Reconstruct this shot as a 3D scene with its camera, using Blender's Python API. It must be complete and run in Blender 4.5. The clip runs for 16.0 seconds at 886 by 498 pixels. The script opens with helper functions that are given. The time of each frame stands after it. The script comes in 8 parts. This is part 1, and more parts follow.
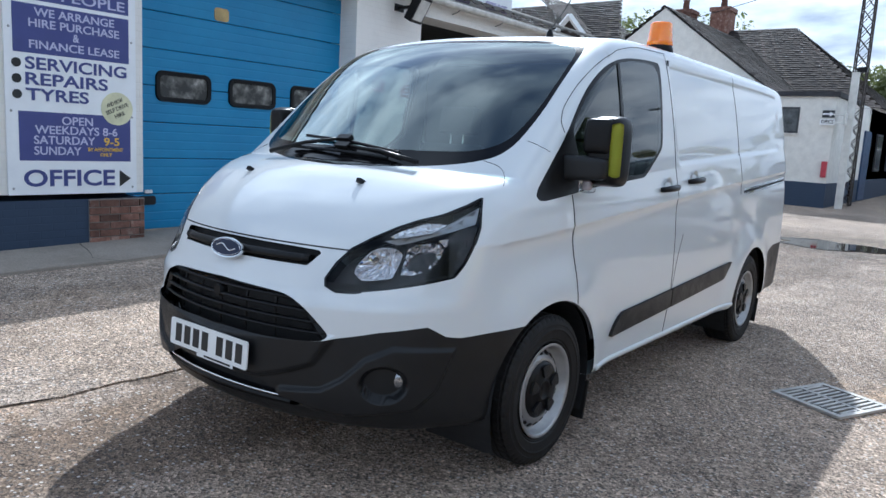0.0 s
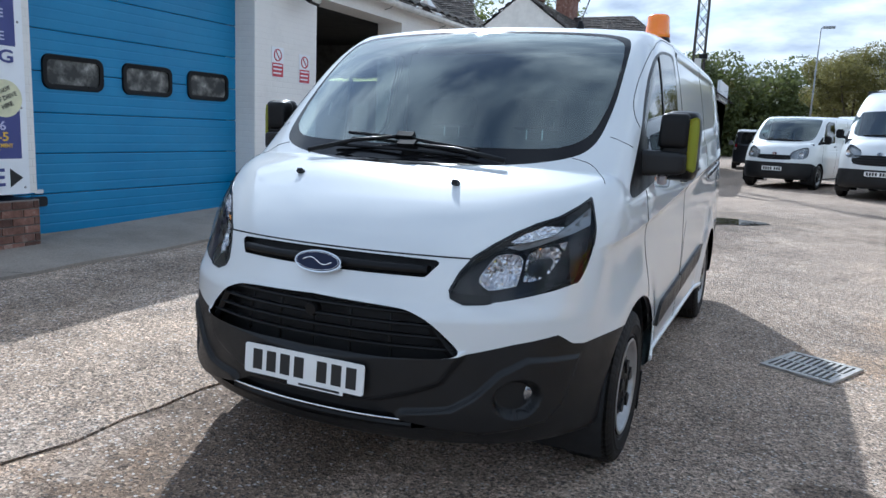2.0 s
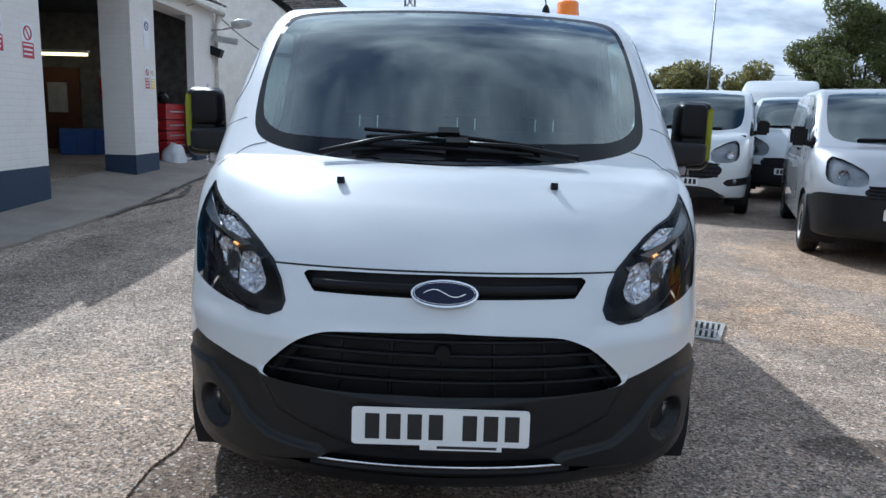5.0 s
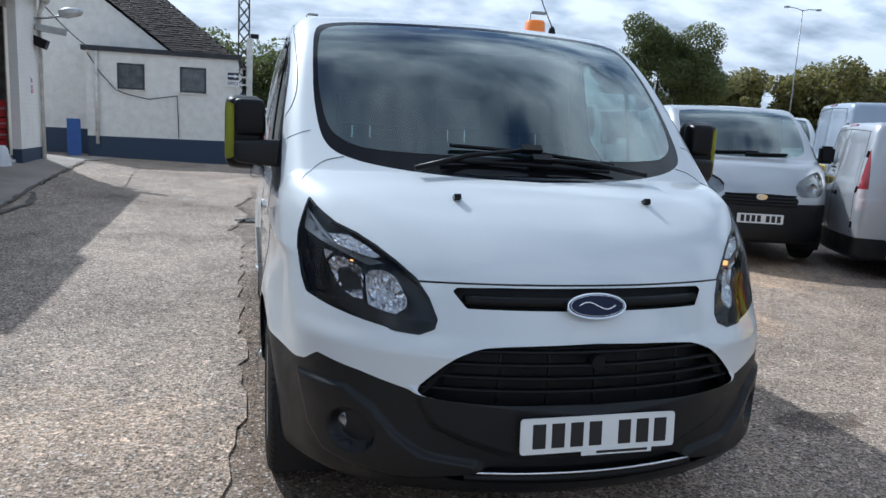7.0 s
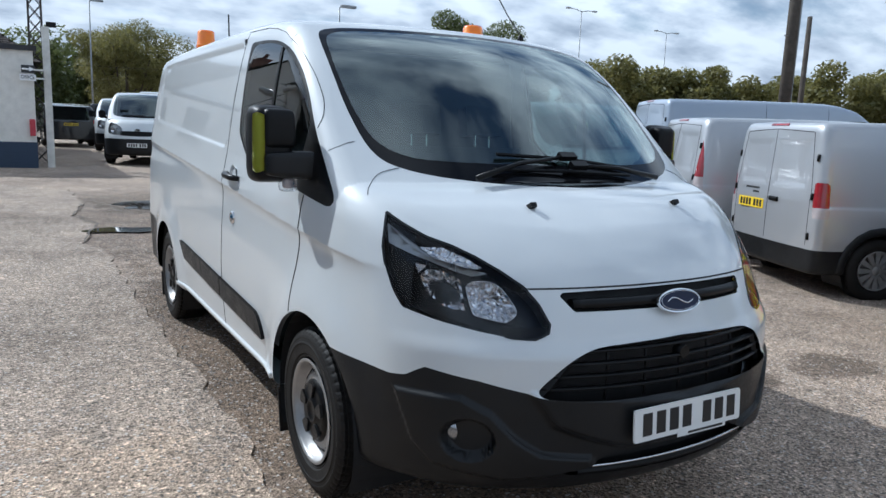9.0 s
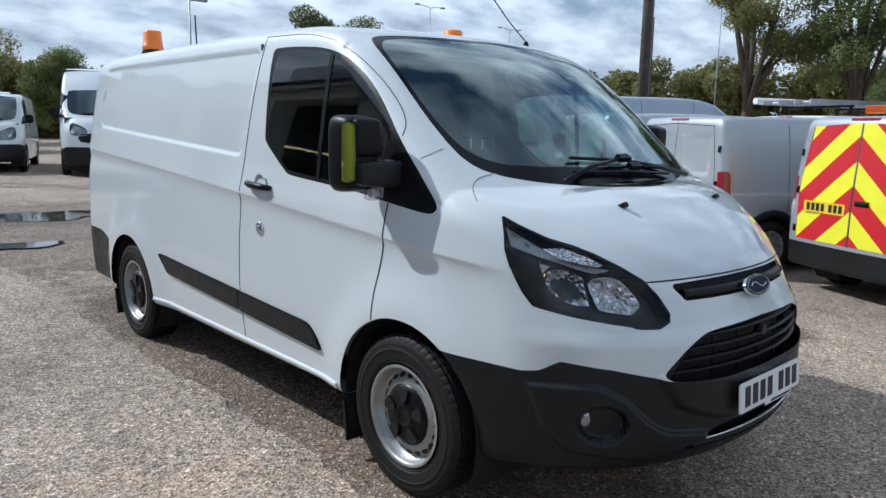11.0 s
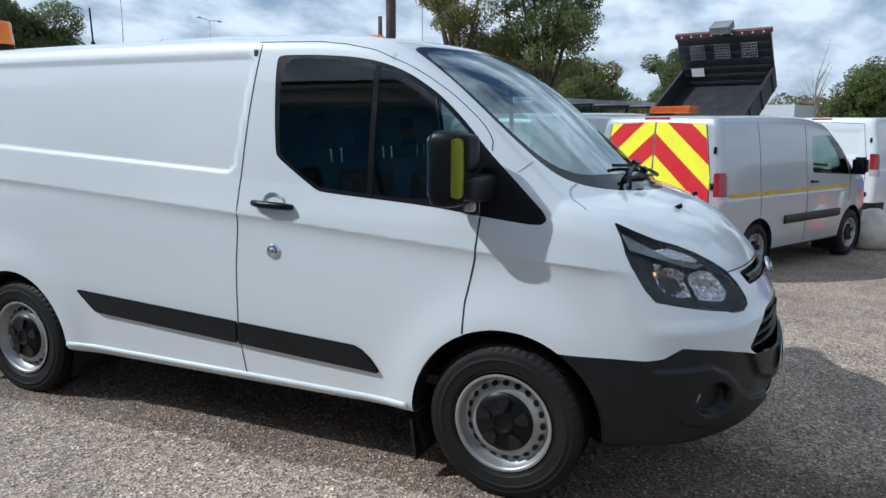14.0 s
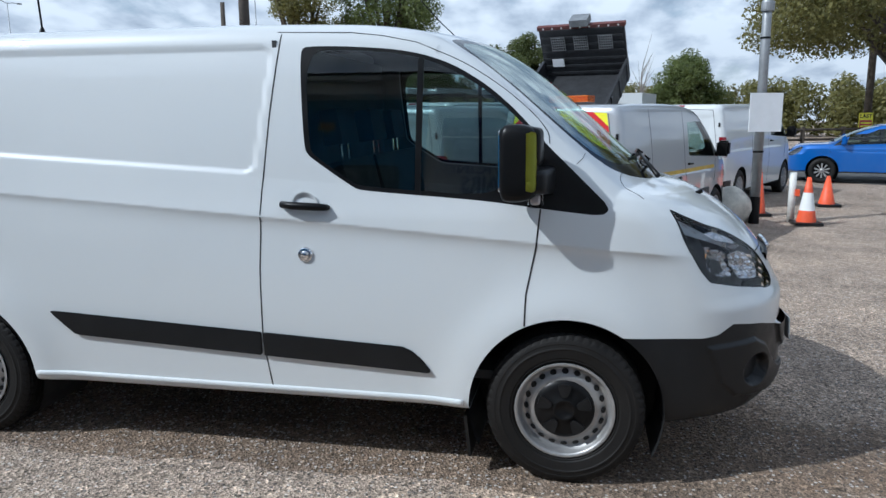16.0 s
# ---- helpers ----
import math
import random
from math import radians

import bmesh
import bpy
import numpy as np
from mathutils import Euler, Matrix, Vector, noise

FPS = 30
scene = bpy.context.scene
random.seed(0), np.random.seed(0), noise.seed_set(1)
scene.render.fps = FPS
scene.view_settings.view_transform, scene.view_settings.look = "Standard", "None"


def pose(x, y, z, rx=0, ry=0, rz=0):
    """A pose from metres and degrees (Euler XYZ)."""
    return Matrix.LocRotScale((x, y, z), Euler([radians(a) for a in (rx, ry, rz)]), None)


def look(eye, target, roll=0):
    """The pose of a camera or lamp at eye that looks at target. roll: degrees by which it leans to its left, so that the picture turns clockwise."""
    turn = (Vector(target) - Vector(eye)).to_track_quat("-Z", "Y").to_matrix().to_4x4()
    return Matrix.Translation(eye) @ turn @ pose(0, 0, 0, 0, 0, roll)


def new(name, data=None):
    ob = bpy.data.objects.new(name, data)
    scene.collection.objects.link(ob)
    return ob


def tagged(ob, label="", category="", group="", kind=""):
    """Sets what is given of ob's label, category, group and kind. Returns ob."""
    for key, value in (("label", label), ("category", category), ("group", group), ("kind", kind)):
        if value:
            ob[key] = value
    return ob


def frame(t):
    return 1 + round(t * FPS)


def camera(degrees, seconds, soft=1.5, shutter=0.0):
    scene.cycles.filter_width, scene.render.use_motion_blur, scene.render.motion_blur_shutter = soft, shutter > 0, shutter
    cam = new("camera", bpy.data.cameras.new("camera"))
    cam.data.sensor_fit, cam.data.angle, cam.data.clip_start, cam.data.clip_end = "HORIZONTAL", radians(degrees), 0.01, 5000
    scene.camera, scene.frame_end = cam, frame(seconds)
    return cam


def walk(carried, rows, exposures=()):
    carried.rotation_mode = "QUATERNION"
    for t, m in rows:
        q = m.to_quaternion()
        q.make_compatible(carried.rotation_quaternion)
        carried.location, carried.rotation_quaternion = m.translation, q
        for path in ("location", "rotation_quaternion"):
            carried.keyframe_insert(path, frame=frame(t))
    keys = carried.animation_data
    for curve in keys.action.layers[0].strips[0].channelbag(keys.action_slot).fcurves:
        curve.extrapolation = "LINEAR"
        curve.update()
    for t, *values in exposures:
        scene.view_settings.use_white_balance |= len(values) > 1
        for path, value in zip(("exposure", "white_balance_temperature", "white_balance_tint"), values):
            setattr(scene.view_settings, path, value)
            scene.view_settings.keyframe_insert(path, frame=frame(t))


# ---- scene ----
cam = camera(62.7, 16.0)
PATH = [
    (0, (2.471, -2.722, 1.41), (1.256, -1.162, 1.108), 3.2),
    (0.5, (2.267, -2.858, 1.424), (1.119, -1.249, 1.116), 2.9),
    (1, (2.001, -2.946, 1.412), (0.945, -1.277, 1.099), 2.8),
    (1.5, (1.791, -3.026, 1.407), (0.829, -1.302, 1.087), 2.6),
    (2, (1.512, -3.132, 1.421), (0.675, -1.345, 1.094), 2.5),
    (2.5, (1.295, -3.168, 1.414), (0.578, -1.331, 1.08), 2.4),
    (3, (1.02, -3.158, 1.43), (0.449, -1.272, 1.084), 2.2),
    (3.5, (0.777, -3.179, 1.428), (0.339, -1.259, 1.076), 2.0),
    (4, (0.488, -3.194, 1.449), (0.207, -1.247, 1.092), 1.8),
    (4.2, (0.383, -3.175, 1.445), (0.162, -1.22, 1.086), 1.7),
    (6.3, (-0.627, -2.951, 1.433), (-0.298, -1.008, 1.092), 2.4),
    (6.5, (-0.731, -2.953, 1.433), (-0.35, -1.018, 1.094), 2.5),
    (7, (-1.05, -2.978, 1.449), (-0.534, -1.074, 1.121), 2.9),
    (7.5, (-1.271, -2.906, 1.447), (-0.637, -1.037, 1.124), 3.1),
    (8, (-1.474, -2.77, 1.472), (-0.702, -0.953, 1.15), 3.0),
    (8.3, (-1.62, -2.727, 1.471), (-0.777, -0.942, 1.151), 2.9),
    (8.5, (-1.713, -2.73, 1.477), (-0.825, -0.967, 1.153), 2.6),
    (9, (-1.953, -2.644, 1.471), (-0.94, -0.95, 1.148), 2.2),
    (9.2, (-2.047, -2.588, 1.466), (-0.988, -0.923, 1.144), 2.3),
    (11.3, (-2.867, -2.084, 1.492), (-1.477, -0.681, 1.172), 1.2),
    (11.5, (-2.939, -2.022, 1.489), (-1.513, -0.655, 1.172), 1.3),
    (12, (-3.151, -1.817, 1.521), (-1.634, -0.558, 1.188), 1.0),
    (12.5, (-3.297, -1.632, 1.533), (-1.699, -0.477, 1.199), 0.9),
    (13, (-3.41, -1.359, 1.528), (-1.731, -0.324, 1.198), 0.8),
    (13.5, (-3.548, -1.164, 1.526), (-1.805, -0.239, 1.2), 0.7),
    (14, (-3.683, -0.935, 1.551), (-1.881, -0.133, 1.221), 0.4),
    (14.5, (-3.729, -0.703, 1.551), (-1.883, -0.013, 1.211), 0.2),
    (15, (-3.785, -0.482, 1.554), (-1.9, 0.086, 1.203), 0.0),
    (15.5, (-3.88, -0.279, 1.572), (-1.968, 0.191, 1.217), -0.1),
    (16, (-3.925, -0.052, 1.57), (-1.993, 0.321, 1.212), -0.4),
]
walk(cam, [(t, look(eye, target, roll)) for t, eye, target, roll in PATH],
     [(0, 0.10, 5250, 7), (4, -0.18, 5250, 7), (9, -0.34, 5320, 6), (12, -0.42, 5320, 5), (16, -0.42, 5320, 6)])

# ---------------------------------------------------------------- light
SUN_FROM = Vector((-0.58, 0.98, 1.0)).normalized()
sun_data = bpy.data.lights.new("sun", "SUN")
sun_data.energy, sun_data.angle, sun_data.color = 5.0, radians(0.6), (1.0, 0.93, 0.83)
sun = new("sun", sun_data)
sun.matrix_world = look(SUN_FROM * 30, (0, 0, 0))

world = bpy.data.worlds.new("sky")
scene.world = world
world.use_nodes = True
wn, wl = world.node_tree.nodes, world.node_tree.links
wn.clear()
sky = wn.new("ShaderNodeTexSky")
sky.sky_type, sky.sun_disc = "NISHITA", False
sky.sun_elevation = math.atan2(SUN_FROM.z, math.hypot(SUN_FROM.x, SUN_FROM.y))
sky.sun_rotation = math.atan2(SUN_FROM.x, SUN_FROM.y)
wtc = wn.new("ShaderNodeTexCoord")
wsep = wn.new("ShaderNodeSeparateXYZ")
wl.new(wtc.outputs["Generated"], wsep.inputs[0])


def wmath(op, a, b=None):
    n = wn.new("ShaderNodeMath")
    n.operation = op
    for i, v in enumerate((a, b)):
        if v is None:
            continue
        if isinstance(v, (int, float)):
            n.inputs[i].default_value = v
        else:
            wl.new(v, n.inputs[i])
    return n.outputs[0]


# clouds lie on a flat layer: the direction is divided by its height
wh = wmath("ADD", wmath("MAXIMUM", wsep.outputs[2], 0.0), 0.30)
wcomb = wn.new("ShaderNodeCombineXYZ")
wl.new(wmath("DIVIDE", wsep.outputs[0], wh), wcomb.inputs[0])
wl.new(wmath("DIVIDE", wsep.outputs[1], wh), wcomb.inputs[1])


def wnoise(scale, detail, rough, off):
    m = wn.new("ShaderNodeMapping")
    m.inputs["Location"].default_value = off
    m.inputs["Scale"].default_value = (1.0, 1.3, 1.0)
    wl.new(wcomb.outputs[0], m.inputs[0])
    n = wn.new("ShaderNodeTexNoise")
    n.inputs["Scale"].default_value, n.inputs["Detail"].default_value, n.inputs["Roughness"].default_value = scale, detail, rough
    wl.new(m.outputs[0], n.inputs["Vector"])
    return n.outputs[0]


def wramp(fac, stops):
    r = wn.new("ShaderNodeValToRGB")
    r.color_ramp.elements[0].position, r.color_ramp.elements[0].color = stops[0][0], (*stops[0][1], 1)
    r.color_ramp.elements[1].position, r.color_ramp.elements[1].color = stops[-1][0], (*stops[-1][1], 1)
    for p, c in stops[1:-1]:
        r.color_ramp.elements.new(p).color = (*c, 1)
    wl.new(fac, r.inputs[0])
    return r.outputs[0]


# low down the layer closes and its bands grow pale
low = wmath("SUBTRACT", 1.0, wmath("MINIMUM", wmath("MULTIPLY", wmath("MAXIMUM", wsep.outputs[2], 0.0), 2.6), 1.0))
cover = wramp(wmath("ADD", wnoise(2.6, 6, 0.56, (3.1, 1.7, 0)), wmath("MULTIPLY", low, 0.22)), [(0.38, (0, 0, 0)), (0.59, (1, 1, 1))])
shade = wramp(wmath("ADD", wnoise(4.6, 5, 0.50, (7.3, 4.1, 0)), wmath("MULTIPLY", low, 0.09)), [(0.34, (4.0, 4.4, 5.0)), (0.50, (6.6, 6.9, 7.3)), (0.66, (9.4, 9.5, 9.5))])
wgain = wn.new("ShaderNodeMix")
wgain.data_type, wgain.blend_type = "RGBA", "MULTIPLY"
wgain.inputs["Factor"].default_value = 1.0
wl.new(shade, wgain.inputs["A"])
wl.new(wramp(wmath("SUBTRACT", 1.0, low), [(0.1, (1, 1, 1)), (0.9, (1.62, 1.60, 1.56))]), wgain.inputs["B"])
wmix = wn.new("ShaderNodeMix")
wmix.data_type = "RGBA"
wl.new(cover, wmix.inputs["Factor"])
wl.new(sky.outputs[0], wmix.inputs["A"])
wl.new(wgain.outputs["Result"], wmix.inputs["B"])
wbg = wn.new("ShaderNodeBackground")
wbg.inputs["Strength"].default_value = 0.105
wl.new(wmix.outputs["Result"], wbg.inputs[0])
wout = wn.new("ShaderNodeOutputWorld")
wl.new(wbg.outputs[0], wout.inputs[0])
scene.view_settings.exposure = 0.0

# ---------------------------------------------------------------- materials
class Mat:
    """A small builder for node materials: a principled surface with procedural colour and relief."""

    def __init__(self, name, color=(0.5, 0.5, 0.5), rough=0.5, metal=0.0, coat=0.0, spec=0.5):
        self.m = bpy.data.materials.new(name)
        self.m.use_nodes = True
        self.n, self.l = self.m.node_tree.nodes, self.m.node_tree.links
        self.b = self.n["Principled BSDF"]
        self.b.inputs["Base Color"].default_value = (*color, 1)
        self.b.inputs["Roughness"].default_value = rough
        self.b.inputs["Metallic"].default_value = metal
        self.b.inputs["Coat Weight"].default_value = coat
        self.b.inputs["Coat Roughness"].default_value = 0.03
        self.b.inputs["Specular IOR Level"].default_value = spec
        self.tc = self.n.new("ShaderNodeTexCoord")
        self.geo = self.n.new("ShaderNodeNewGeometry")
        self.h = None

    def put(self, socket, value):
        if isinstance(value, (int, float)):
            socket.default_value = value
        elif isinstance(value, (tuple, list)):
            socket.default_value = (*value, 1) if len(value) == 3 and socket.type == "RGBA" else value
        else:
            self.l.new(value, socket)

    def pos(self, scale=(1, 1, 1), world=False):
        mp = self.n.new("ShaderNodeMapping")
        mp.inputs["Scale"].default_value = scale
        self.l.new(self.geo.outputs["Position"] if world else self.tc.outputs["Object"], mp.inputs[0])
        return mp.outputs[0]

    def noise(self, scale, detail=4, rough=0.55, vec=None, world=False, stretch=(1, 1, 1)):
        t = self.n.new("ShaderNodeTexNoise")
        t.inputs["Scale"].default_value, t.inputs["Detail"].default_value, t.inputs["Roughness"].default_value = scale, detail, rough
        self.l.new(vec or self.pos(stretch, world), t.inputs["Vector"])
        return t.outputs[0]

    def voronoi(self, scale, world=False, out="Distance", feature="F1", stretch=(1, 1, 1)):
        t = self.n.new("ShaderNodeTexVoronoi")
        t.feature = feature
        t.inputs["Scale"].default_value = scale
        self.l.new(self.pos(stretch, world), t.inputs["Vector"])
        return t.outputs[out]

    def ramp(self, fac, stops):
        r = self.n.new("ShaderNodeValToRGB")
        e = r.color_ramp.elements
        c3 = lambda c: (c, c, c, 1) if isinstance(c, (int, float)) else (*c, 1)
        e[0].position, e[0].color = stops[0][0], c3(stops[0][1])
        e[1].position, e[1].color = stops[-1][0], c3(stops[-1][1])
        for p, c in stops[1:-1]:
            e.new(p).color = c3(c)
        self.l.new(fac, r.inputs[0])
        return r.outputs[0]

    def mix(self, fac, a, b, mode="MIX"):
        x = self.n.new("ShaderNodeMix")
        x.data_type, x.blend_type = "RGBA", mode
        self.put(x.inputs["Factor"], fac)
        self.put(x.inputs["A"], a)
        self.put(x.inputs["B"], b)
        return x.outputs["Result"]

    def math(self, op, a, b=0.0):
        x = self.n.new("ShaderNodeMath")
        x.operation = op
        self.put(x.inputs[0], a)
        self.put(x.inputs[1], b)
        return x.outputs[0]

    def color(self, c):
        self.put(self.b.inputs["Base Color"], c)
        return self

    def rough(self, c):
        self.put(self.b.inputs["Roughness"], c)
        return self

    def bump(self, height, strength=0.3, distance=0.01):
        x = self.n.new("ShaderNodeBump")
        x.inputs["Strength"].default_value, x.inputs["Distance"].default_value = strength, distance
        self.put(x.inputs["Height"], height)
        if self.h is not None:
            self.l.new(self.h, x.inputs["Normal"])
        self.h = x.outputs[0]
        self.l.new(self.h, self.b.inputs["Normal"])
        return self

    def emit(self, color, strength):
        self.b.inputs["Emission Color"].default_value = (*color, 1)
        self.b.inputs["Emission Strength"].default_value = strength
        return self


def random_tone(m, base, spread=0.25):
    oi = m.n.new("ShaderNodeObjectInfo")
    return m.mix(1.0, base, m.ramp(oi.outputs["Random"], [(0.0, 1 - spread), (1.0, 1 + spread * 0.4)]), "MULTIPLY")


def paint(name, color, dirt=(0.30, 0.27, 0.23), metal=0.0):
    """Car paint under clear coat, with a film of road dust that thickens in patches."""
    m = Mat(name, color, 0.42, metal, 1.0, spec=0.35)
    dust = m.ramp(m.noise(2.3, 6, 0.65, world=True), [(0.5, 0.0), (0.9, 0.05)])
    m.color(m.mix(dust, color, dirt))
    return m.m


def plain(name, color, rough=0.5, metal=0.0, grain=60, depth=0.12, tone=0.2, coat=0.0, spec=0.5):
    """A plain surface with fine grain and cloudy wear."""
    m = Mat(name, color, rough, metal, coat, spec)
    dark = tuple(c * (1 - tone) for c in color)
    lite = tuple(min(1, c * (1 + tone)) for c in color)
    m.color(m.ramp(m.noise(5, 6, 0.62), [(0.3, dark), (0.7, lite)]))
    m.rough(m.ramp(m.noise(9, 4), [(0.3, max(0.03, rough - 0.07)), (0.7, min(1, rough + 0.1))]))
    if depth:
        m.bump(m.noise(grain, 3), depth, 0.004)
    return m.m


def glass(name, tint, gloss=1.0, sheen=(1.0, 1.0, 1.0)):
    """A thin pane: tinted and see-through, with mirror gloss that grows at grazing angles."""
    m = Mat(name)
    m.n.remove(m.b)
    out = m.n["Material Output"]
    tr = m.n.new("ShaderNodeBsdfTransparent")
    tr.inputs[0].default_value = (*tint, 1)
    gl = m.n.new("ShaderNodeBsdfGlossy")
    gl.inputs["Roughness"].default_value = 0.015
    gl.inputs["Color"].default_value = (*sheen, 1)
    fr = m.n.new("ShaderNodeFresnel")
    fr.inputs["IOR"].default_value = 1.55
    mx = m.n.new("ShaderNodeMixShader")
    m.l.new(m.math("MINIMUM", m.math("MULTIPLY", fr.outputs[0], gloss), 0.5), mx.inputs[0])
    m.l.new(tr.outputs[0], mx.inputs[1])
    m.l.new(gl.outputs[0], mx.inputs[2])
    m.l.new(mx.outputs[0], out.inputs[0])
    return m.m


WHITE = paint("white_paint", (0.645, 0.665, 0.67))
SILVER = paint("silver_paint", (0.43, 0.44, 0.46), metal=0.5)
BLUEGREY = paint("blue_grey_paint", (0.36, 0.41, 0.49), metal=0.3)
BLACKPAINT = paint("black_paint", (0.012, 0.012, 0.014))
BLUEPAINT = paint("blue_paint", (0.01, 0.11, 0.42), metal=0.2)
CLAD = plain("black_bumper_plastic", (0.0075, 0.008, 0.009), 0.40, spec=0.34, grain=420, depth=0.2, tone=0.25)
BLACK = plain("black_plastic", (0.006, 0.006, 0.0065), 0.34, grain=300, depth=0.06, spec=0.2)
DARK = plain("dark_void_plastic", (0.006, 0.006, 0.007), 0.7, depth=0)
RUBBER = plain("tyre_rubber", (0.0115, 0.0105, 0.0098), 0.62, spec=0.25, grain=90, depth=0.25, tone=0.3)
STEEL = plain("painted_steel_rim", (0.36, 0.355, 0.35), 0.42, 0.6, tone=0.28)
CHROME = plain("chrome", (0.75, 0.76, 0.78), 0.10, 1.0, depth=0, tone=0.05)
TRIM = plain("interior_trim", (0.035, 0.037, 0.042), 0.6, grain=200)
SEATCLOTH = plain("seat_cloth", (0.025, 0.028, 0.034), 0.85, grain=400, depth=0.3)
HEADLINE = plain("headlining", (0.16, 0.165, 0.17), 0.9, grain=300)
PLATEWHITE = plain("number_plate_white", (0.78, 0.78, 0.76), 0.4, depth=0, tone=0.04)
PLATEYELLOW = plain("number_plate_yellow", (0.80, 0.56, 0.02), 0.4, depth=0, tone=0.04)
INK = plain("black_lettering", (0.012, 0.012, 0.012), 0.5, depth=0)
REFLECTOR = plain("lamp_reflector", (0.72, 0.72, 0.74), 0.09, 1.0, depth=0, tone=0.05)
LAMPBLACK = plain("lamp_housing", (0.012, 0.013, 0.015), 0.22, depth=0, spec=0.3)
AMBER = plain("amber_lens", (0.85, 0.22, 0.01), 0.2, depth=0, coat=0.6)
REDLENS = plain("red_lens", (0.27, 0.006, 0.014), 0.15, depth=0, coat=0.8)
YELLOWTAPE = plain("yellow_reflective_tape", (0.46, 0.50, 0.045), 0.45, depth=0, tone=0.06)
SCREENGLASS = glass("windscreen_glass", (0.66, 0.82, 0.75), 2.5, (0.92, 1.0, 0.98))
SIDEGLASS = glass("side_glass", (0.46, 0.57, 0.57), 1.05)
LENS = glass("clear_lens", (0.93, 0.94, 0.95), 0.42)
BULBLIT = Mat("lit_side_bulb", (0.9, 0.45, 0.12), 0.3).emit((1.0, 0.42, 0.10), 2.2).m
BADGEBLUE = plain("badge_blue", (0.005, 0.009, 0.035), 0.3, depth=0, coat=0.15, spec=0.2)

FRIT = plain("printed_glass_border", (0.005, 0.005, 0.006), 0.08, depth=0, spec=0.22)
BROW = plain("lamp_brow_silver", (0.26, 0.27, 0.28), 0.32, 0.8, depth=0, tone=0.3)
FOGGLASS = plain("fog_lamp_glass", (0.30, 0.31, 0.33), 0.12, 0.9, depth=0, tone=0.4)
TAILWHITE = plain("white_tail_lens", (0.45, 0.40, 0.40), 0.2, depth=0, coat=0.7)

# ---------------------------------------------------------------- building blocks
def part(name, bm, material, parent=None, label="", smooth=False, bevel=0.0):
    """Links a bmesh as one mesh object under a thing or a part."""
    if bevel:
        edges = [e for e in bm.edges if len(e.link_faces) == 2 and e.calc_face_angle(0) > 0.5]
        bmesh.ops.bevel(bm, geom=edges, offset=bevel, segments=2, affect="EDGES", clamp_overlap=True)
    me = bpy.data.meshes.new(name)
    bm.to_mesh(me)
    bm.free()
    return mesh_part(name, me, material, parent, label, smooth)


def mesh_part(name, me, material, parent=None, label="", smooth=False):
    for m in material if isinstance(material, (list, tuple)) else [material]:
        me.materials.append(m)
    if smooth:
        me.polygons.foreach_set("use_smooth", [True] * len(me.polygons))
    ob = new(name, me)
    if parent:
        ob.parent = parent
    if label:
        ob["label"] = label
    return ob


def thing(name, m, label, category, group="", kind=""):
    e = new(name)
    e.empty_display_size = 0.2
    e.matrix_world = m
    return tagged(e, label, category, group, kind)


def raw(name, verts, faces, material, parent=None, label="", smooth=False, normals=None):
    me = bpy.data.meshes.new(name)
    me.from_pydata([tuple(v) for v in verts], [], [tuple(f) for f in faces])
    me.validate()
    if normals is not None:
        me.polygons.foreach_set("use_smooth", [True] * len(me.polygons))
        me.normals_split_custom_set_from_vertices([tuple(n) for n in normals])
    return mesh_part(name, me, material, parent, label, smooth)


def box(bm, lo, hi, m=None):
    x0, y0, z0 = lo
    x1, y1, z1 = hi
    vs = [bm.verts.new(p) for p in ((x0, y0, z0), (x1, y0, z0), (x1, y1, z0), (x0, y1, z0), (x0, y0, z1), (x1, y0, z1), (x1, y1, z1), (x0, y1, z1))]
    if m is not None:
        for v in vs:
            v.co = m @ v.co
    for q in ((3, 2, 1, 0), (4, 5, 6, 7), (0, 1, 5, 4), (1, 2, 6, 5), (2, 3, 7, 6), (3, 0, 4, 7)):
        bm.faces.new([vs[i] for i in q])
    return bm


def boxes(*ranges):
    bm = bmesh.new()
    for lo, hi in ranges:
        box(bm, lo, hi)
    return bm


def rod(bm, a, b, r0, r1=None, n=10, caps=True):
    """A round bar from a to b."""
    a, b = Vector(a), Vector(b)
    r1 = r0 if r1 is None else r1
    q = (b - a).to_track_quat("Z", "Y")
    ring = lambda c, r: [bm.verts.new(c + q @ Vector((r * math.cos(t), r * math.sin(t), 0))) for t in (2 * math.pi * i / n for i in range(n))]
    p, s = ring(a, r0), ring(b, r1)
    for i in range(n):
        bm.faces.new((p[i], p[(i + 1) % n], s[(i + 1) % n], s[i]))
    if caps:
        bm.faces.new(p[::-1])
        bm.faces.new(s)
    return bm


def tube(bm, pts, r, n=8, caps=True):
    """A round bar along a line of points."""
    pts = [Vector(p) for p in pts]
    rings = []
    for i, p in enumerate(pts):
        d = (pts[min(i + 1, len(pts) - 1)] - pts[max(i - 1, 0)]).normalized()
        q = d.to_track_quat("Z", "Y")
        rr = r[i] if isinstance(r, (list, tuple)) else r
        rings.append([bm.verts.new(p + q @ Vector((rr * math.cos(t), rr * math.sin(t), 0))) for t in (2 * math.pi * k / n for k in range(n))])
    for a, b in zip(rings, rings[1:]):
        for k in range(n):
            bm.faces.new((a[k], a[(k + 1) % n], b[(k + 1) % n], b[k]))
    if caps:
        bm.faces.new(rings[0][::-1])
        bm.faces.new(rings[-1])
    return bm


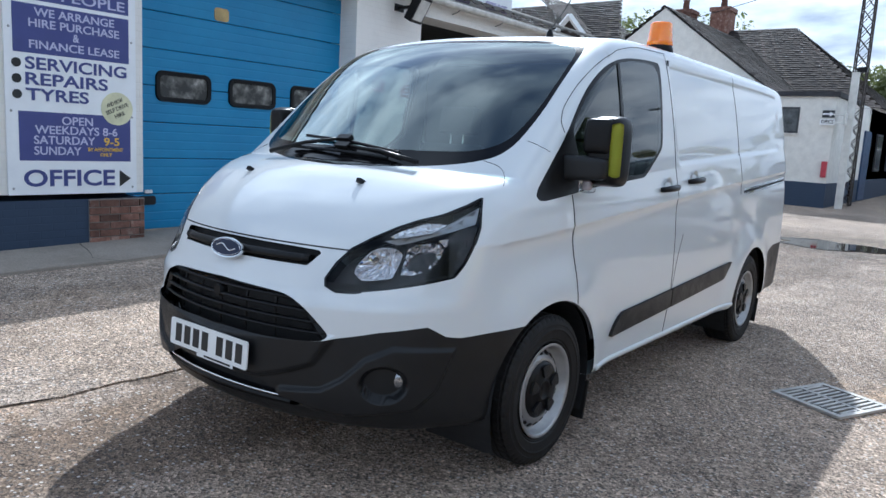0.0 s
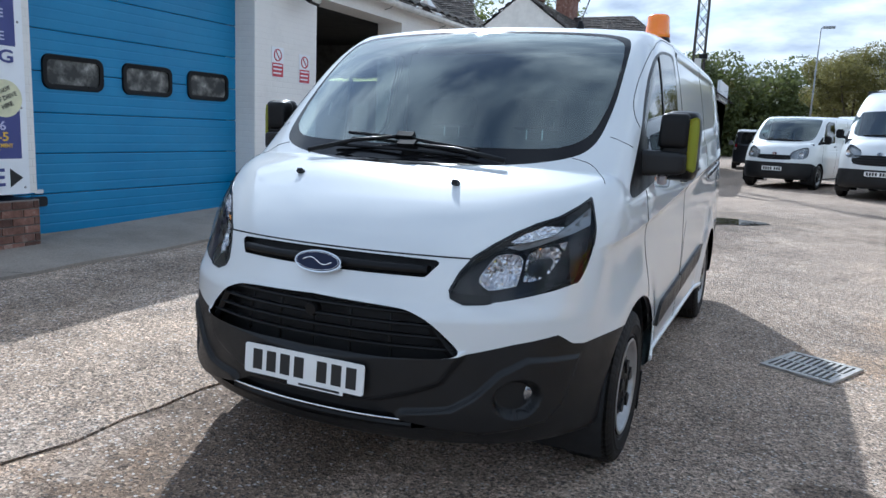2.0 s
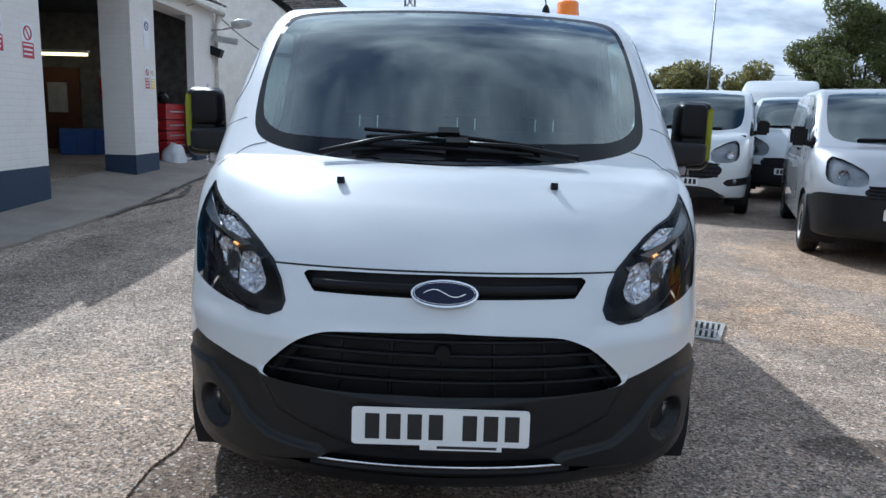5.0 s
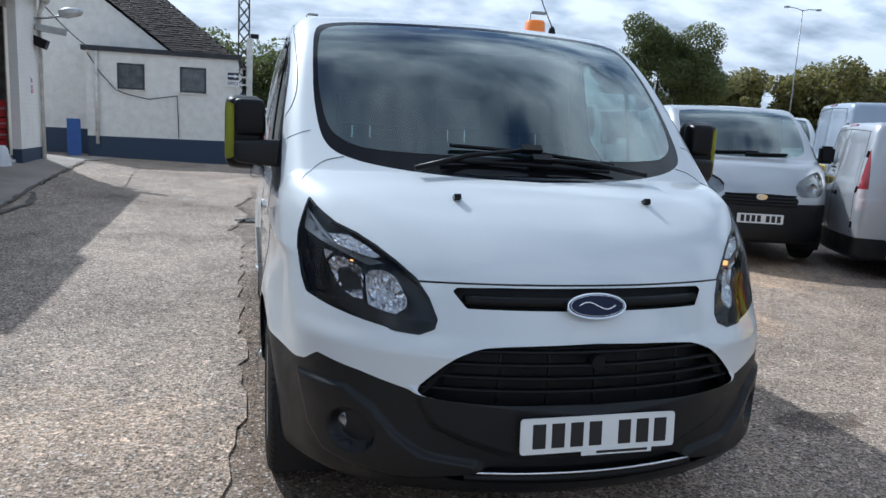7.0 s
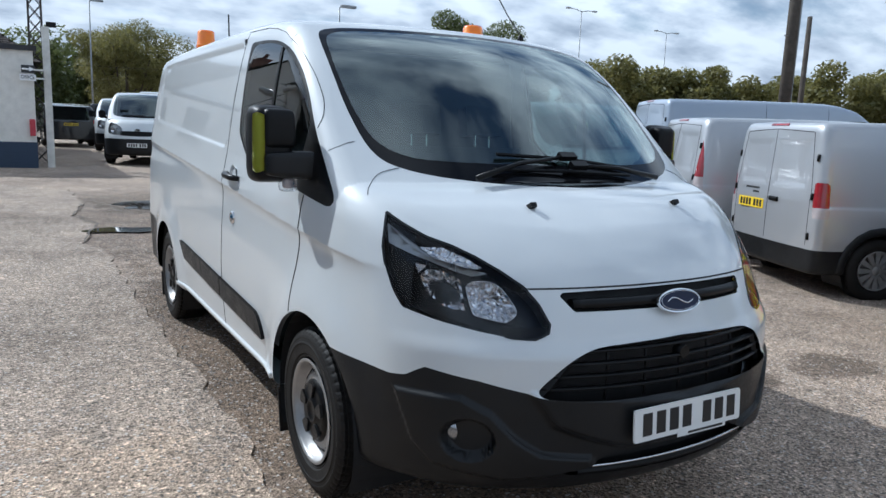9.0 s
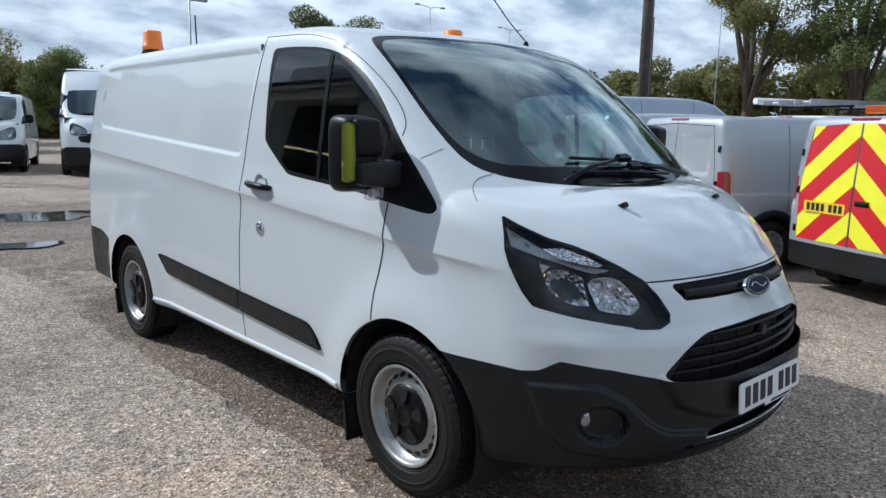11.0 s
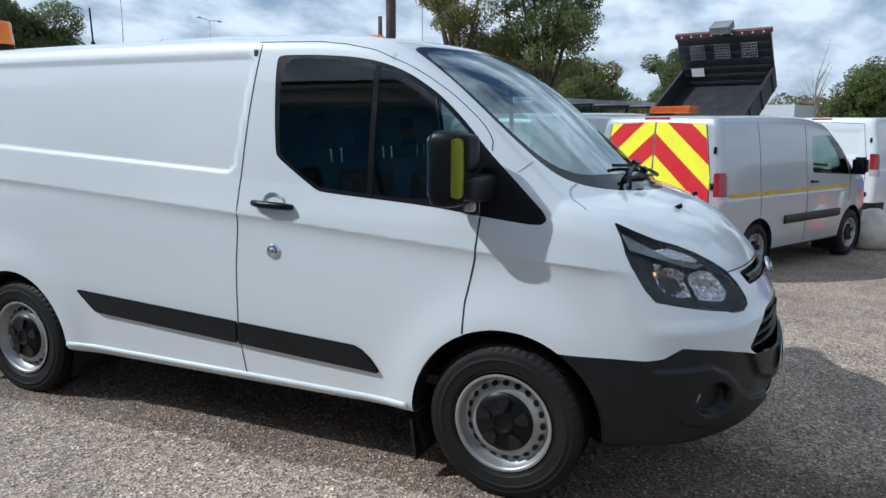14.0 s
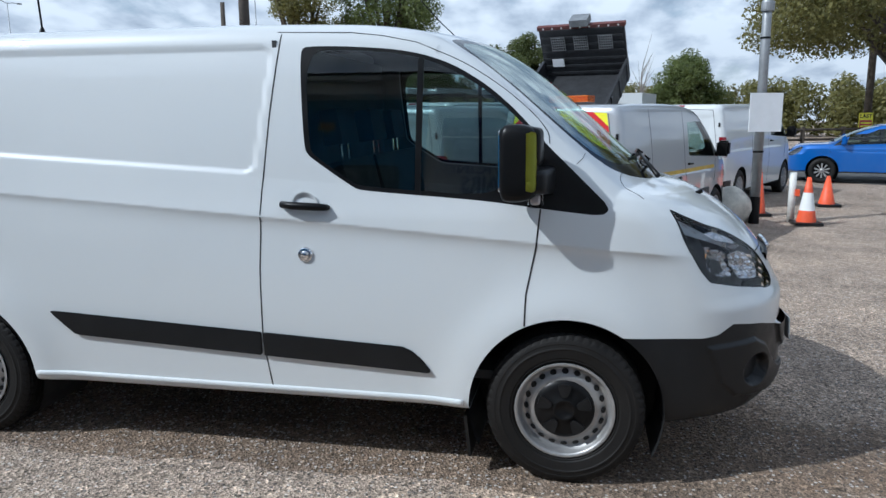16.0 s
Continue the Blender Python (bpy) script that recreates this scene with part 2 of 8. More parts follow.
def lathe(bm, profile, n=32, axis="X", m=None):
    """Turns (along, radius) points round an axis."""
    rings = []
    for a, r in profile:
        ring = []
        for k in range(n):
            t = 2 * math.pi * k / n
            c, s = r * math.cos(t), r * math.sin(t)
            p = Vector((a, c, s)) if axis == "X" else Vector((c, s, a)) if axis == "Z" else Vector((s, a, c))
            ring.append(bm.verts.new(m @ p if m is not None else p))
        rings.append(ring)
    for a, b in zip(rings, rings[1:]):
        for k in range(n):
            bm.faces.new((a[k], a[(k + 1) % n], b[(k + 1) % n], b[k]))
    return bm


def prism(bm, outline, depth, m=None):
    """A flat outline (x, y) made solid from z = 0 to depth."""
    n = len(outline)
    lo = [bm.verts.new((x, y, 0)) for x, y in outline]
    hi = [bm.verts.new((x, y, depth)) for x, y in outline]
    if m is not None:
        for v in lo + hi:
            v.co = m @ v.co
    bm.faces.new(lo[::-1])
    bm.faces.new(hi)
    for i in range(n):
        bm.faces.new((lo[i], lo[(i + 1) % n], hi[(i + 1) % n], hi[i]))
    return bm


def rounded(w, h, r, n=5):
    """A rectangle with rounded corners round the origin."""
    pts = []
    for cx, cy, a in ((w / 2 - r, h / 2 - r, 0), (-w / 2 + r, h / 2 - r, 90), (-w / 2 + r, -h / 2 + r, 180), (w / 2 - r, -h / 2 + r, 270)):
        pts += [(cx + r * math.cos(radians(a + 90 * i / n)), cy + r * math.sin(radians(a + 90 * i / n))) for i in range(n + 1)]
    return pts


def text_part(words, size, m, material, parent, name="lettering", width=None, extrude=0.002, bold=0.0):
    """Raised letters centred on m's origin, in m's x-y plane."""
    cu = bpy.data.curves.new(name, "FONT")
    cu.body, cu.size, cu.align_x, cu.align_y, cu.extrude, cu.offset = words, size, "CENTER", "CENTER", extrude, bold
    cu.resolution_u = 4
    tmp = bpy.data.objects.new(name, cu)
    scene.collection.objects.link(tmp)
    me = bpy.data.meshes.new_from_object(tmp.evaluated_get(bpy.context.evaluated_depsgraph_get()))
    bpy.data.objects.remove(tmp)
    if width:
        xs = [v.co.x for v in me.vertices]
        k = width / max(1e-6, max(xs) - min(xs))
        c = (max(xs) + min(xs)) / 2
        for v in me.vertices:
            v.co.x = (v.co.x - c) * k
    me.materials.clear()
    me.transform(m)
    return mesh_part(name, me, material, parent)


# a body is the blend of a side, a top, a front, a rear and a floor surface
def smax(*fs, k=0.1):
    out = fs[0]
    for g in fs[1:]:
        h = np.clip(0.5 + 0.5 * (out - g) / k, 0, 1)
        out = g * (1 - h) + out * h + k * h * (1 - h)
    return out


def curve(points):
    """A smooth monotone curve through (x, y) points, as a function of arrays."""
    xs, ys = np.array([p[0] for p in points], float), np.array([p[1] for p in points], float)
    h, d = np.diff(xs), np.diff(ys) / np.diff(xs)
    m = np.zeros(len(xs))
    m[0], m[-1] = d[0], d[-1]
    for i in range(1, len(xs) - 1):
        if d[i - 1] * d[i] > 0:
            w1, w2 = 2 * h[i] + h[i - 1], h[i] + 2 * h[i - 1]
            m[i] = (w1 + w2) / (w1 / d[i - 1] + w2 / d[i])

    def f(x):
        x = np.clip(np.asarray(x, float), xs[0], xs[-1])
        i = np.clip(np.searchsorted(xs, x) - 1, 0, len(xs) - 2)
        t = (x - xs[i]) / h[i]
        return (ys[i] * (1 + 2 * t) * (1 - t) ** 2 + h[i] * m[i] * t * (1 - t) ** 2 + ys[i + 1] * t * t * (3 - 2 * t) + h[i] * m[i + 1] * t * t * (t - 1))
    return f


def spread(a, b, n, focus=None):
    """n + 1 even steps from a to b, or steps that follow (place, density) pairs."""
    if not focus:
        return np.linspace(a, b, n + 1)
    xs = np.linspace(a, b, 400)
    dens = np.interp(xs, [p for p, _ in focus], [q for _, q in focus])
    c = np.concatenate(([0], np.cumsum((dens[1:] + dens[:-1]) / 2)))
    return np.interp(np.linspace(0, c[-1], n + 1), c, xs)


class Skin:
    """The surface f = 0 as a mesh of quads with exact normals, which can be cut into regions."""

    def __init__(self, f, lo, hi, core, nx, ys, nz):
        self.f = f
        ny = len(ys) - 1
        ids, a, b, faces = {}, [], [], []
        yn = (np.asarray(ys) - lo[1]) / (hi[1] - lo[1])
        zn = np.linspace(0, 1, nz + 1) if isinstance(nz, int) else (np.asarray(nz) - lo[2]) / (hi[2] - lo[2])
        nz = len(zn) - 1

        def vid(i, j, k):
            if (i, j, k) not in ids:
                ids[i, j, k] = len(a)
                s, t, u = i / nx, yn[j], zn[k]
                a.append((lo[0] + s * (hi[0] - lo[0]), lo[1] + t * (hi[1] - lo[1]), lo[2] + u * (hi[2] - lo[2])))
                b.append(core(s, t, u))
            return ids[i, j, k]

        for i in range(nx):
            for j in range(ny):
                faces.append([vid(i, j, 0), vid(i, j + 1, 0), vid(i + 1, j + 1, 0), vid(i + 1, j, 0)])
                faces.append([vid(i, j, nz), vid(i + 1, j, nz), vid(i + 1, j + 1, nz), vid(i, j + 1, nz)])
        for i in range(nx):
            for k in range(nz):
                faces.append([vid(i, 0, k), vid(i + 1, 0, k), vid(i + 1, 0, k + 1), vid(i, 0, k + 1)])
                faces.append([vid(i, ny, k), vid(i, ny, k + 1), vid(i + 1, ny, k + 1), vid(i + 1, ny, k)])
        for j in range(ny):
            for k in range(nz):
                faces.append([vid(0, j, k), vid(0, j, k + 1), vid(0, j + 1, k + 1), vid(0, j + 1, k)])
                faces.append([vid(nx, j, k), vid(nx, j + 1, k), vid(nx, j + 1, k + 1), vid(nx, j, k + 1)])
        self.v = self.solve(np.array(b), np.array(a))
        self.faces = {"body": faces}

    def solve(self, inner, outer):
        s0, s1 = np.zeros(len(inner)), np.full(len(inner), 1.15)
        for _ in range(34):
            s = (s0 + s1) / 2
            ins = self.f(inner + (outer - inner) * s[:, None]) < 0
            s0, s1 = np.where(ins, s, s0), np.where(ins, s1, s)
        return inner + (outer - inner) * s0[:, None]

    def normal(self, p, e=0.004):
        g = np.stack([self.f(p + d) - self.f(p - d) for d in np.eye(3) * e], 1)
        return g / np.maximum(np.linalg.norm(g, axis=1, keepdims=True), 1e-9)

    def cut(self, source, name, g):
        """Moves what lies inside g < 0 from one region to another, with clean edges."""
        val = g(self.v)
        val = np.where(np.abs(val) < 1e-4, 1e-4, val)
        vl, ex, extra, made = val.tolist(), [], [], {}
        base = len(self.v)

        def mid(i, j):
            key = (i, j) if i < j else (j, i)
            if key not in made:
                made[key] = base + len(extra)
                t = vl[i] / (vl[i] - vl[j])
                extra.append(self.v[i] + (self.v[j] - self.v[i]) * t)
            return made[key]

        inside, outside = [], []
        for fc in self.faces[source]:
            neg = [vl[i] < 0 for i in fc]
            if all(neg):
                inside.append(fc)
            elif not any(neg):
                outside.append(fc)
            else:
                a, b = [], []
                for i, j in zip(fc, fc[1:] + fc[:1]):
                    (a if vl[i] < 0 else b).append(i)
                    if (vl[i] < 0) != (vl[j] < 0):
                        m = mid(i, j)
                        a.append(m)
                        b.append(m)
                inside.append(a)
                outside.append(b)
        if extra:
            self.v = np.vstack([self.v, np.array(extra)])
        self.faces[source] = outside
        self.faces.setdefault(name, []).extend(inside)

    def take(self, region, offset=0.0, flip=False, where=None):
        """The vertices, faces and normals of one region."""
        fs = self.faces.get(region, [])
        if where is not None:
            c = np.array([self.v[f].mean(0) for f in fs])
            fs = [f for f, ok in zip(fs, where(c)) if ok] if len(fs) else []
        used = sorted({i for f in fs for i in f})
        at = {i: n for n, i in enumerate(used)}
        if not used:
            return np.zeros((0, 3)), [], np.zeros((0, 3))
        p = self.v[used]
        n = self.normal(p)
        return p + n * offset, [[at[i] for i in (f[::-1] if flip else f)] for f in fs], -n if flip else n

    def obj(self, region, name, material, parent, label="", offset=0.0, flip=False, where=None):
        p, f, n = self.take(region, offset, flip, where)
        return raw(name, p, f, material, parent, label, normals=n) if f else None

    def slab(self, region, name, material, parent, label="", top=0.01, low=-0.004, where=None, keep="body"):
        """A region as a raised plate with a skirt; the skin beneath it stays closed."""
        p, f, n = self.take(region, 0.0, False, where)
        if not f:
            return None
        edges = {}
        for fc in f:
            for a, b in zip(fc, fc[1:] + fc[:1]):
                edges[a, b] = 1
        rim = [(a, b) for a, b in edges if (b, a) not in edges]
        v = list(p + n * top) + list(p + n * low)
        k = len(p)
        return raw(name, v, f + [(a, a + k, b + k, b) for a, b in rim], material, parent, label, normals=list(n) + list(n))

    def drop(self, pts, way):
        """Where lines from outside, running along way, first meet the surface."""
        pts = np.asarray(pts, float)
        way = np.asarray(way, float)
        s = np.zeros(len(pts))
        done = np.zeros(len(pts), bool)
        for _ in range(160):
            val = self.f(pts + way * s[:, None])
            done |= val < 0.0005
            if done.all():
                break
            s = np.where(done, s, s + np.clip(val * 0.8, 0.0008, 0.3))
        return pts + way * s[:, None]


def eased(poly, rounds=2, closed=True):
    """Cuts the corners of an outline so that it runs in smooth bends."""
    for _ in range(rounds):
        out = []
        for a, b in zip(poly, poly[1:] + (poly[:1] if closed else [])):
            out += [tuple(p * 0.78 + q * 0.22 for p, q in zip(a, b)), tuple(p * 0.22 + q * 0.78 for p, q in zip(a, b))]
        poly = out if closed else [poly[0]] + out + [poly[-1]]
    return poly


def inside_poly(poly):
    """A signed distance to an outline, negative inside, of two arrays."""
    P = np.array(poly, float)
    Q = np.roll(P, -1, 0)

    def g(a, b):
        pt = np.stack([a, b], 1)
        d = np.full(len(pt), 1e9)
        odd = np.zeros(len(pt), bool)
        for p, q in zip(P, Q):
            e, w = q - p, pt - p
            if e @ e < 1e-12:
                continue
            t = np.clip((w @ e) / (e @ e), 0, 1)
            d = np.minimum(d, np.hypot(*(w - t[:, None] * e).T))
            cross = ((p[1] > pt[:, 1]) != (q[1] > pt[:, 1]))
            with np.errstate(divide="ignore", invalid="ignore"):
                xi = (q[0] - p[0]) * (pt[:, 1] - p[1]) / (q[1] - p[1]) + p[0]
            odd ^= cross & (pt[:, 0] < xi)
        return np.where(odd, -d, d)
    return g


def ribbon(skin, line, way, width, material, parent, name, label="", lift=0.0025, depth=0.0, step=0.02):
    """A narrow band laid on a skin along a line of points that are dropped on it."""
    L = [np.array(line[0], float)]
    for a, b in zip(line, line[1:]):
        a, b = np.array(a, float), np.array(b, float)
        n = max(1, int(np.linalg.norm(b - a) / step))
        L += [a + (b - a) * (i + 1) / n for i in range(n)]
    P = skin.drop(np.array(L), way)
    N = skin.normal(P)
    T = np.gradient(P, axis=0)
    T /= np.maximum(np.linalg.norm(T, axis=1, keepdims=True), 1e-9)
    S = np.cross(N, T)
    S /= np.maximum(np.linalg.norm(S, axis=1, keepdims=True), 1e-9)
    prof = [(-0.5, -0.004), (-0.5, lift), (0.5, lift), (0.5, -0.004)] if not depth else [(-0.5, -0.004), (-0.5, depth * 0.5), (-0.36, depth), (0.36, depth), (0.5, depth * 0.5), (0.5, -0.004)]
    k = len(prof)
    V = [P[i] + S[i] * a * width + N[i] * b for i in range(len(P)) for a, b in prof]
    F = [(i * k + j, i * k + j + 1, (i + 1) * k + j + 1, (i + 1) * k + j) for i in range(len(P) - 1) for j in range(k - 1)]
    F += [tuple(range(k))[::-1], tuple((len(P) - 1) * k + j for j in range(k))]
    return raw(name, V, F, material, parent, label, smooth=bool(depth))

# ---------------------------------------------------------------- ground
def soft(x, w):
    return 0.5 * (x + np.sqrt(x * x + w * w))


def step01(x):
    x = np.clip(x, 0, 1)
    return x * x * (3 - 2 * x)


def ground_z(x, y):
    """The yard: level by the van, rising to the garage and to the back, falling to the road."""
    x, y = np.asarray(x, float), np.asarray(y, float)
    back = 0.27 * np.tanh(0.05 * soft(y - 3.0, 1.5))
    f = np.interp(y, [-8, 0, 3, 5.5, 8.5, 12, 13.5, 17], [0.7, 0.78, 1.22, 1.6, 2.1, 2.35, 2.2, 0.6])
    apron = np.minimum(0.05 * soft(-x - 1.9, 0.7), 0.2) * f
    fall = -0.12 * np.tanh(0.28 * soft(x - 2.3, 0.7)) * step01((5.0 - y) / 4.0)
    return back + apron + fall


def gz(x, y):
    return float(ground_z(x, y))

# ---------------------------------------------------------------- the white panel van
van_zc = curve([(-1.2, 0.70), (-1.04, 0.84), (-0.97, 0.945), (-0.90, 1.015), (-0.80, 1.098), (-0.70, 1.165), (-0.585, 1.228), (-0.50, 1.258), (-0.41, 1.283)])
van_zs = curve([(-0.41, 1.283), (0.36, 1.893), (0.50, 1.947), (0.80, 1.978), (1.5, 1.992), (3.0, 1.985), (4.2, 1.945)])
van_front = curve([(0.1, -0.86), (0.27, -0.93), (0.32, -0.985), (0.38, -1.018), (0.48, -1.028), (0.62, -1.028), (0.76, -1.022), (0.83, -0.985), (0.90, -0.952), (0.985, -0.915), (1.1, -0.84), (1.4, -0.6)])
van_w = curve([(-1.3, 0.62), (-0.9, 0.79), (-0.68, 0.862), (-0.45, 0.925), (-0.2, 0.962), (0.1, 0.978), (0.5, 0.984), (1.4, 0.987), (3.2, 0.982), (4.1, 0.955)])
van_t = curve([(0.1, -0.075), (0.22, -0.035), (0.45, -0.012), (0.75, 0.0), (1.0, -0.002), (1.14, -0.006), (1.22, -0.016), (1.45, -0.041), (1.75, -0.088), (1.95, -0.135), (2.2, -0.20)])


plate_panel = inside_poly([(-0.57, 0.66), (-0.56, 0.64), (-0.50, 0.55), (-0.40, 0.508), (-0.27, 0.468), (0.0, 0.460), (0.27, 0.468), (0.40, 0.508), (0.50, 0.55), (0.56, 0.64), (0.57, 0.66), (0.0, 0.61)])
fog_panel = inside_poly([(0.31, 0.622), (-0.03, 0.634), (-0.17, 0.588), (-0.29, 0.505), (-0.40, 0.456), (-0.62, 0.436), (-0.65, 0.395), (-0.26, 0.362), (0.10, 0.395), (0.21, 0.46)])


def van_f(p):
    x, y, z = np.abs(p[:, 0]), p[:, 1], p[:, 2]
    ye = y - 0.27 * x * x
    zc = np.where(ye < -0.41, van_zc(ye), van_zs(ye))
    top = (z - zc + 0.018 * x * x) * np.where(ye < 0.36, 0.80, 1.0)
    flare = 0.0
    for yw in (0.0, 2.933):
        r = np.hypot(y - yw, (z - 0.33) * 0.95)
        flare = flare + 0.026 * np.exp(-((np.maximum(r - 0.40, 0) / 0.13) ** 2)) * step01((z - 0.1) / 0.2)
    belt = 1.046 + 0.080 * y - 0.004 * y * y
    # a shoulder line: the side leans out to it from above and is undercut below it
    d = z - belt
    crease = (0.020 * (1 - np.exp(np.minimum(d, 0) / 0.035)) * np.exp(np.minimum(d, 0) / 0.30) + 0.07 * np.clip(d, 0, 0.17)) * step01((y + 0.62) / 0.3)
    # pressed panel behind the door, its front edge leaning with the door gap
    gy = np.minimum(y - 1.348 + 0.145 * (z - 1.35), 3.62 - y)
    gzz = np.minimum(z - 1.318 - 0.058 * (y - 1.35), 1.888 - z)
    inner = 0.07 - np.hypot(np.maximum(0.07 - gy, 0), np.maximum(0.07 - gzz, 0))
    panel = 0.010 * step01(np.minimum(inner, np.minimum(gy, gzz)) / 0.030)
    side = x - (van_w(y) + van_t(z) + flare - crease - panel)
    front = (van_front(z) + 0.28 * x ** 2 + 0.26 * x ** 4 - y)
    m = y < 0.0
    if m.any():
        u = y[m] + x[m]
        proud = 0.020 * step01(-plate_panel(x[m], z[m]) / 0.022 + 0.5) * (y[m] < -0.75)
        pod = 0.020 * step01(-fog_panel(u, z[m]) / 0.020 + 0.5)
        well = 0.060 * step01((0.074 - np.hypot((u + 0.07) * 0.55, z[m] - 0.494)) / 0.022)
        front[m] += -(proud + pod - well)
        side = side.copy()
        side[m] += -(pod - well) * 0.5
    rear = y - (3.94 - 0.05 * np.maximum(z - 1.2, 0) - 0.03 * x * x)
    low = 0.290 + 0.022 * step01((y + 0.5) / 0.5) - z
    b = smax(side, front, k=0.10)
    b = smax(b, top, k=0.085)
    return smax(smax(b, rear, k=0.10), low, k=0.05)


def van_core(s, t, u):
    y = -0.45 + t * 3.9
    return ((2 * s - 1) * 0.42, y, 0.55 + u * (0.42 + 0.45 * min(1, max(0, (y + 0.3) / 1.2))))


ys = spread(-1.15, 4.15, 220, [(-1.15, 3.0), (0.2, 2.6), (1.5, 2.0), (4.15, 0.9)])
zs = spread(0.12, 2.12, 176, [(0.12, 0.7), (0.30, 2.0), (0.72, 2.0), (0.86, 1.1), (0.98, 1.6), (1.45, 1.6), (1.55, 0.9), (1.80, 0.9), (1.88, 2.0), (1.96, 1.6), (2.12, 0.9)])
van_skin = Skin(van_f, (-1.1, -1.15, 0.12), (1.1, 4.15, 2.12), van_core, 116, ys, zs)


LAMP_LINE = [(0.44, 1.186), (0.354, 1.157), (0.219, 1.118), (0.087, 1.093), (-0.024, 1.064), (-0.147, 1.024), (-0.26, 0.979), (-0.335, 0.927), (-0.393, 0.868), (-0.392, 0.842), (-0.338, 0.824), (-0.237, 0.827), (-0.073, 0.844), (0.125, 0.868), (0.29, 0.892), (0.345, 0.94), (0.39, 1.0), (0.425, 1.077), (0.43, 1.13)]


def van_regions(k):
    side = lambda poly, ymax=9: (lambda p: np.maximum(inside_poly(poly)(p[:, 1], p[:, 2]), 0.55 - np.abs(p[:, 0])))
    front = lambda poly, ymax, ease=False: (lambda p: np.maximum(inside_poly(eased(poly) if ease else poly)(p[:, 0], p[:, 2]), p[:, 1] - ymax))
    wrap = lambda poly: (lambda p: np.maximum(inside_poly(poly)(p[:, 1] + np.abs(p[:, 0]), p[:, 2]), p[:, 1] - 0.1))
    both = lambda half: half + [(-x, z) for x, z in half[::-1]]
    arch = lambda yw, r: (lambda p: np.maximum(np.hypot(p[:, 1] - yw, p[:, 2] - 0.335) - r, 0.5 - np.abs(p[:, 0])))
    k.cut("body", "gone", arch(0.0, 0.408))
    k.cut("body", "gone", arch(2.933, 0.400))
    k.cut("body", "screen", front(both([(0.0, 1.267), (0.35, 1.275), (0.54, 1.292), (0.66, 1.312), (0.745, 1.342), (0.785, 1.40), (0.80, 1.55), (0.79, 1.72), (0.775, 1.84), (0.745, 1.892), (0.60, 1.912), (0.0, 1.92)]), 0.85, True))
    k.cut("screen", "frit_hole", front(both([(0.0, 1.345), (0.60, 1.352), (0.70, 1.380), (0.756, 1.43), (0.778, 1.58), (0.768, 1.76), (0.740, 1.868), (0.60, 1.895), (0.0, 1.904)]), 0.85, True))
    k.cut("body", "surround", side(eased([(1.162, 1.86), (1.132, 1.44), (1.11, 1.405), (0.91, 1.275), (0.87, 1.262), (0.348, 1.228), (0.104, 1.196), (-0.205, 1.163), (-0.02, 1.345), (0.09, 1.45), (0.223, 1.594), (0.34, 1.695), (0.478, 1.779), (0.60, 1.824), (0.741, 1.852), (0.95, 1.868), (1.13, 1.872)], 2)))
    k.cut("surround", "pane", side(eased([(1.134, 1.850), (1.108, 1.445), (1.088, 1.412), (0.905, 1.292), (0.86, 1.281), (0.25, 1.241), (0.135, 1.460), (0.16, 1.505), (0.25, 1.594), (0.35, 1.680), (0.49, 1.762), (0.61, 1.809), (0.75, 1.838), (0.95, 1.853)], 2)))
    k.cut("body", "headlamp", wrap(LAMP_LINE))
    k.cut("body", "gone", front(both([(0.0, 0.968), (0.30, 0.966), (0.425, 0.962), (0.438, 0.952), (0.40, 0.904), (0.0, 0.902)]), -0.7))
    k.cut("body", "gone", front(both([(0.0, 0.812), (0.30, 0.803), (0.375, 0.795), (0.455, 0.762), (0.562, 0.660), (0.53, 0.642), (0.30, 0.630), (0.0, 0.626)]), -0.7, True))
    k.cut("body", "bumper", wrap([(-1.5, 0.640), (-0.45, 0.642), (-0.36, 0.652), (-0.10, 0.692), (0.12, 0.712), (0.15, 0.714), (0.20, 0.695), (0.25, 0.674), (0.335, 0.664), (0.75, 0.672), (1.2, 0.674), (1.2, 0.05), (-1.5, 0.05)]))
    k.cut("bumper", "gone", front(both([(0.0, 0.450), (0.28, 0.447), (0.37, 0.408), (0.47, 0.392), (0.43, 0.372), (0.0, 0.362)]), -0.7))
    k.cut("body", "rear_bumper", lambda p: np.maximum(np.maximum(3.36 + 0.0 * p[:, 1] - p[:, 1], p[:, 2] - 0.70 + 0.25 * np.maximum(3.55 - p[:, 1], 0)), 0.2 - p[:, 2]))
    k.cut("body", "moulding", side([(2.42, 0.675), (2.29, 0.567), (1.352, 0.518), (1.352, 0.622)]))
    k.cut("body", "moulding", side([(1.338, 0.621), (1.338, 0.517), (0.57, 0.476), (0.615, 0.535), (0.66, 0.572), (0.70, 0.588)]))
    k.cut("body", "sill", lambda p: p[:, 2] - 0.338)


van_regions(van_skin)
van = thing("panel_van", pose(0, 0, 0), "clean white panel van with black bumpers parked on the yard", "van")
vs = van_skin
east, west = (lambda c: c[:, 0] > 0), (lambda c: c[:, 0] < 0)
vs.faces["shell"] = vs.faces["body"] + vs.faces["moulding"]
van_body = vs.obj("shell", "body", WHITE, van, "white painted steel body shell")
vs.obj("shell", "cab_lining", HEADLINE, van, "grey cab lining", offset=-0.022, flip=True, where=lambda c: (c[:, 1] > -0.4) & (c[:, 1] < 1.32) & (c[:, 2] > 0.5))
van_screen = vs.obj("frit_hole", "windscreen", SCREENGLASS, van, "large sloping windscreen reflecting clouds")
vs.obj("screen", "screen_border", FRIT, van_screen, "black printed edge of the windscreen")
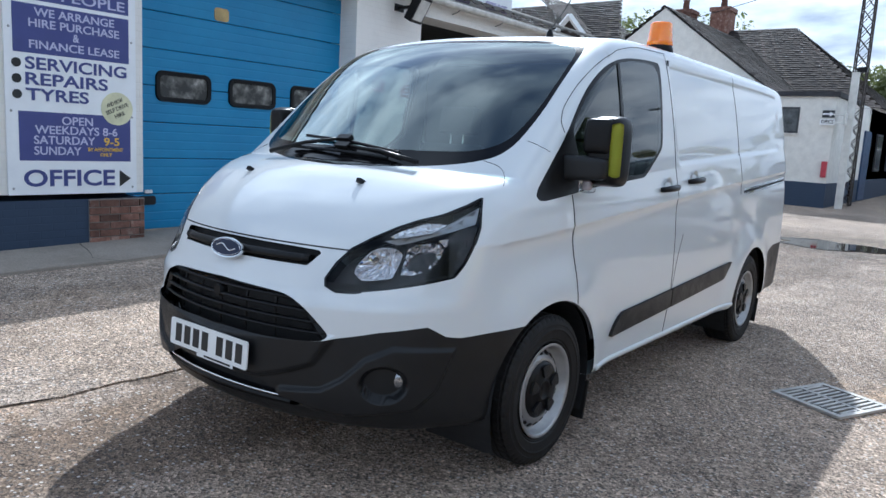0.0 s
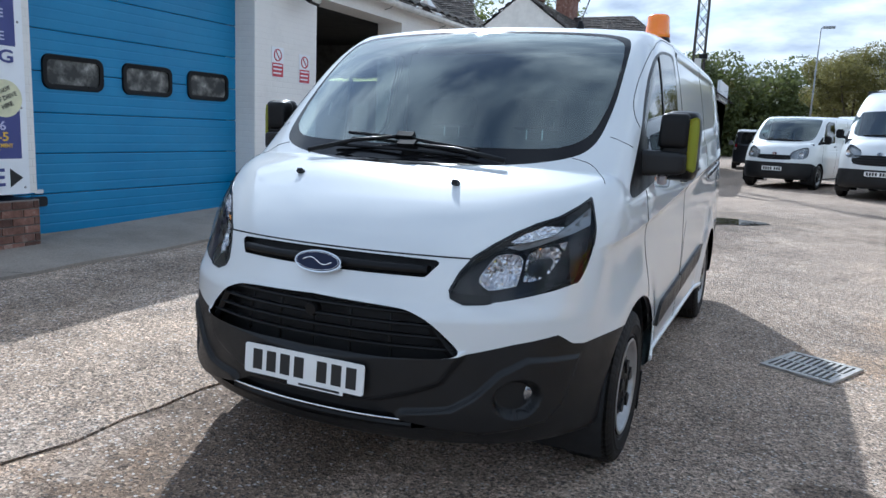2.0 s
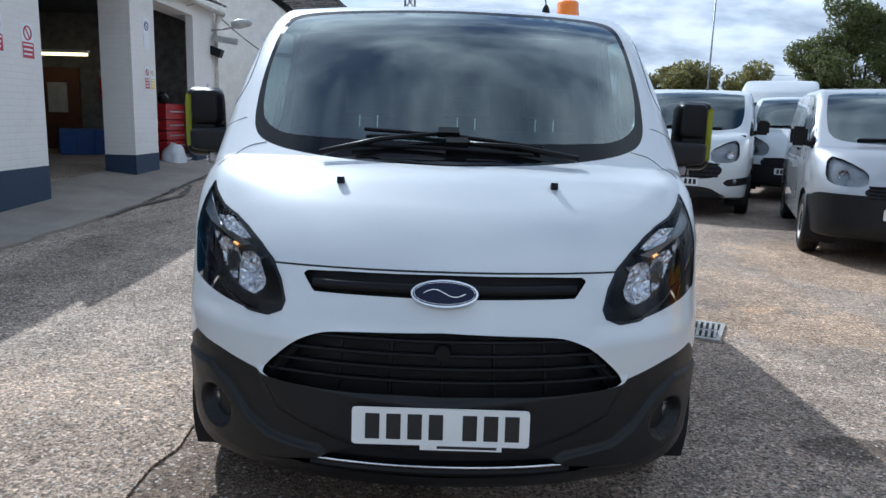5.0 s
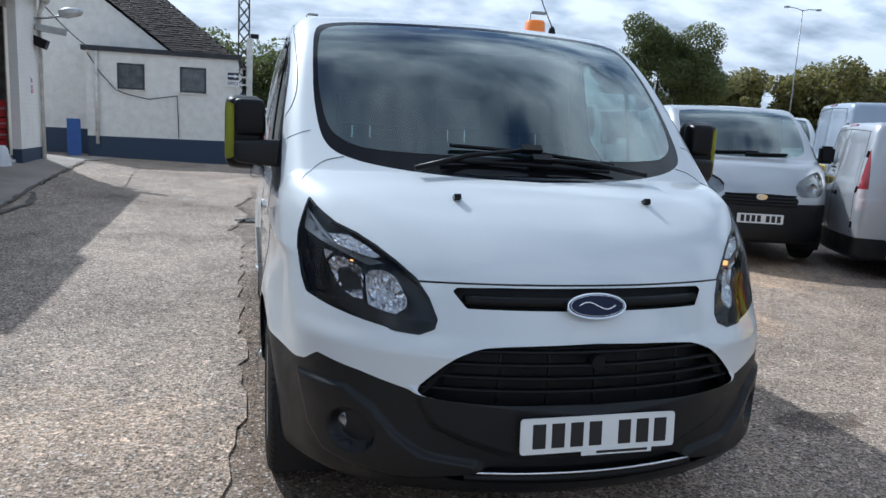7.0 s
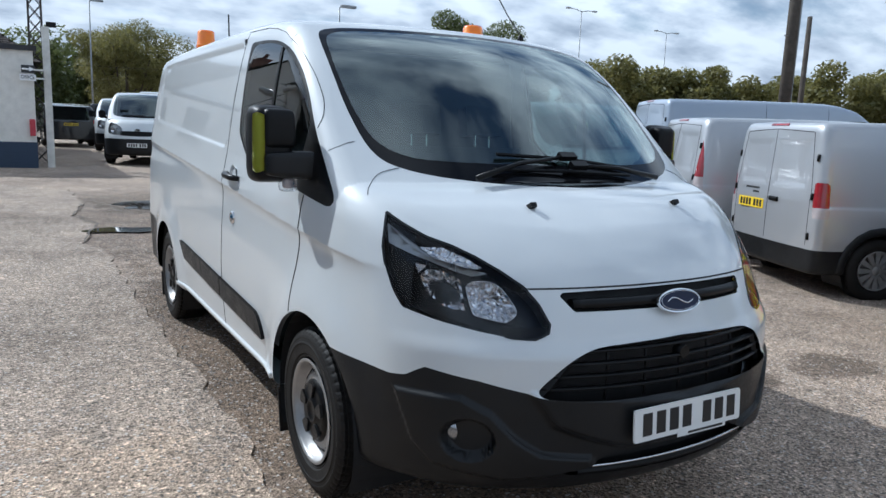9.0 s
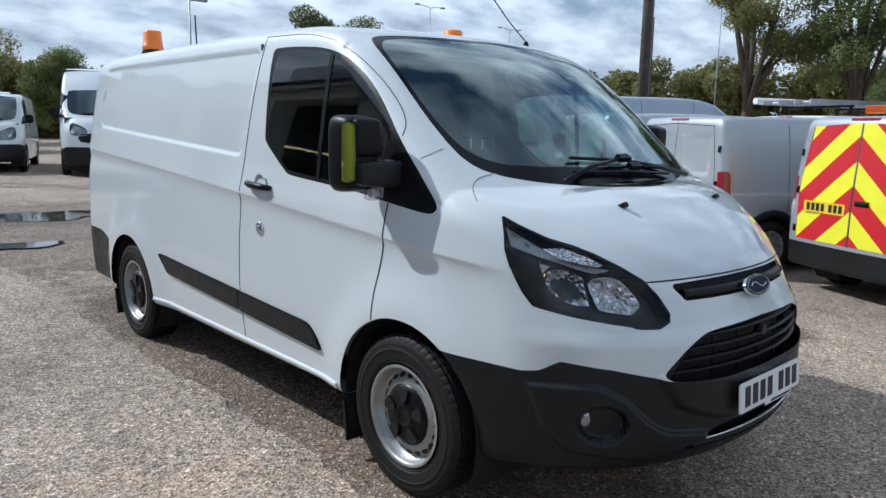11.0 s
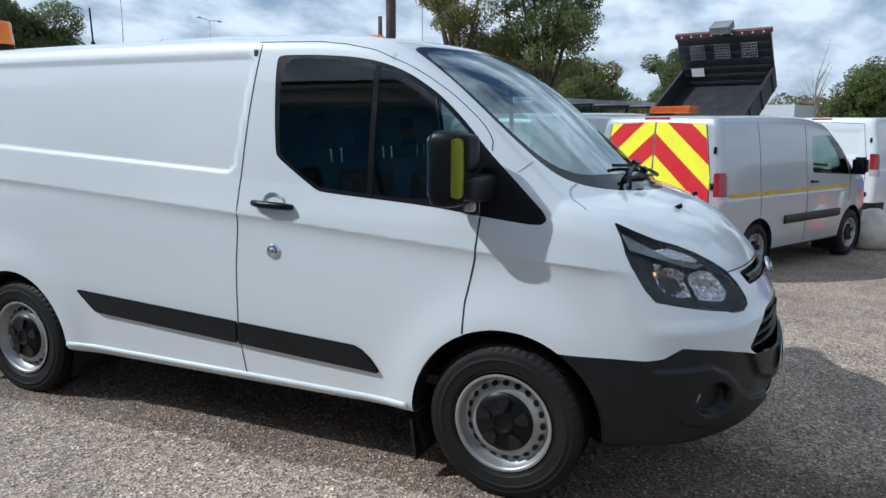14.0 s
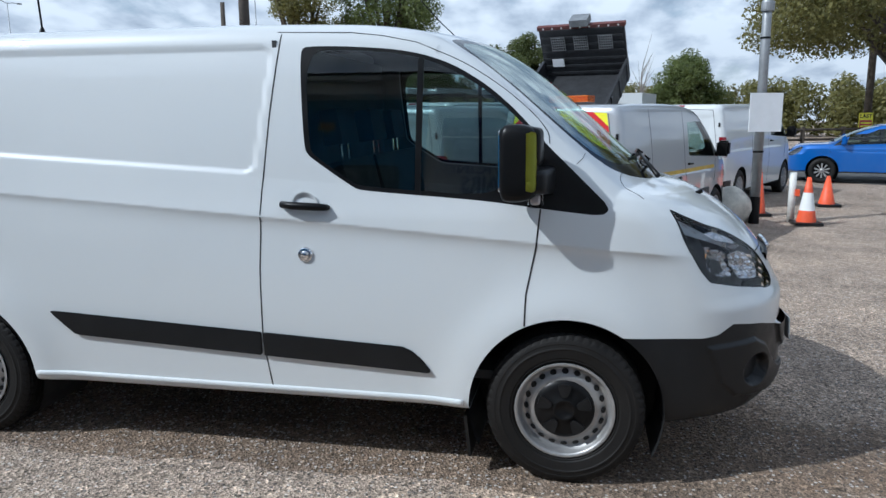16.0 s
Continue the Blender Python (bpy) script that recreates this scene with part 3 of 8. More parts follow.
for where, sgn in ((west, -1), (east, 1)):
    sur = vs.obj("surround", "window_surround", BLACK, van, "black plastic window surround and sail panel", where=where)
    vs.obj("pane", "door_window", SIDEGLASS, van, where=where)
    for lo, hi in ((0, 1.345), (1.345, 9)):
        vs.slab("moulding", "side_moulding", CLAD, van, top=0.016, where=lambda c: (c[:, 0] * sgn > 0) & (c[:, 1] > lo) & (c[:, 1] < hi))
    # divider between the fixed and the sliding pane
    ribbon(vs, [(sgn * 1.4, 0.628, 1.25), (sgn * 1.4, 0.624, 1.81)], (-sgn, 0, 0), 0.026, BLACK, sur, "window_divider", lift=0.004)
    side = lambda pts, w=0.005, name="panel_gap": ribbon(vs, [(sgn * 1.4, y, z) for y, z in pts], (-sgn, 0, 0), w, DARK, van_body, name, lift=0.0012)
    side([(0.115, 1.195), (0.13, 1.04), (0.168, 0.84), (0.172, 0.71)], 0.007)
    side([(1.25, 1.925), (1.29, 1.60), (1.325, 1.26), (1.345, 0.90), (1.345, 0.58), (1.31, 0.34)])
    side([(1.27, 1.936), (0.935, 1.926), (0.80, 1.910), (0.65, 1.879)], 0.003)
    side(eased([(0.085, 1.46), (0.09, 1.505), (0.152, 1.58), (0.289, 1.695), (0.451, 1.797), (0.65, 1.879)], 2, False), 0.003)
    wr = lambda u, z: (sgn * (u / 2 + 0.9), u / 2 - 0.9, z)
    ribbon(vs, [wr(u, z) for u, z in ((0.292, 0.888), (0.235, 0.81), (0.165, 0.718))], (-0.7071 * sgn, 0.7071, 0), 0.004, DARK, van_body, "panel_gap", lift=0.0012)
    # bonnet edge from the screen corner to the lamp
    edge = eased([(0.705, -0.214, 1.324), (0.776, -0.202, 1.306), (0.82, -0.219, 1.282), (0.858, -0.274, 1.248), (0.880, -0.333, 1.205), (0.878, -0.372, 1.185)], 2, False)
    ribbon(vs, [(sgn * (x + 0.10), y - 0.06, z + 0.14) for x, y, z in edge], np.array((-sgn * 0.10, 0.06, -0.14)) / 0.182, 0.002, DARK, van_body, "panel_gap", lift=0.0012)
    pillar = [(0.908, -0.024, 1.375), (0.876, -0.046, 1.394), (0.818, -0.058, 1.415)]
    ribbon(vs, [(sgn * (x + 0.10), y - 0.03, z + 0.10) for x, y, z in pillar], np.array((-sgn * 0.10, 0.03, -0.10)) / 0.1446, 0.002, DARK, van_body, "panel_gap", lift=0.0012)
    lampline = LAMP_LINE + LAMP_LINE[:1]
    seal = ribbon(vs, [wr(u, z) for u, z in lampline], (-0.7071 * sgn, 0.7071, 0), 0.008, LAMPBLACK, van, "headlamp_seal", lift=0.002)
    # headlamp: clear lens over a dark housing with two bowls and an upper indicator
    lens = vs.obj("headlamp", "headlamp", LENS, van, "clear headlamp with twin chrome bowls in a black housing", where=where)
    vs.obj("headlamp", "lamp_housing", LAMPBLACK, lens, offset=-0.075, where=where)
    vs.obj("headlamp", "lamp_side", LAMPBLACK, lens, offset=-0.03, where=lambda c: (c[:, 0] * sgn > 0) & (c[:, 1] + np.abs(c[:, 0]) > 0.27))
    def lamp_patch(poly, deep, bowl, jitter, cuts, name, mat, label=""):
        """A faceted piece inside the lamp, set back from its clear lens."""
        rng = random.Random(name + str(poly[0]))
        bm = bmesh.new()
        n = len(poly)
        uc, zc = sum(p[0] for p in poly) / n, sum(p[1] for p in poly) / n
        rim = [bm.verts.new((u, 0, z)) for u, z in poly]
        mid = bm.verts.new((uc, 0, zc))
        for i in range(n):
            bm.faces.new((rim[i], rim[(i + 1) % n], mid))
        for _ in range(cuts):
            bmesh.ops.subdivide_edges(bm, edges=bm.edges[:], cuts=1)
            bmesh.ops.triangulate(bm, faces=bm.faces[:])
        P = vs.drop(np.array([wr(v.co.x, v.co.z) for v in bm.verts]), (-0.7071 * sgn, 0.7071, 0))
        N = vs.normal(P)
        edge = inside_poly(poly)(np.array([v.co.x for v in bm.verts]), np.array([v.co.z for v in bm.verts]))
        for v, p, q, d in zip(bm.verts, P, N, edge):
            v.co = Vector(p - q * (deep + bowl * min(1.0, max(0.0, -d / 0.05)) + rng.uniform(-jitter, jitter)))
        return part(name, bm, mat, lens, label, smooth=jitter == 0)

    outer = [(0.237, 0.987), (0.208, 1.018), (0.142, 1.023), (0.073, 1.010), (0.035, 0.996), (-0.001, 0.897), (0.061, 0.894), (0.139, 0.905), (0.203, 0.938)]
    inner_bowl = [(0.009, 0.972), (-0.022, 0.993), (-0.093, 0.999), (-0.159, 0.986), (-0.242, 0.921), (-0.248, 0.897), (-0.206, 0.873), (-0.097, 0.880), (-0.043, 0.885)]
    lamp_patch(outer, 0.022, 0.026, 0.0058, 3, "outer_reflector", REFLECTOR, "faceted chrome reflector")
    lamp_patch(inner_bowl, 0.022, 0.026, 0.0058, 3, "inner_reflector", REFLECTOR, "faceted chrome reflector")
    lamp_patch([(0.293, 1.079), (0.229, 1.091), (0.135, 1.092), (0.034, 1.069), (-0.067, 1.037), (-0.032, 1.031), (0.072, 1.044), (0.189, 1.058)], 0.012, 0.012, 0.0030, 3, "indicator_chamber", REFLECTOR, "ribbed indicator chamber")
    lamp_patch([(0.425, 1.155), (0.297, 1.093), (0.188, 1.058), (0.072, 1.041), (-0.033, 1.027), (-0.093, 1.018), (-0.021, 1.005), (0.065, 1.019), (0.186, 1.046), (0.29, 1.067), (0.400, 1.092)], 0.007, 0.007, 0.0, 2, "lamp_brow", BROW, "smoky silver band above the bowls")
    lamp_patch([(0.258, 1.038), (0.199, 1.031), (0.242, 1.003)], 0.014, 0.004, 0.0018, 3, "mesh_reflector", REFLECTOR, "small chrome mesh corner")
    for bowl_line in (inner_bowl,):
        P = vs.drop(np.array([wr(u, z) for u, z in eased(bowl_line, 2) + eased(bowl_line, 2)[:1]]), (-0.7071 * sgn, 0.7071, 0))
        part("bowl_edge", tube(bmesh.new(), [tuple(p) for p in P - vs.normal(P) * 0.020], 0.0016, 5, caps=False), CHROME, lens, smooth=True)
    for i in range(5):
        P = vs.drop(np.array([wr(0.285 + 0.018 * i, 0.925 + 0.012 * i), wr(0.275 + 0.022 * i, 1.02 + 0.004 * i)]), (-0.7071 * sgn, 0.7071, 0))
        part("side_rib", tube(bmesh.new(), [tuple(p) for p in P - vs.normal(P) * 0.022], 0.004, 5), LAMPBLACK, lens)
    for u, z, lit in ((0.195, 0.982, True), (0.111, 0.991, True), (-0.11, 0.955, False)):
        pt = vs.drop([wr(u, z)], (-0.7071 * sgn, 0.7071, 0))[0]
        bm = lathe(bmesh.new(), [(-0.010, 0.0005), (-0.008, 0.006), (0.0, 0.009), (0.03, 0.009)] if lit else [(-0.016, 0.0005), (-0.014, 0.012), (0.0, 0.015), (0.03, 0.015)], 12, "Y", pose(pt[0] - sgn * 0.02, pt[1] + 0.038, pt[2], 0, 0, sgn * 30))
        part("bulb", bm, BULBLIT if lit else CHROME, lens, "small lit amber bulb" if lit else "", smooth=True)
    # fog lamp in its well
    c = vs.drop([(sgn * 0.738, -1.4, 0.500)], (0, 1, 0))[0]
    bm = lathe(bmesh.new(), [(-0.004, 0.0005), (-0.002, 0.028), (0.002, 0.034), (0.004, 0.041), (0.03, 0.042)], 20, "Y", pose(*(c + np.array((0, 0.006, 0))), 0, 0, sgn * 28))
    part("fog_lamp", bm, FOGGLASS, van, "small round fog lamp", smooth=True)
    # screen washer jet
    j = vs.drop([(sgn * 0.362, -0.585, 1.6)], (0, 0, -1))[0]
    bm = boxes(((-0.012, -0.02, -0.004), (0.012, 0.014, 0.014)))
    ob = part("washer_jet", bm, BLACK, van, bevel=0.006)
    ob.matrix_local = pose(*j, -28, 0, 0)
fb = vs.obj("bumper", "front_bumper", CLAD, van, "textured black plastic front bumper")
for sgn in (-1, 1):
    wr = lambda u, z: (sgn * (u / 2 + 0.9), u / 2 - 0.9, z)
    for line, w in (([(0.29, 0.622), (-0.03, 0.634), (-0.17, 0.588), (-0.29, 0.505), (-0.40, 0.456), (-0.60, 0.436)], 0.006), ([(0.29, 0.622), (0.20, 0.46), (0.10, 0.395), (-0.26, 0.364)], 0.006)):
        ribbon(vs, [wr(u, z) for u, z in eased(line, 2, False)], (-0.7071 * sgn, 0.7071, 0), w, DARK, fb, "bumper_seam", lift=0.0012)
ribbon(vs, [(x, -1.4, z) for x, z in eased([(-0.56, 0.645), (-0.50, 0.552), (-0.40, 0.510), (-0.27, 0.470), (0.0, 0.462), (0.27, 0.470), (0.40, 0.510), (0.50, 0.552), (0.56, 0.645)], 2, False)], (0, 1, 0), 0.006, DARK, fb, "bumper_seam", lift=0.0012)
vs.obj("rear_bumper", "rear_bumper", CLAD, van, "black plastic rear bumper")
vs.obj("sill", "sill", WHITE, van)
nose = lambda x, z: float(van_front(z)) + 0.28 * x * x + 0.26 * x ** 4


def nose_bar(bm, z, half, r, inset, flat=1.0, n=18):
    pts = [(half * (2 * i / n - 1), nose(half * (2 * i / n - 1), z) + inset, z) for i in range(n + 1)]
    ring = [(r * math.cos(t), r * flat * math.sin(t)) for t in (2 * math.pi * k / 8 for k in range(8))]
    rows = [[bm.verts.new((x, y + a, zz + b)) for a, b in ring] for x, y, zz in pts]
    for p, q in zip(rows, rows[1:]):
        for k in range(8):
            bm.faces.new((p[k], p[(k + 1) % 8], q[(k + 1) % 8], q[k]))
    bm.faces.new(rows[0])
    bm.faces.new(rows[-1][::-1])
    return bm


def nose_sheet(zs, half, inset, n=20):
    bm = bmesh.new()
    g = [[bm.verts.new((half * (2 * i / n - 1), nose(half * (2 * i / n - 1), z) + inset, z)) for i in range(n + 1)] for z in zs]
    for a, b in zip(g, g[1:]):
        for i in range(n):
            bm.faces.new((a[i], a[i + 1], b[i + 1], b[i]))
    return bm


grille = part("grille", nose_sheet((0.56, 0.62, 0.70, 0.78, 0.84), 0.60, 0.085), DARK, van, "black honeycomb backing of the wide grille")
for z, half in ((0.785, 0.395), (0.745, 0.460), (0.705, 0.500), (0.665, 0.540)):
    part("grille_bar", nose_bar(bmesh.new(), z, half, 0.016, 0.024, 0.42), BLACK, grille, smooth=True)
for x in (-0.30, -0.15, 0.0, 0.15, 0.30):
    bm = bmesh.new()
    tube(bm, [(x * (1 + 0.25 * (0.79 - z)), nose(x, z) + 0.032, z) for z in (0.79, 0.73, 0.67, 0.62)], 0.006, 6)
    part("grille_rib", bm, BLACK, grille)
part("grille_boss", lathe(bmesh.new(), [(-0.004, 0.0005), (-0.004, 0.022), (0.01, 0.026), (0.03, 0.026)], 16, "Y", pose(0, nose(0, 0.755) + 0.012, 0.755)), BLACK, grille)
for s2 in (-1, 1):
    bm = bmesh.new()
    tube(bm, [(s2 * 0.445, nose(0.44, 0.75) + 0.03, 0.752), (s2 * 0.50, nose(0.5, 0.68) + 0.03, 0.675), (s2 * 0.535, nose(0.53, 0.635) + 0.03, 0.635)], 0.02, 6)
    part("grille_corner", bm, BLACK, grille)
slot = part("bonnet_slot", nose_sheet((0.875, 0.90, 0.94, 0.985), 0.47, 0.05), DARK, van, "narrow black slot under the bonnet edge")
part("slot_bar", nose_bar(bmesh.new(), 0.926, 0.405, 0.019, 0.012, 1.0), BLACK, slot, smooth=True)
intake = part("lower_intake", nose_sheet((0.33, 0.40, 0.50), 0.44, 0.05), DARK, van, "dark lower air intake")
part("chrome_strip", nose_bar(bmesh.new(), 0.402, 0.385, 0.0055, 0.0, 0.9), CHROME, intake, "thin chrome strip across the intake", smooth=True)
part("intake_bar", nose_bar(bmesh.new(), 0.378, 0.40, 0.012, 0.014, 1.2), BLACK, intake)
# oval badge: a plain shape with a chrome ring
bm = bmesh.new()
oval = [(0.100 * math.cos(t), 0.0415 * math.sin(t)) for t in (2 * math.pi * i / 40 for i in range(40))]
m_badge = pose(0, -0.962, 0.922, 90 - 23, 0, 0)
prism(bm, oval, 0.012, m_badge)
badge = part("badge", bm, CHROME, van, "oval dark blue badge with a chrome ring", smooth=False, bevel=0.003)
bm = bmesh.new()
prism(bm, [(x * 0.94, y * 0.87) for x, y in oval], 0.0145, m_badge)
part("badge_field", bm, BADGEBLUE, badge)
bm = bmesh.new()
# a plain flowing line in place of the maker's mark
tube(bm, [m_badge @ Vector((-0.062 + 0.124 * i / 40, 0.011 * math.sin(i * 0.157), 0.0150)) for i in range(41)], 0.0026, 6)
part("badge_mark", bm, CHROME, badge, smooth=True)
bm = bmesh.new()
tube(bm, [m_badge @ Vector((0.090 * math.cos(t), 0.0325 * math.sin(t), 0.0146)) for t in (2 * math.pi * i / 40 for i in range(41))], 0.0011, 6, caps=False)
part("badge_line", bm, CHROME, badge, smooth=True)


def number_plate(parent, m, front=True, w=0.52, h=0.111, groups=((-0.20, 4), (0.085, 3))):
    """A plate with plain dark bars in place of its characters."""
    bm = bmesh.new()
    prism(bm, rounded(w, h, 0.010, 3), 0.006, m)
    pl = part("number_plate", bm, PLATEWHITE if front else PLATEYELLOW, parent, "white front number plate" if front else "yellow rear number plate")
    for x0, n in groups:
        for i in range(n):
            bm = bmesh.new()
            box(bm, (x0 + i * 0.062 - 0.021, -0.038, 0.006), (x0 + i * 0.062 + 0.021, 0.038, 0.0075), m)
            part("plate_bar", bm, INK, pl)
    return pl


pl = number_plate(van, pose(0.0, -1.054, 0.545, 86, 0, 0))
bm = box(bmesh.new(), (-0.06, -0.068, 0.007), (0.18, -0.050, 0.009), pose(0.0, -1.054, 0.545, 86, 0, 0))
part("dealer_strip", bm, PLATEWHITE, pl, "white dealer strip along the lower edge")
bm = box(bmesh.new(), (-0.01, -0.063, 0.009), (0.165, -0.055, 0.0098), pose(0.0, -1.054, 0.545, 86, 0, 0))
part("strip_bar", bm, INK, pl)


# wheels
def tyre_bm(r, w, rim, n=48, tread=False):
    bm = bmesh.new()
    if tread:
        # sidewall with raised rings, a shoulder of cut blocks and five ribs
        wall = [(0.36, rim), (0.45, rim + 0.006), (0.485, rim + 0.016), (0.475, rim + 0.020), (0.50, rim + 0.026), (0.525, (r + rim) / 2 - 0.004), (0.537, (r + rim) / 2), (0.537, (r + rim) / 2 + 0.004), (0.525, (r + rim) / 2 + 0.009), (0.515, r - 0.044), (0.520, r - 0.040), (0.505, r - 0.030), (0.475, r - 0.016), (0.43, r - 0.005)]
        prof = [(-a * w, q) for a, q in wall]
        for i in range(5):
            a = -w * 0.40 + w * 0.80 * i / 5
            prof += [(a, r), (a + w * 0.125, r), (a + w * 0.132, r - 0.008), (a + w * 0.153, r - 0.008)]
        prof += [(a * w, q) for a, q in wall[::-1]]
        n = 168
        lathe(bm, prof, n)
        bm.verts.ensure_lookup_table()
        for j, (a, q) in enumerate(prof):
            if q > r - 0.018 and abs(a) > w * 0.27:
                for k in range(n):
                    if (k + (1 if a > 0 else 0) + int(abs(a) / w * 6)) % 3 == 0:
                        v = bm.verts[j * n + k]
                        v.co.y *= 1 - 0.0035 / q
                        v.co.z *= 1 - 0.0035 / q
        return bm
    prof = [(-w * 0.36, rim), (-w * 0.47, rim + 0.012), (-w * 0.53, (r + rim) / 2), (-w * 0.49, r - 0.035), (-w * 0.42, r - 0.010)]
    for i in range(5):
        a = -w * 0.40 + w * 0.80 * i / 5
        prof += [(a, r), (a + w * 0.125, r), (a + w * 0.135, r - 0.007), (a + w * 0.155, r - 0.007)]
    prof += [(w * 0.42, r - 0.010), (w * 0.49, r - 0.035), (w * 0.53, (r + rim) / 2), (w * 0.47, rim + 0.012), (w * 0.36, rim)]
    lathe(bm, prof, n)
    return bm


def wheel(parent, x, y, z, r=0.337, w=0.215, rim=0.208, style="steel", turn=0.0, near=False):
    """A tyre with its rim as parts; +x is the outer side before it is placed."""
    out = 1 if x > 0 else -1
    t = part("tyre", tyre_bm(r, w, rim, 48, near), RUBBER, parent, "black road tyre", smooth=not near)
    t.matrix_local = pose(x - out * w * 0.5, y, z, 0, 0, turn) @ pose(0, 0, 0, 0, 0, 0 if out > 0 else 180)
    bm = bmesh.new()
    o = w * 0.5
    if style == "steel":
        lathe(bm, [(o - 0.002, rim + 0.004), (o + 0.002, rim - 0.006), (o - 0.012, rim - 0.014), (o - 0.050, rim - 0.022), (o - 0.056, rim - 0.040), (o - 0.034, rim - 0.058), (o - 0.026, rim - 0.085), (o - 0.046, rim - 0.10), (o - 0.05, 0.001)], 48)
        rm = part("rim", bm, STEEL, t, "silver pressed steel rim", smooth=True)
        hole = bmesh.new()
        prism(hole, [(0.0145 * math.cos(a), 0.0125 * math.sin(a)) for a in (2 * math.pi * i / 12 for i in range(12))], 0.003)
        hole.transform(pose(0, 0, 0, 90, 0, 90))
        hm = None
        for i in range(20):
            a = 2 * math.pi * i / 20
            m = pose(0, 0, 0, math.degrees(a), 0, 0) @ pose(o - 0.0435, 0, rim - 0.045, 0, -40, 0)
            if hm is None:
                ob = part("vent_hole", hole, DARK, t)
                hm = ob.data
            else:
                ob = new("vent_hole", hm)
                ob.parent = t
            ob.matrix_local = m
        bm = lathe(bmesh.new(), [(o - 0.030, rim - 0.078), (o - 0.020, rim - 0.086), (o - 0.012, rim - 0.110), (o - 0.012, 0.052), (o - 0.006, 0.047), (o - 0.006, 0.038), (o - 0.012, 0.034), (o - 0.012, 0.0005)], 40)
        cap = part("hub_cap", bm, BLACK, t, "black plastic hub cap", smooth=True)
        nub = None
        for i in range(5):
            m = pose(0, 0, 0, 72 * i, 0, 0) @ pose(o - 0.014, 0, 0.083)
            if nub is None:
                bm = bmesh.new()
                prism(bm, eased([(-0.030, 0.032), (0.030, 0.032), (0.026, 0.010), (0.012, -0.026), (-0.012, -0.026), (-0.026, 0.010)], 2), 0.012)
                bm.transform(pose(0, 0, 0, 90, 0, 90))
                ob = part("cap_lug", bm, CLAD, t, bevel=0.003)
                nub = ob.data
            else:
                ob = new("cap_lug", nub)
                ob.parent = t
            ob.matrix_local = m
    else:
        lathe(bm, [(o - 0.002, rim + 0.004), (o + 0.002, rim - 0.006), (o - 0.020, rim - 0.016), (o - 0.055, rim - 0.024), (o - 0.055, 0.001)], 40)
        part("rim", bm, LAMPBLACK if style == "alloy" else STEEL, t, smooth=True)
        n = 10 if style == "alloy" else 12
        sp = None
        for i in range(n):
            m = pose(0, 0, 0, 360 * i / n, 0, 0)
            if sp is None:
                bm = box(bmesh.new(), (o - 0.035, -0.020, 0.03), (o - 0.010, 0.020, rim - 0.008)) if style == "alloy" else box(bmesh.new(), (o - 0.03, -0.028, 0.05), (o - 0.004, 0.028, rim - 0.012))
                for v in bm.verts:
                    if v.co.z < 0.1:
                        v.co.y *= 0.55
                ob = part("spoke", bm, STEEL, t, bevel=0.004)
                sp = ob.data
            else:
                ob = new("spoke", sp)
                ob.parent = t
            ob.matrix_local = m
        part("hub_cap", lathe(bmesh.new(), [(o - 0.02, 0.055), (o - 0.004, 0.045), (o - 0.002, 0.0005)], 24), STEEL, t, smooth=True)
    return t


def arch_liner(parent, y, z, r, x_in, x_out, sgn):
    bm = lathe(bmesh.new(), [(x_out, r), (x_in, r), (x_in, 0.001)], 40, "X", pose(0, y, z))
    bm.transform(pose(0, 0, 0)) if sgn > 0 else bm.transform(Matrix.Diagonal((-1, 1, 1, 1)))
    bmesh.ops.delete(bm, geom=[v for v in bm.verts if v.co.z < z - 0.22], context="VERTS")
    return part("wheel_arch", bm, DARK, parent, smooth=False)


for yw in (0.0, 2.933):
    for sgn in (-1, 1):
        wheel(van, sgn * 0.968, yw, 0.337, near=True)
        arch_liner(van, yw, 0.335, 0.412, 0.60, 0.955, sgn)
for sgn in (-1, 1):
    for yw in (0.405, 3.345):
        bm = bmesh.new()
        prism(bm, [(-0.11, 0.09), (0.11, 0.09), (0.115, 0.28), (-0.115, 0.28)], 0.014)
        bm.transform(pose(sgn * 0.845, yw, 0.0, 90, 0, 0) @ pose(0, 0, 0, -6))
        part("mud_flap", bm, RUBBER, van, bevel=0.004)
bm = boxes(((-0.55, -0.80, 0.305), (0.55, -0.42, 0.36)), ((-0.55, -0.42, 0.25), (0.55, 3.5, 0.34)), ((-0.85, 0.45, 0.30), (0.85, 2.48, 0.36)), ((-0.80, 3.40, 0.33), (0.80, 3.80, 0.40)))
part("underbody", bm, DARK, van, "dark underside")

for sgn in (-1, 1):
    ribbon(vs, [(sgn * 1.4, 0.43, 0.352), (sgn * 1.4, 1.29, 0.358), (sgn * 1.4, 2.52, 0.362)], (-sgn, 0, 0), 0.026, WHITE, van, "sill_rail", "white rolled sill edge", lift=0.01, depth=0.012)

# mirrors: a squared housing over a broad arm, a clear lamp below
def swollen(lo, hi, power, cuts=8, shape=None):
    """A box with softly rounded faces, as a superellipsoid between two corners."""
    bm = bmesh.new()
    bmesh.ops.create_cube(bm, size=2.0)
    bmesh.ops.subdivide_edges(bm, edges=bm.edges[:], cuts=cuts, use_grid_fill=True)
    c, h = (Vector(lo) + Vector(hi)) / 2, (Vector(hi) - Vector(lo)) / 2
    for v in bm.verts:
        q = v.co / (abs(v.co.x) ** power + abs(v.co.y) ** power + abs(v.co.z) ** power) ** (1 / power)
        if shape:
            q = shape(q)
        v.co = Vector((c.x + q.x * h.x, c.y + q.y * h.y, c.z + q.z * h.z))
    return bm


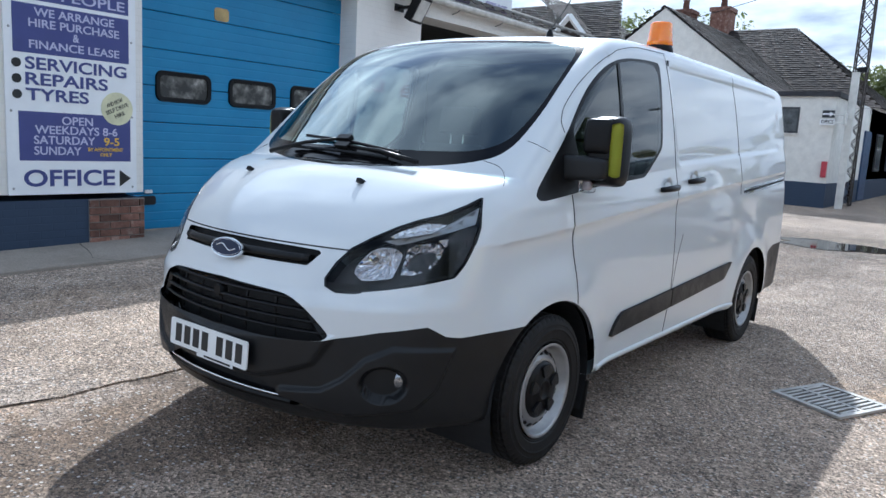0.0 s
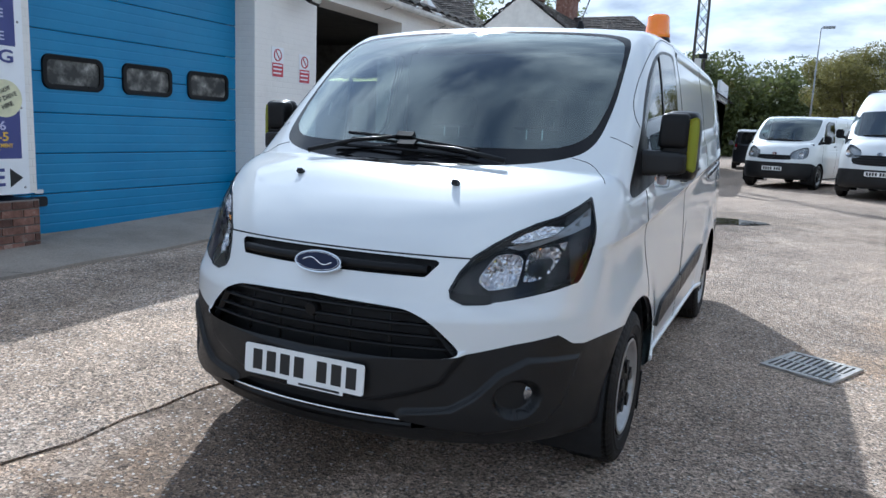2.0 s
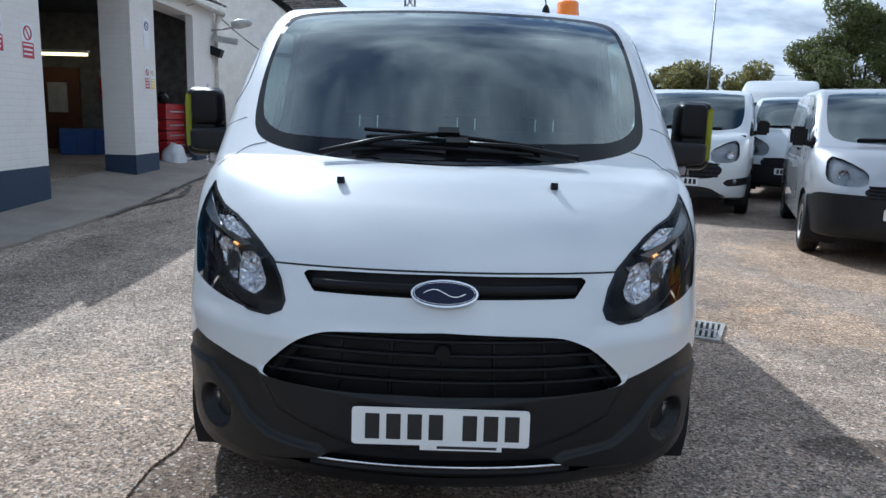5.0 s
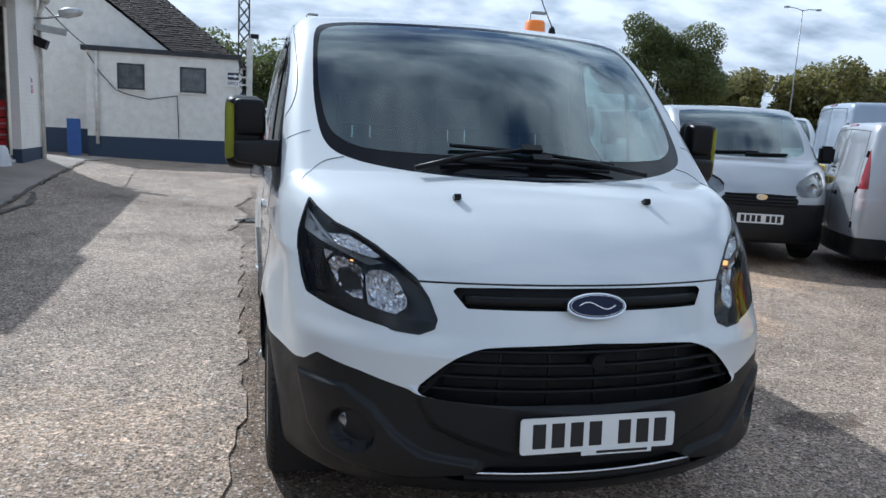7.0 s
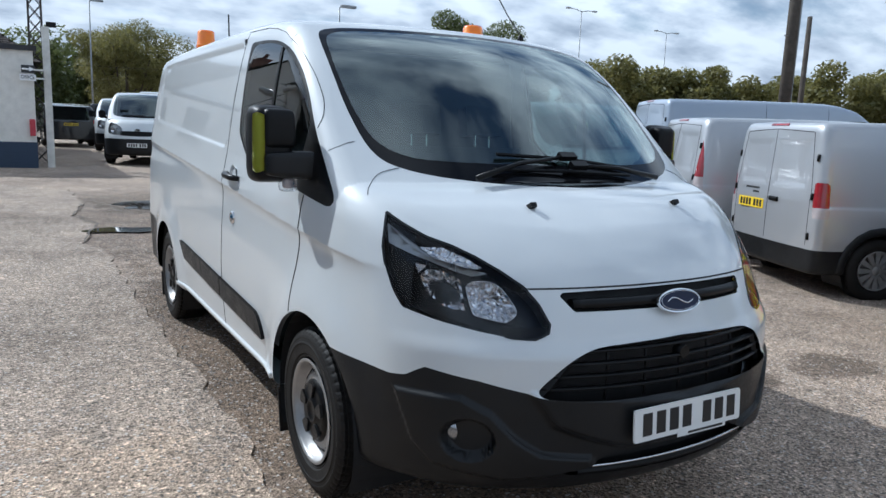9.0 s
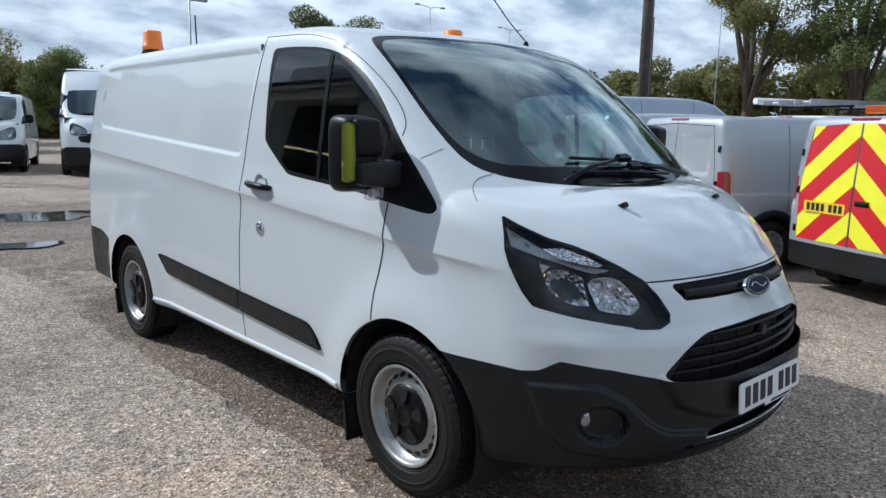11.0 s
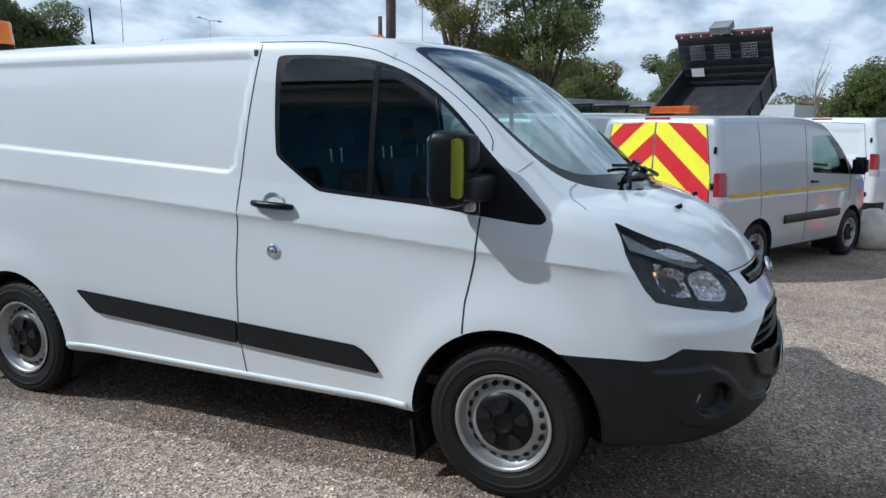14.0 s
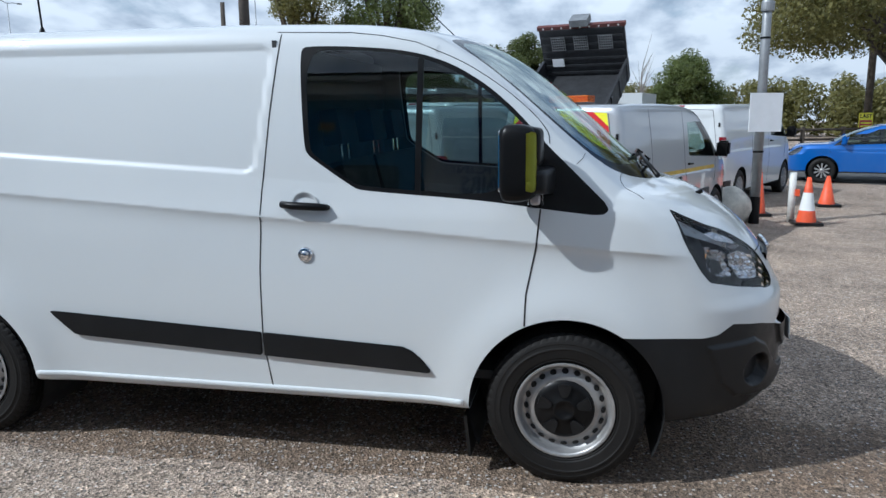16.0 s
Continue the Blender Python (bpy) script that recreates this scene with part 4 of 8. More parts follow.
for sgn in (-1, 1):
    # x runs outwards here and is turned over for the other side
    flip = lambda bm: (bm.transform(Matrix.Diagonal((sgn, 1, 1, 1))), bmesh.ops.reverse_faces(bm, faces=bm.faces[:]) if sgn < 0 else None, bm)[2]
    lean = lambda q: Vector((q.x * (1 - 0.10 * max(0.0, -q.y)) + 0.05 * q.z * (1 if q.x < 0 else 0), q.y + 0.10 * q.x, q.z * (1 - 0.08 * max(0.0, -q.y))))
    mir = part("door_mirror", flip(swollen((0.992, 0.122, 1.240), (1.150, 0.262, 1.540), 6, 10, lean)), BLACK, van, "large squared black door mirror with a yellow tape strip", smooth=True)
    part("mirror_scalp", flip(swollen((0.986, 0.106, 1.374), (1.116, 0.20, 1.530), 7, 8, lean)), BLACK, mir, "smooth raised black cover", smooth=True)
    arm = swollen((0.90, 0.085, 1.262), (1.112, 0.20, 1.366), 7, 8, lambda q: Vector((q.x, q.y - 0.30 + 0.32 * q.x, q.z * (1 - 0.12 * q.x) + 0.05 * q.x)))
    part("mirror_arm", flip(arm), CLAD, mir, "broad black mirror arm", smooth=True)
    root = swollen((0.845, -0.03, 1.175), (0.935, 0.17, 1.355), 5, 8, lambda q: Vector((q.x - 0.25 * q.z, q.y - 0.2 * q.z, q.z)))
    part("mirror_root", flip(root), CLAD, mir, "black sail panel boss", smooth=True)
    part("mirror_indicator", flip(swollen((0.985, 0.10, 1.208), (1.048, 0.165, 1.268), 5, 5)), LENS, mir, "clear indicator lens under the arm", smooth=True)
    part("indicator_core", flip(swollen((0.997, 0.112, 1.220), (1.036, 0.153, 1.264), 4, 3)), TAILWHITE, mir, smooth=True)
    bm = bmesh.new()
    rows = []
    for i in range(13):
        row = []
        for ang in (-62, -51, -41, -27):
            v = Vector((math.cos(radians(ang)), math.sin(radians(ang)), -0.62 + 1.34 * i / 12))
            q = lean(v / (abs(v.x) ** 6 + abs(v.y) ** 6 + abs(v.z) ** 6) ** (1 / 6)) * 1.03
            row.append(bm.verts.new((1.071 + 0.079 * q.x, 0.192 + 0.070 * q.y, 1.390 + 0.150 * q.z)))
        rows.append(row)
    for p, q in zip(rows, rows[1:]):
        for k in range(3):
            bm.faces.new((p[k], p[k + 1], q[k + 1], q[k]))
    bmesh.ops.solidify(bm, geom=bm.faces[:], thickness=0.004)
    part("tape_strip", flip(bm), YELLOWTAPE, mir, "lime yellow reflective tape", smooth=True)
    bm = bmesh.new()
    prism(bm, rounded(0.125, 0.24, 0.02, 3), 0.004, pose(sgn * 1.070, 0.262, 1.400, 90, 0, sgn * 7))
    part("mirror_glass", bm, CHROME, mir)

# door handles, lock and slide rail
def handle(sgn, y, z):
    c = vs.drop([(sgn * 1.4, y, z)], (-sgn, 0, 0))[0]
    bm = lathe(bmesh.new(), [(0.0015, 0.062), (0.002, 0.056), (-0.006, 0.048), (-0.012, 0.0005)], 24)
    bm.transform(pose(0, 0, 0, 0, 0, 0 if sgn > 0 else 180))
    cup = part("handle_cup", bm, WHITE, van, "recessed handle cup", smooth=True)
    cup.matrix_local = pose(c[0], c[1] - 0.0, c[2] + 0.004)
    bm = bmesh.new()
    tube(bm, [(0.0, -0.105, -0.006), (0.022, -0.095, -0.003), (0.032, -0.05, 0.0), (0.032, 0.05, 0.003), (0.022, 0.095, 0.006), (0.0, 0.105, 0.006)], [0.012, 0.015, 0.017, 0.017, 0.015, 0.012], 10)
    for v in bm.verts:
        v.co.x *= sgn
    h = part("door_handle", bm, BLACK, cup, "black bar door handle", smooth=True)
    return cup


handle(-1, 1.125, 1.192)
handle(1, 1.185, 1.20)
handle(1, 1.60, 1.238)
c = vs.drop([(-1.4, 1.13, 0.982)], (1, 0, 0))[0]
bm = lathe(bmesh.new(), [(0.0, 0.034), (-0.007, 0.033), (-0.011, 0.026), (-0.008, 0.017), (-0.014, 0.015), (-0.014, 0.0005)], 28)
lock = part("deadlock", bm, CHROME, van, "round chrome security lock", smooth=True)
lock.matrix_local = pose(*c)
ribbon(vs, [(1.4, 2.62, 1.152), (1.4, 3.78, 1.222)], (-1, 0, 0), 0.042, CHROME, van, "slide_rail", "bright sliding door rail", lift=0.004)
ribbon(vs, [(1.4, 2.62, 1.152), (1.4, 3.78, 1.222)], (-1, 0, 0), 0.014, DARK, van, "rail_slot", lift=0.0065)
ribbon(vs, [(1.4, 2.46, 1.93), (1.4, 2.52, 1.5), (1.4, 2.55, 1.13)], (-1, 0, 0), 0.005, DARK, van_body, "panel_gap", lift=0.0012)
ribbon(vs, [(1.4, 1.47, 0.93), (1.4, 1.40, 0.80), (1.4, 1.36, 0.62)], (-1, 0, 0), 0.004, DARK, van_body, "panel_gap", lift=0.0012)
# bonnet front edge
ribbon(vs, [(x, -1.3, 0.976 - 0.01 * x * x) for x in (-0.55, -0.4, -0.2, 0, 0.2, 0.4, 0.55)], (0, 1, 0), 0.006, DARK, van_body, "panel_gap", lift=0.001)

# wipers
for blade, arm in ((((-0.315, 1.372), (0.02, 1.358), (0.345, 1.322)), ((-0.465, 1.272), (-0.25, 1.332), (0.0, 1.362))), (((-0.36, 1.316), (0.0, 1.312), (0.31, 1.297)), ((0.475, 1.275), (0.25, 1.318), (0.03, 1.328)))):
    lay = lambda pts, h: [vs.drop([(x, -1.2, z)], (0, 1, 0))[0] + vs.normal(vs.drop([(x, -1.2, z)], (0, 1, 0)))[0] * h for x, z in pts]
    bm = tube(bmesh.new(), lay(blade, 0.018), 0.008, 6)
    wp = part("wiper", bm, BLACK, van, "black wiper blade at rest")
    a = lay(arm, 0.028)
    bm = tube(bmesh.new(), a, [0.012, 0.009, 0.007], 8)
    part("wiper_arm", bm, BLACK, wp, smooth=True)
    bm = box(bmesh.new(), (-0.04, -0.016, -0.012), (0.04, 0.016, 0.012), Matrix.Translation(a[-1]) @ pose(0, 0, 0, 35))
    part("wiper_clip", bm, BLACK, wp, bevel=0.005)


# roof furniture
def beacon(x, y, h=0.165, lift=0.0):
    z = float(vs.drop([(x, y, 2.4)], (0, 0, -1))[0][2])
    b = part("beacon", lathe(bmesh.new(), [(-0.005, 0.001), (-0.005, 0.082), (0.012, 0.080), (0.028, 0.074), (0.034, 0.072)], 28, "Z"), BLACK, van, "amber flashing beacon on a black base", smooth=True)
    b.matrix_local = pose(x, y, z + lift)
    if lift:
        part("beacon_stalk", lathe(bmesh.new(), [(-lift - 0.01, 0.03), (0.0, 0.03)], 12, "Z"), BLACK, b)
    part("beacon_lens", lathe(bmesh.new(), [(0.032, 0.072), (0.036, 0.075), (0.060, 0.074), (0.062, 0.071), (0.100, 0.069), (0.102, 0.067), (h - 0.012, 0.064), (h, 0.055), (h + 0.002, 0.0005)], 28, "Z"), AMBER_LIT, b, "orange ribbed lens", smooth=True)


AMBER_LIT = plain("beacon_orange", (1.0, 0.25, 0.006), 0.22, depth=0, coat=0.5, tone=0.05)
AMBER_LIT.node_tree.nodes["Principled BSDF"].inputs["Subsurface Weight"].default_value = 0.6
AMBER_LIT.node_tree.nodes["Principled BSDF"].inputs["Subsurface Radius"].default_value = (0.06, 0.03, 0.01)
beacon(0.70, 1.52)
beacon(-0.57, 3.44, 0.17, 0.03)
z0 = float(vs.drop([(0.46, 0.66, 2.4)], (0, 0, -1))[0][2])
bm = lathe(bmesh.new(), [(0.0, 0.020), (0.02, 0.016), (0.035, 0.008)], 12, "Z", pose(0.46, 0.66, z0))
ae = part("aerial", bm, BLACK, van, "black whip aerial", smooth=True)
part("aerial_whip", tube(bmesh.new(), [(0.46, 0.66, z0 + 0.03), (0.46, 0.80, z0 + 0.16), (0.46, 1.02, z0 + 0.40)], 0.0035, 6), BLACK, ae)
z0 = float(vs.drop([(-0.60, 2.62, 2.4)], (0, 0, -1))[0][2])
ae = part("aerial", lathe(bmesh.new(), [(0.0, 0.022), (0.02, 0.014), (0.04, 0.007)], 12, "Z", pose(-0.60, 2.62, z0)), BLACK, van, "short black roof aerial", smooth=True)
part("aerial_whip", tube(bmesh.new(), [(-0.60, 2.62, z0 + 0.03), (-0.60, 2.63, z0 + 0.22)], 0.005, 6), BLACK, ae)

# cab
bm = bmesh.new()
prof = [(-0.38, 0.85), (-0.36, 1.20), (-0.20, 1.235), (0.02, 1.215), (0.16, 1.165), (0.20, 1.05), (0.16, 0.80)]
rows = [[bm.verts.new((x, y, z - (0.02 if abs(x) > 0.7 else 0))) for y, z in prof] for x in (-0.80, -0.70, -0.2, 0.3, 0.70, 0.80)]
for a, b in zip(rows, rows[1:]):
    for i in range(len(prof) - 1):
        bm.faces.new((a[i], a[i + 1], b[i + 1], b[i]))
dash = part("dashboard", bm, TRIM, van, "dark grey dashboard", smooth=False, bevel=0.01)
part("instrument_hood", lathe(bmesh.new(), [(-0.17, 0.001), (-0.165, 0.04), (-0.12, 0.07), (0.12, 0.07), (0.165, 0.04), (0.17, 0.001)], 16, "X", pose(-0.42, 0.06, 1.215)), TRIM, dash, smooth=True)
part("paper", box(bmesh.new(), (-0.66, -0.12, 1.232), (-0.40, 0.02, 1.238)), PLATEWHITE, dash, "sheet of paper on the dashboard")
bm = bmesh.new()
ms = pose(-0.42, 0.30, 1.10, 32, 0, 0)
ring = [ms @ Vector((0.185 * math.cos(t), 0.185 * math.sin(t), 0)) for t in (2 * math.pi * i / 32 for i in range(33))]
tube(bm, ring, 0.016, 8, caps=False)
for a in (0, 180, 270):
    rod(bm, ms @ Vector((0, 0, 0)), ms @ Vector((0.18 * math.cos(radians(a)), 0.18 * math.sin(radians(a)), 0)), 0.018, 0.014, 8)
rod(bm, ms @ Vector((0, 0, 0.02)), ms @ Vector((0, 0, -0.25)), 0.06, 0.04, 12)
part("steering_wheel", bm, TRIM, van, "black steering wheel", smooth=True)


def seat(x, w):
    bm = boxes(((x - w / 2, 0.42, 0.62), (x + w / 2, 0.95, 0.80)))
    s = part("seat", bm, SEATCLOTH, van, "dark cloth cab seat", bevel=0.05)
    bm = box(bmesh.new(), (-w / 2, -0.06, 0), (w / 2, 0.06, 0.62), pose(x, 0.95, 0.76, -14))
    part("seat_back", bm, SEATCLOTH, s, bevel=0.045)
    for hx in ([x] if w < 0.6 else [x - 0.22, x + 0.22]):
        bm = box(bmesh.new(), (-0.13, -0.045, 0), (0.13, 0.045, 0.17), pose(hx, 1.12, 1.44, -10))
        part("headrest", bm, SEATCLOTH, s, bevel=0.035)
        bm = bmesh.new()
        for dx in (-0.05, 0.05):
            rod(bm, (hx + dx, 1.105, 1.34), (hx + dx, 1.115, 1.46), 0.006, n=6)
        part("headrest_post", bm, CHROME, s)


seat(-0.45, 0.50)
seat(0.32, 0.92)
part("bulkhead", boxes(((-0.86, 1.27, 0.40), (0.86, 1.29, 1.90))), TRIM, van, "dark bulkhead behind the seats")
part("cab_floor", boxes(((-0.86, -0.3, 0.42), (0.86, 1.27, 0.46))), TRIM, van)

# ---------------------------------------------------------------- the other parked vehicles
def make_vehicle(name, label, category, at, group="parked vehicles", L=4.97, W=1.97, H=1.97, fo=0.98, wb=2.93, bonnet=1.0, cowl=(-0.40, 1.27), head=(0.40, 1.86),
                 paint_mat=WHITE, bumper=CLAD, bumper_z=0.66, wheel_r=0.335, style="steel", rear=False, windows=True, grille_z=(0.62, 0.80), grille_w=0.55, plate_z=0.55,
                 rear_lamp=(0.80, 1.25), roof_curve=0.03, tail=None, plate_x=0.0, lamp_z=(0.82, 1.02), rear_glass=False, back_top=None, lamp_h=0.36, bright_lamp=True, roof=None, rear_lean=0.06, fog=False, arch_trim=False):
    """A closed body with its glass, lamps, grille, plates and wheels. The front axle is the origin and the nose points to -y."""
    back = L - fo
    zc = curve([(-fo - 0.2, bonnet - 0.32), (-fo, bonnet - 0.13), (-fo + 0.10, bonnet), ((cowl[0] - fo) / 2 - 0.03, (bonnet + cowl[1]) / 2 + 0.05), cowl])
    end = back_top or H - roof_curve
    zs = curve([cowl, head, (head[0] + 0.22, (head[1] + H) / 2 + 0.01), (head[0] + 0.8, H - 0.008), (head[0] + 1.4, H), (back + 0.2, end)] if not tail else [cowl, head] + (roof or [(head[0] + 0.3, H - 0.02), (head[0] + 0.8, H)]) + tail)
    fr = curve([(0.12, -fo + 0.12), (0.28, -fo + 0.03), (0.42, -fo), (0.70, -fo + 0.005), (bonnet - 0.12, -fo + 0.06), (bonnet + 0.1, -fo + 0.2), (bonnet + 0.5, -fo + 0.6)])
    tz = curve([(0.1, -0.07), (0.25, -0.03), (0.5, -0.008), (0.85, 0.0), (cowl[1] - 0.1, -0.012), (cowl[1] + 0.1, -0.03), (H * 0.93, -0.10 if H < 2.2 else -0.13), (H + 0.2, -0.19)])
    wy = curve([(-fo - 0.3, W / 2 - 0.33), (-fo + 0.1, W / 2 - 0.19), (-0.45, W / 2 - 0.06), (0.0, W / 2 - 0.012), (0.8, W / 2), (back - 0.6, W / 2 - 0.002), (back + 0.2, W / 2 - 0.03)])

    def f(p):
        x, y, z = np.abs(p[:, 0]), p[:, 1], p[:, 2]
        ye = y - 0.24 * x * x
        top = (z - np.where(ye < cowl[0], zc(ye), zs(ye)) + 0.02 * x * x) * np.where(ye < head[0], 0.8, 1.0)
        side = x - (wy(y) + tz(z) - 0.010 * step01((z - cowl[1] + 0.22) / 0.03) * step01((y - 0.2) / 0.3))
        front = fr(z) + 0.26 * x ** 2 + 0.26 * x ** 4 - y
        rr = y - (back - rear_lean * np.maximum(z - 1.0, 0) - (0.04 + rear_lean * 0.3) * x * x)
        if rear is True and category == "van":
            gx = np.minimum(x - 0.05, W * 0.36 - x)
            rr = rr + 0.010 * step01(np.minimum(gx, np.minimum(z - cowl[1] + 0.04, H - 0.20 - z)) / 0.08)
        return smax(smax(smax(smax(side, front, k=0.10), top, k=0.09), rr, k=0.09), 0.27 - z, k=0.05)

    core = lambda s, t, u: ((2 * s - 1) * 0.38, -fo + 0.52 + t * (back + fo - 1.0), 0.52 + u * (0.36 + 0.25 * min(1, max(0, (t - 0.15) * 3))))
    ysv = spread(-fo - 0.15, back + 0.15, 88, [(-fo, 2.2), (0.4, 1.9), (1.5, 1.0), (back - 0.4, 0.9), (back, 1.4)])
    k = Skin(f, (-W / 2 - 0.12, -fo - 0.15, 0.15), (W / 2 + 0.12, back + 0.15, H + 0.15), core, 48, ysv, 52)
    sidep = lambda poly: (lambda p: np.maximum(inside_poly(poly)(p[:, 1], p[:, 2]), 0.5 - np.abs(p[:, 0])))
    frontp = lambda poly, ymax: (lambda p: np.maximum(inside_poly(poly)(p[:, 0], p[:, 2]), p[:, 1] - ymax))
    rearp = lambda poly: (lambda p: np.maximum(inside_poly(poly)(p[:, 0], p[:, 2]), back - 0.5 - p[:, 1]))
    wrapp = lambda poly: (lambda p: np.maximum(inside_poly(poly)(p[:, 1] + np.abs(p[:, 0]), p[:, 2]), p[:, 1] - 0.1))
    both = lambda half: half + [(-a, b) for a, b in half[::-1]]
    for yw in (0.0, wb):
        k.cut("body", "gone", lambda p: np.maximum(np.hypot(p[:, 1] - yw, p[:, 2] - wheel_r) - wheel_r * 1.19, 0.45 - np.abs(p[:, 0])))
    c1, h1 = cowl[1], head[1]
    hw = W / 2
    k.cut("body", "screen", frontp(eased(both([(0, c1 + 0.01), (hw * 0.45, c1 + 0.02), (hw * 0.70, c1 + 0.05), (hw * 0.78, c1 + 0.12), (hw * 0.80, (c1 + h1) / 2), (hw * 0.775, h1 - 0.05), (hw * 0.74, h1), (0, h1 + 0.03)])), head[0] + 0.5))
    y0, y1 = cowl[0] + 0.25, head[0] + 0.75
    if windows:
        k.cut("body", "pane", sidep([(y0 + 0.18, c1 - 0.03), (y1, c1 + 0.02), (y1, h1 - 0.06), (head[0] + 0.22, h1 - 0.05), (head[0] - 0.02, h1 - 0.16), (y0 + 0.26, c1 + 0.22)]))
        k.cut("body", "sail", sidep([(y0 - 0.10, c1 - 0.06), (y0 + 0.14, c1 - 0.03), (y0 + 0.22, c1 + 0.20)]))
    if windows == "car":
        k.cut("body", "pane", sidep([(y1 + 0.08, c1 + 0.02), (back - 1.05, c1 + 0.06), (back - 1.25, H - 0.17), (y1 + 0.08, h1 - 0.06)]))
    a, b = lamp_z
    k.cut("body", "headlamp", wrapp(eased([(-fo + 0.50, a), (-fo + 0.56, b - 0.02), (-fo + 0.95, b + 0.10), (-fo + 1.25, b + 0.14), (-fo + 1.12, a + 0.06), (-fo + 0.9, a)], 1)))
    g0, g1 = grille_z
    k.cut("body", "grille", frontp(eased(both([(0, g1), (grille_w * 0.8, g1 - 0.01), (grille_w, (g0 + g1) / 2), (grille_w * 0.8, g0), (0, g0 - 0.01)])), -fo + 0.5))
    if fog:
        k.cut("body", "fog_recess", frontp([(hw * 0.99, 0.62), (hw * 0.66, 0.575), (hw * 0.60, 0.52), (hw * 0.68, 0.475), (hw * 0.99, 0.50)], -fo + 0.75))
        k.cut("body", "fog_recess", frontp([(-x, z) for x, z in [(hw * 0.99, 0.62), (hw * 0.66, 0.575), (hw * 0.60, 0.52), (hw * 0.68, 0.475), (hw * 0.99, 0.50)]], -fo + 0.75))
        k.cut("body", "intake", frontp(eased(both([(0, 0.47), (hw * 0.42, 0.46), (hw * 0.58, 0.36), (hw * 0.70, 0.31), (0, 0.30)])), -fo + 0.5))
    k.cut("body", "bumper", lambda p: np.maximum(p[:, 2] - bumper_z + 0.05 * step01((p[:, 1] + fo - 0.3) / 0.3), p[:, 1] + 0.25))
    k.cut("body", "rear_bumper", lambda p: np.maximum(p[:, 2] - 0.52, back - 0.42 - p[:, 1]))
    k.cut("body", "sill", lambda p: p[:, 2] - 0.30)
    lx, lz = rear_lamp
    k.cut("body", "tail_lamp", lambda p: np.maximum(inside_poly([(lz - lamp_h / 2, hw * 0.86), (lz + lamp_h / 2, hw * 0.84), (lz + lamp_h / 2, 2), (lz - lamp_h / 2, 2)])(p[:, 2], np.abs(p[:, 0])), back - 0.15 - p[:, 1]))
    k.cut("tail_lamp", "clear_lens", lambda p: p[:, 2] - lz + lamp_h * 0.20)
    if rear_glass:
        k.cut("body", "back_pane", rearp(both([(0, c1 + 0.02), (hw * 0.72, c1 + 0.04), (hw * 0.66, H - 0.16), (0, H - 0.13)])))
    e = thing(name, pose(at[0], at[1], at[3], 0, 0, at[2]), label, category, group)
    body = k.obj("body", "body", paint_mat, e)
    k.obj("screen", "windscreen", SCREENGLASS, e)
    k.obj("body", "cab_lining", TRIM, e, offset=-0.03, flip=True, where=lambda c: c[:, 1] < y1 + 0.5)
    part("bulkhead", boxes(((-hw + 0.12, y1 + 0.25, 0.4), (hw - 0.12, y1 + 0.28, H - 0.1))), TRIM, e)
    part("dashboard", boxes(((-hw + 0.14, cowl[0] + 0.02, 0.5), (hw - 0.14, y0 + 0.25, c1 - 0.04))), TRIM, e, bevel=0.03)
    for sx in ([-1, 1] if windows else []):
        w = lambda c: c[:, 0] * sx > 0
        k.obj("pane", "side_window", SIDEGLASS, e, where=w)
        k.obj("sail", "sail_panel", BLACK, e, where=w)
        part("seat", boxes(((sx * 0.42 - 0.24, y1 - 0.15, 0.6), (sx * 0.42 + 0.24, y1 + 0.03, 1.52 * H / 1.97))), SEATCLOTH, e, bevel=0.05)
    for sx in (-1, 1):
        w = lambda c: c[:, 0] * sx > 0
        lamp = k.obj("headlamp", "headlamp", LENS, e, where=w)
        k.obj("headlamp", "lamp_housing", BROW if bright_lamp else LAMPBLACK, lamp, offset=-0.035, where=w)
        bowl = lathe(bmesh.new(), [(0.0, 0.062), (0.02, 0.05), (0.04, 0.02), (0.042, 0.0005)], 14, "Y", pose(sx * (hw - 0.32), -fo + 0.24, (a + b) / 2 + 0.02, 0, 0, sx * 25))
        part("lamp_bowl", bowl, REFLECTOR, lamp, smooth=True)
        tl = k.obj("tail_lamp", "tail_lamp", REDLENS, e, where=w)
        k.obj("clear_lens", "clear_lens", TAILWHITE, tl, where=w)
        side = lambda pts, wd=0.006: ribbon(k, [(sx * (hw + 0.3), y, z) for y, z in pts], (-sx, 0, 0), wd, DARK, body, "panel_gap", lift=0.0015, step=0.06)
        side([(0.12, c1 - 0.05), (0.16, 0.75)])
        side([(y1 + 0.14, H - 0.06), (y1 + 0.16, 1.2), (y1 + 0.14, 0.32)])
        if category != "car":
            side([(y1 + 1.25, H - 0.08), (y1 + 1.27, 0.34)])
        ribbon(k, [(sx * (hw + 0.3), y1 - 0.10, c1 - 0.09), (sx * (hw + 0.3), y1 + 0.05, c1 - 0.085)], (-sx, 0, 0), 0.028, BLACK, e, "door_handle", lift=0.02, depth=0.03)
        bm = box(bmesh.new(), (-0.09, -0.055, -0.11), (0.09, 0.055, 0.11))
        bmesh.ops.bevel(bm, geom=bm.edges[:], offset=0.03, segments=2, affect="EDGES")
        bm.transform(pose(sx * (hw + 0.09), y0 + 0.14, c1 + 0.08))
        rod(bm, (sx * (hw - 0.05), y0 + 0.10, c1 - 0.01), (sx * (hw + 0.06), y0 + 0.14, c1 + 0.02), 0.035, n=8)
        part("door_mirror", bm, BLACK if category != "car" else paint_mat, e)
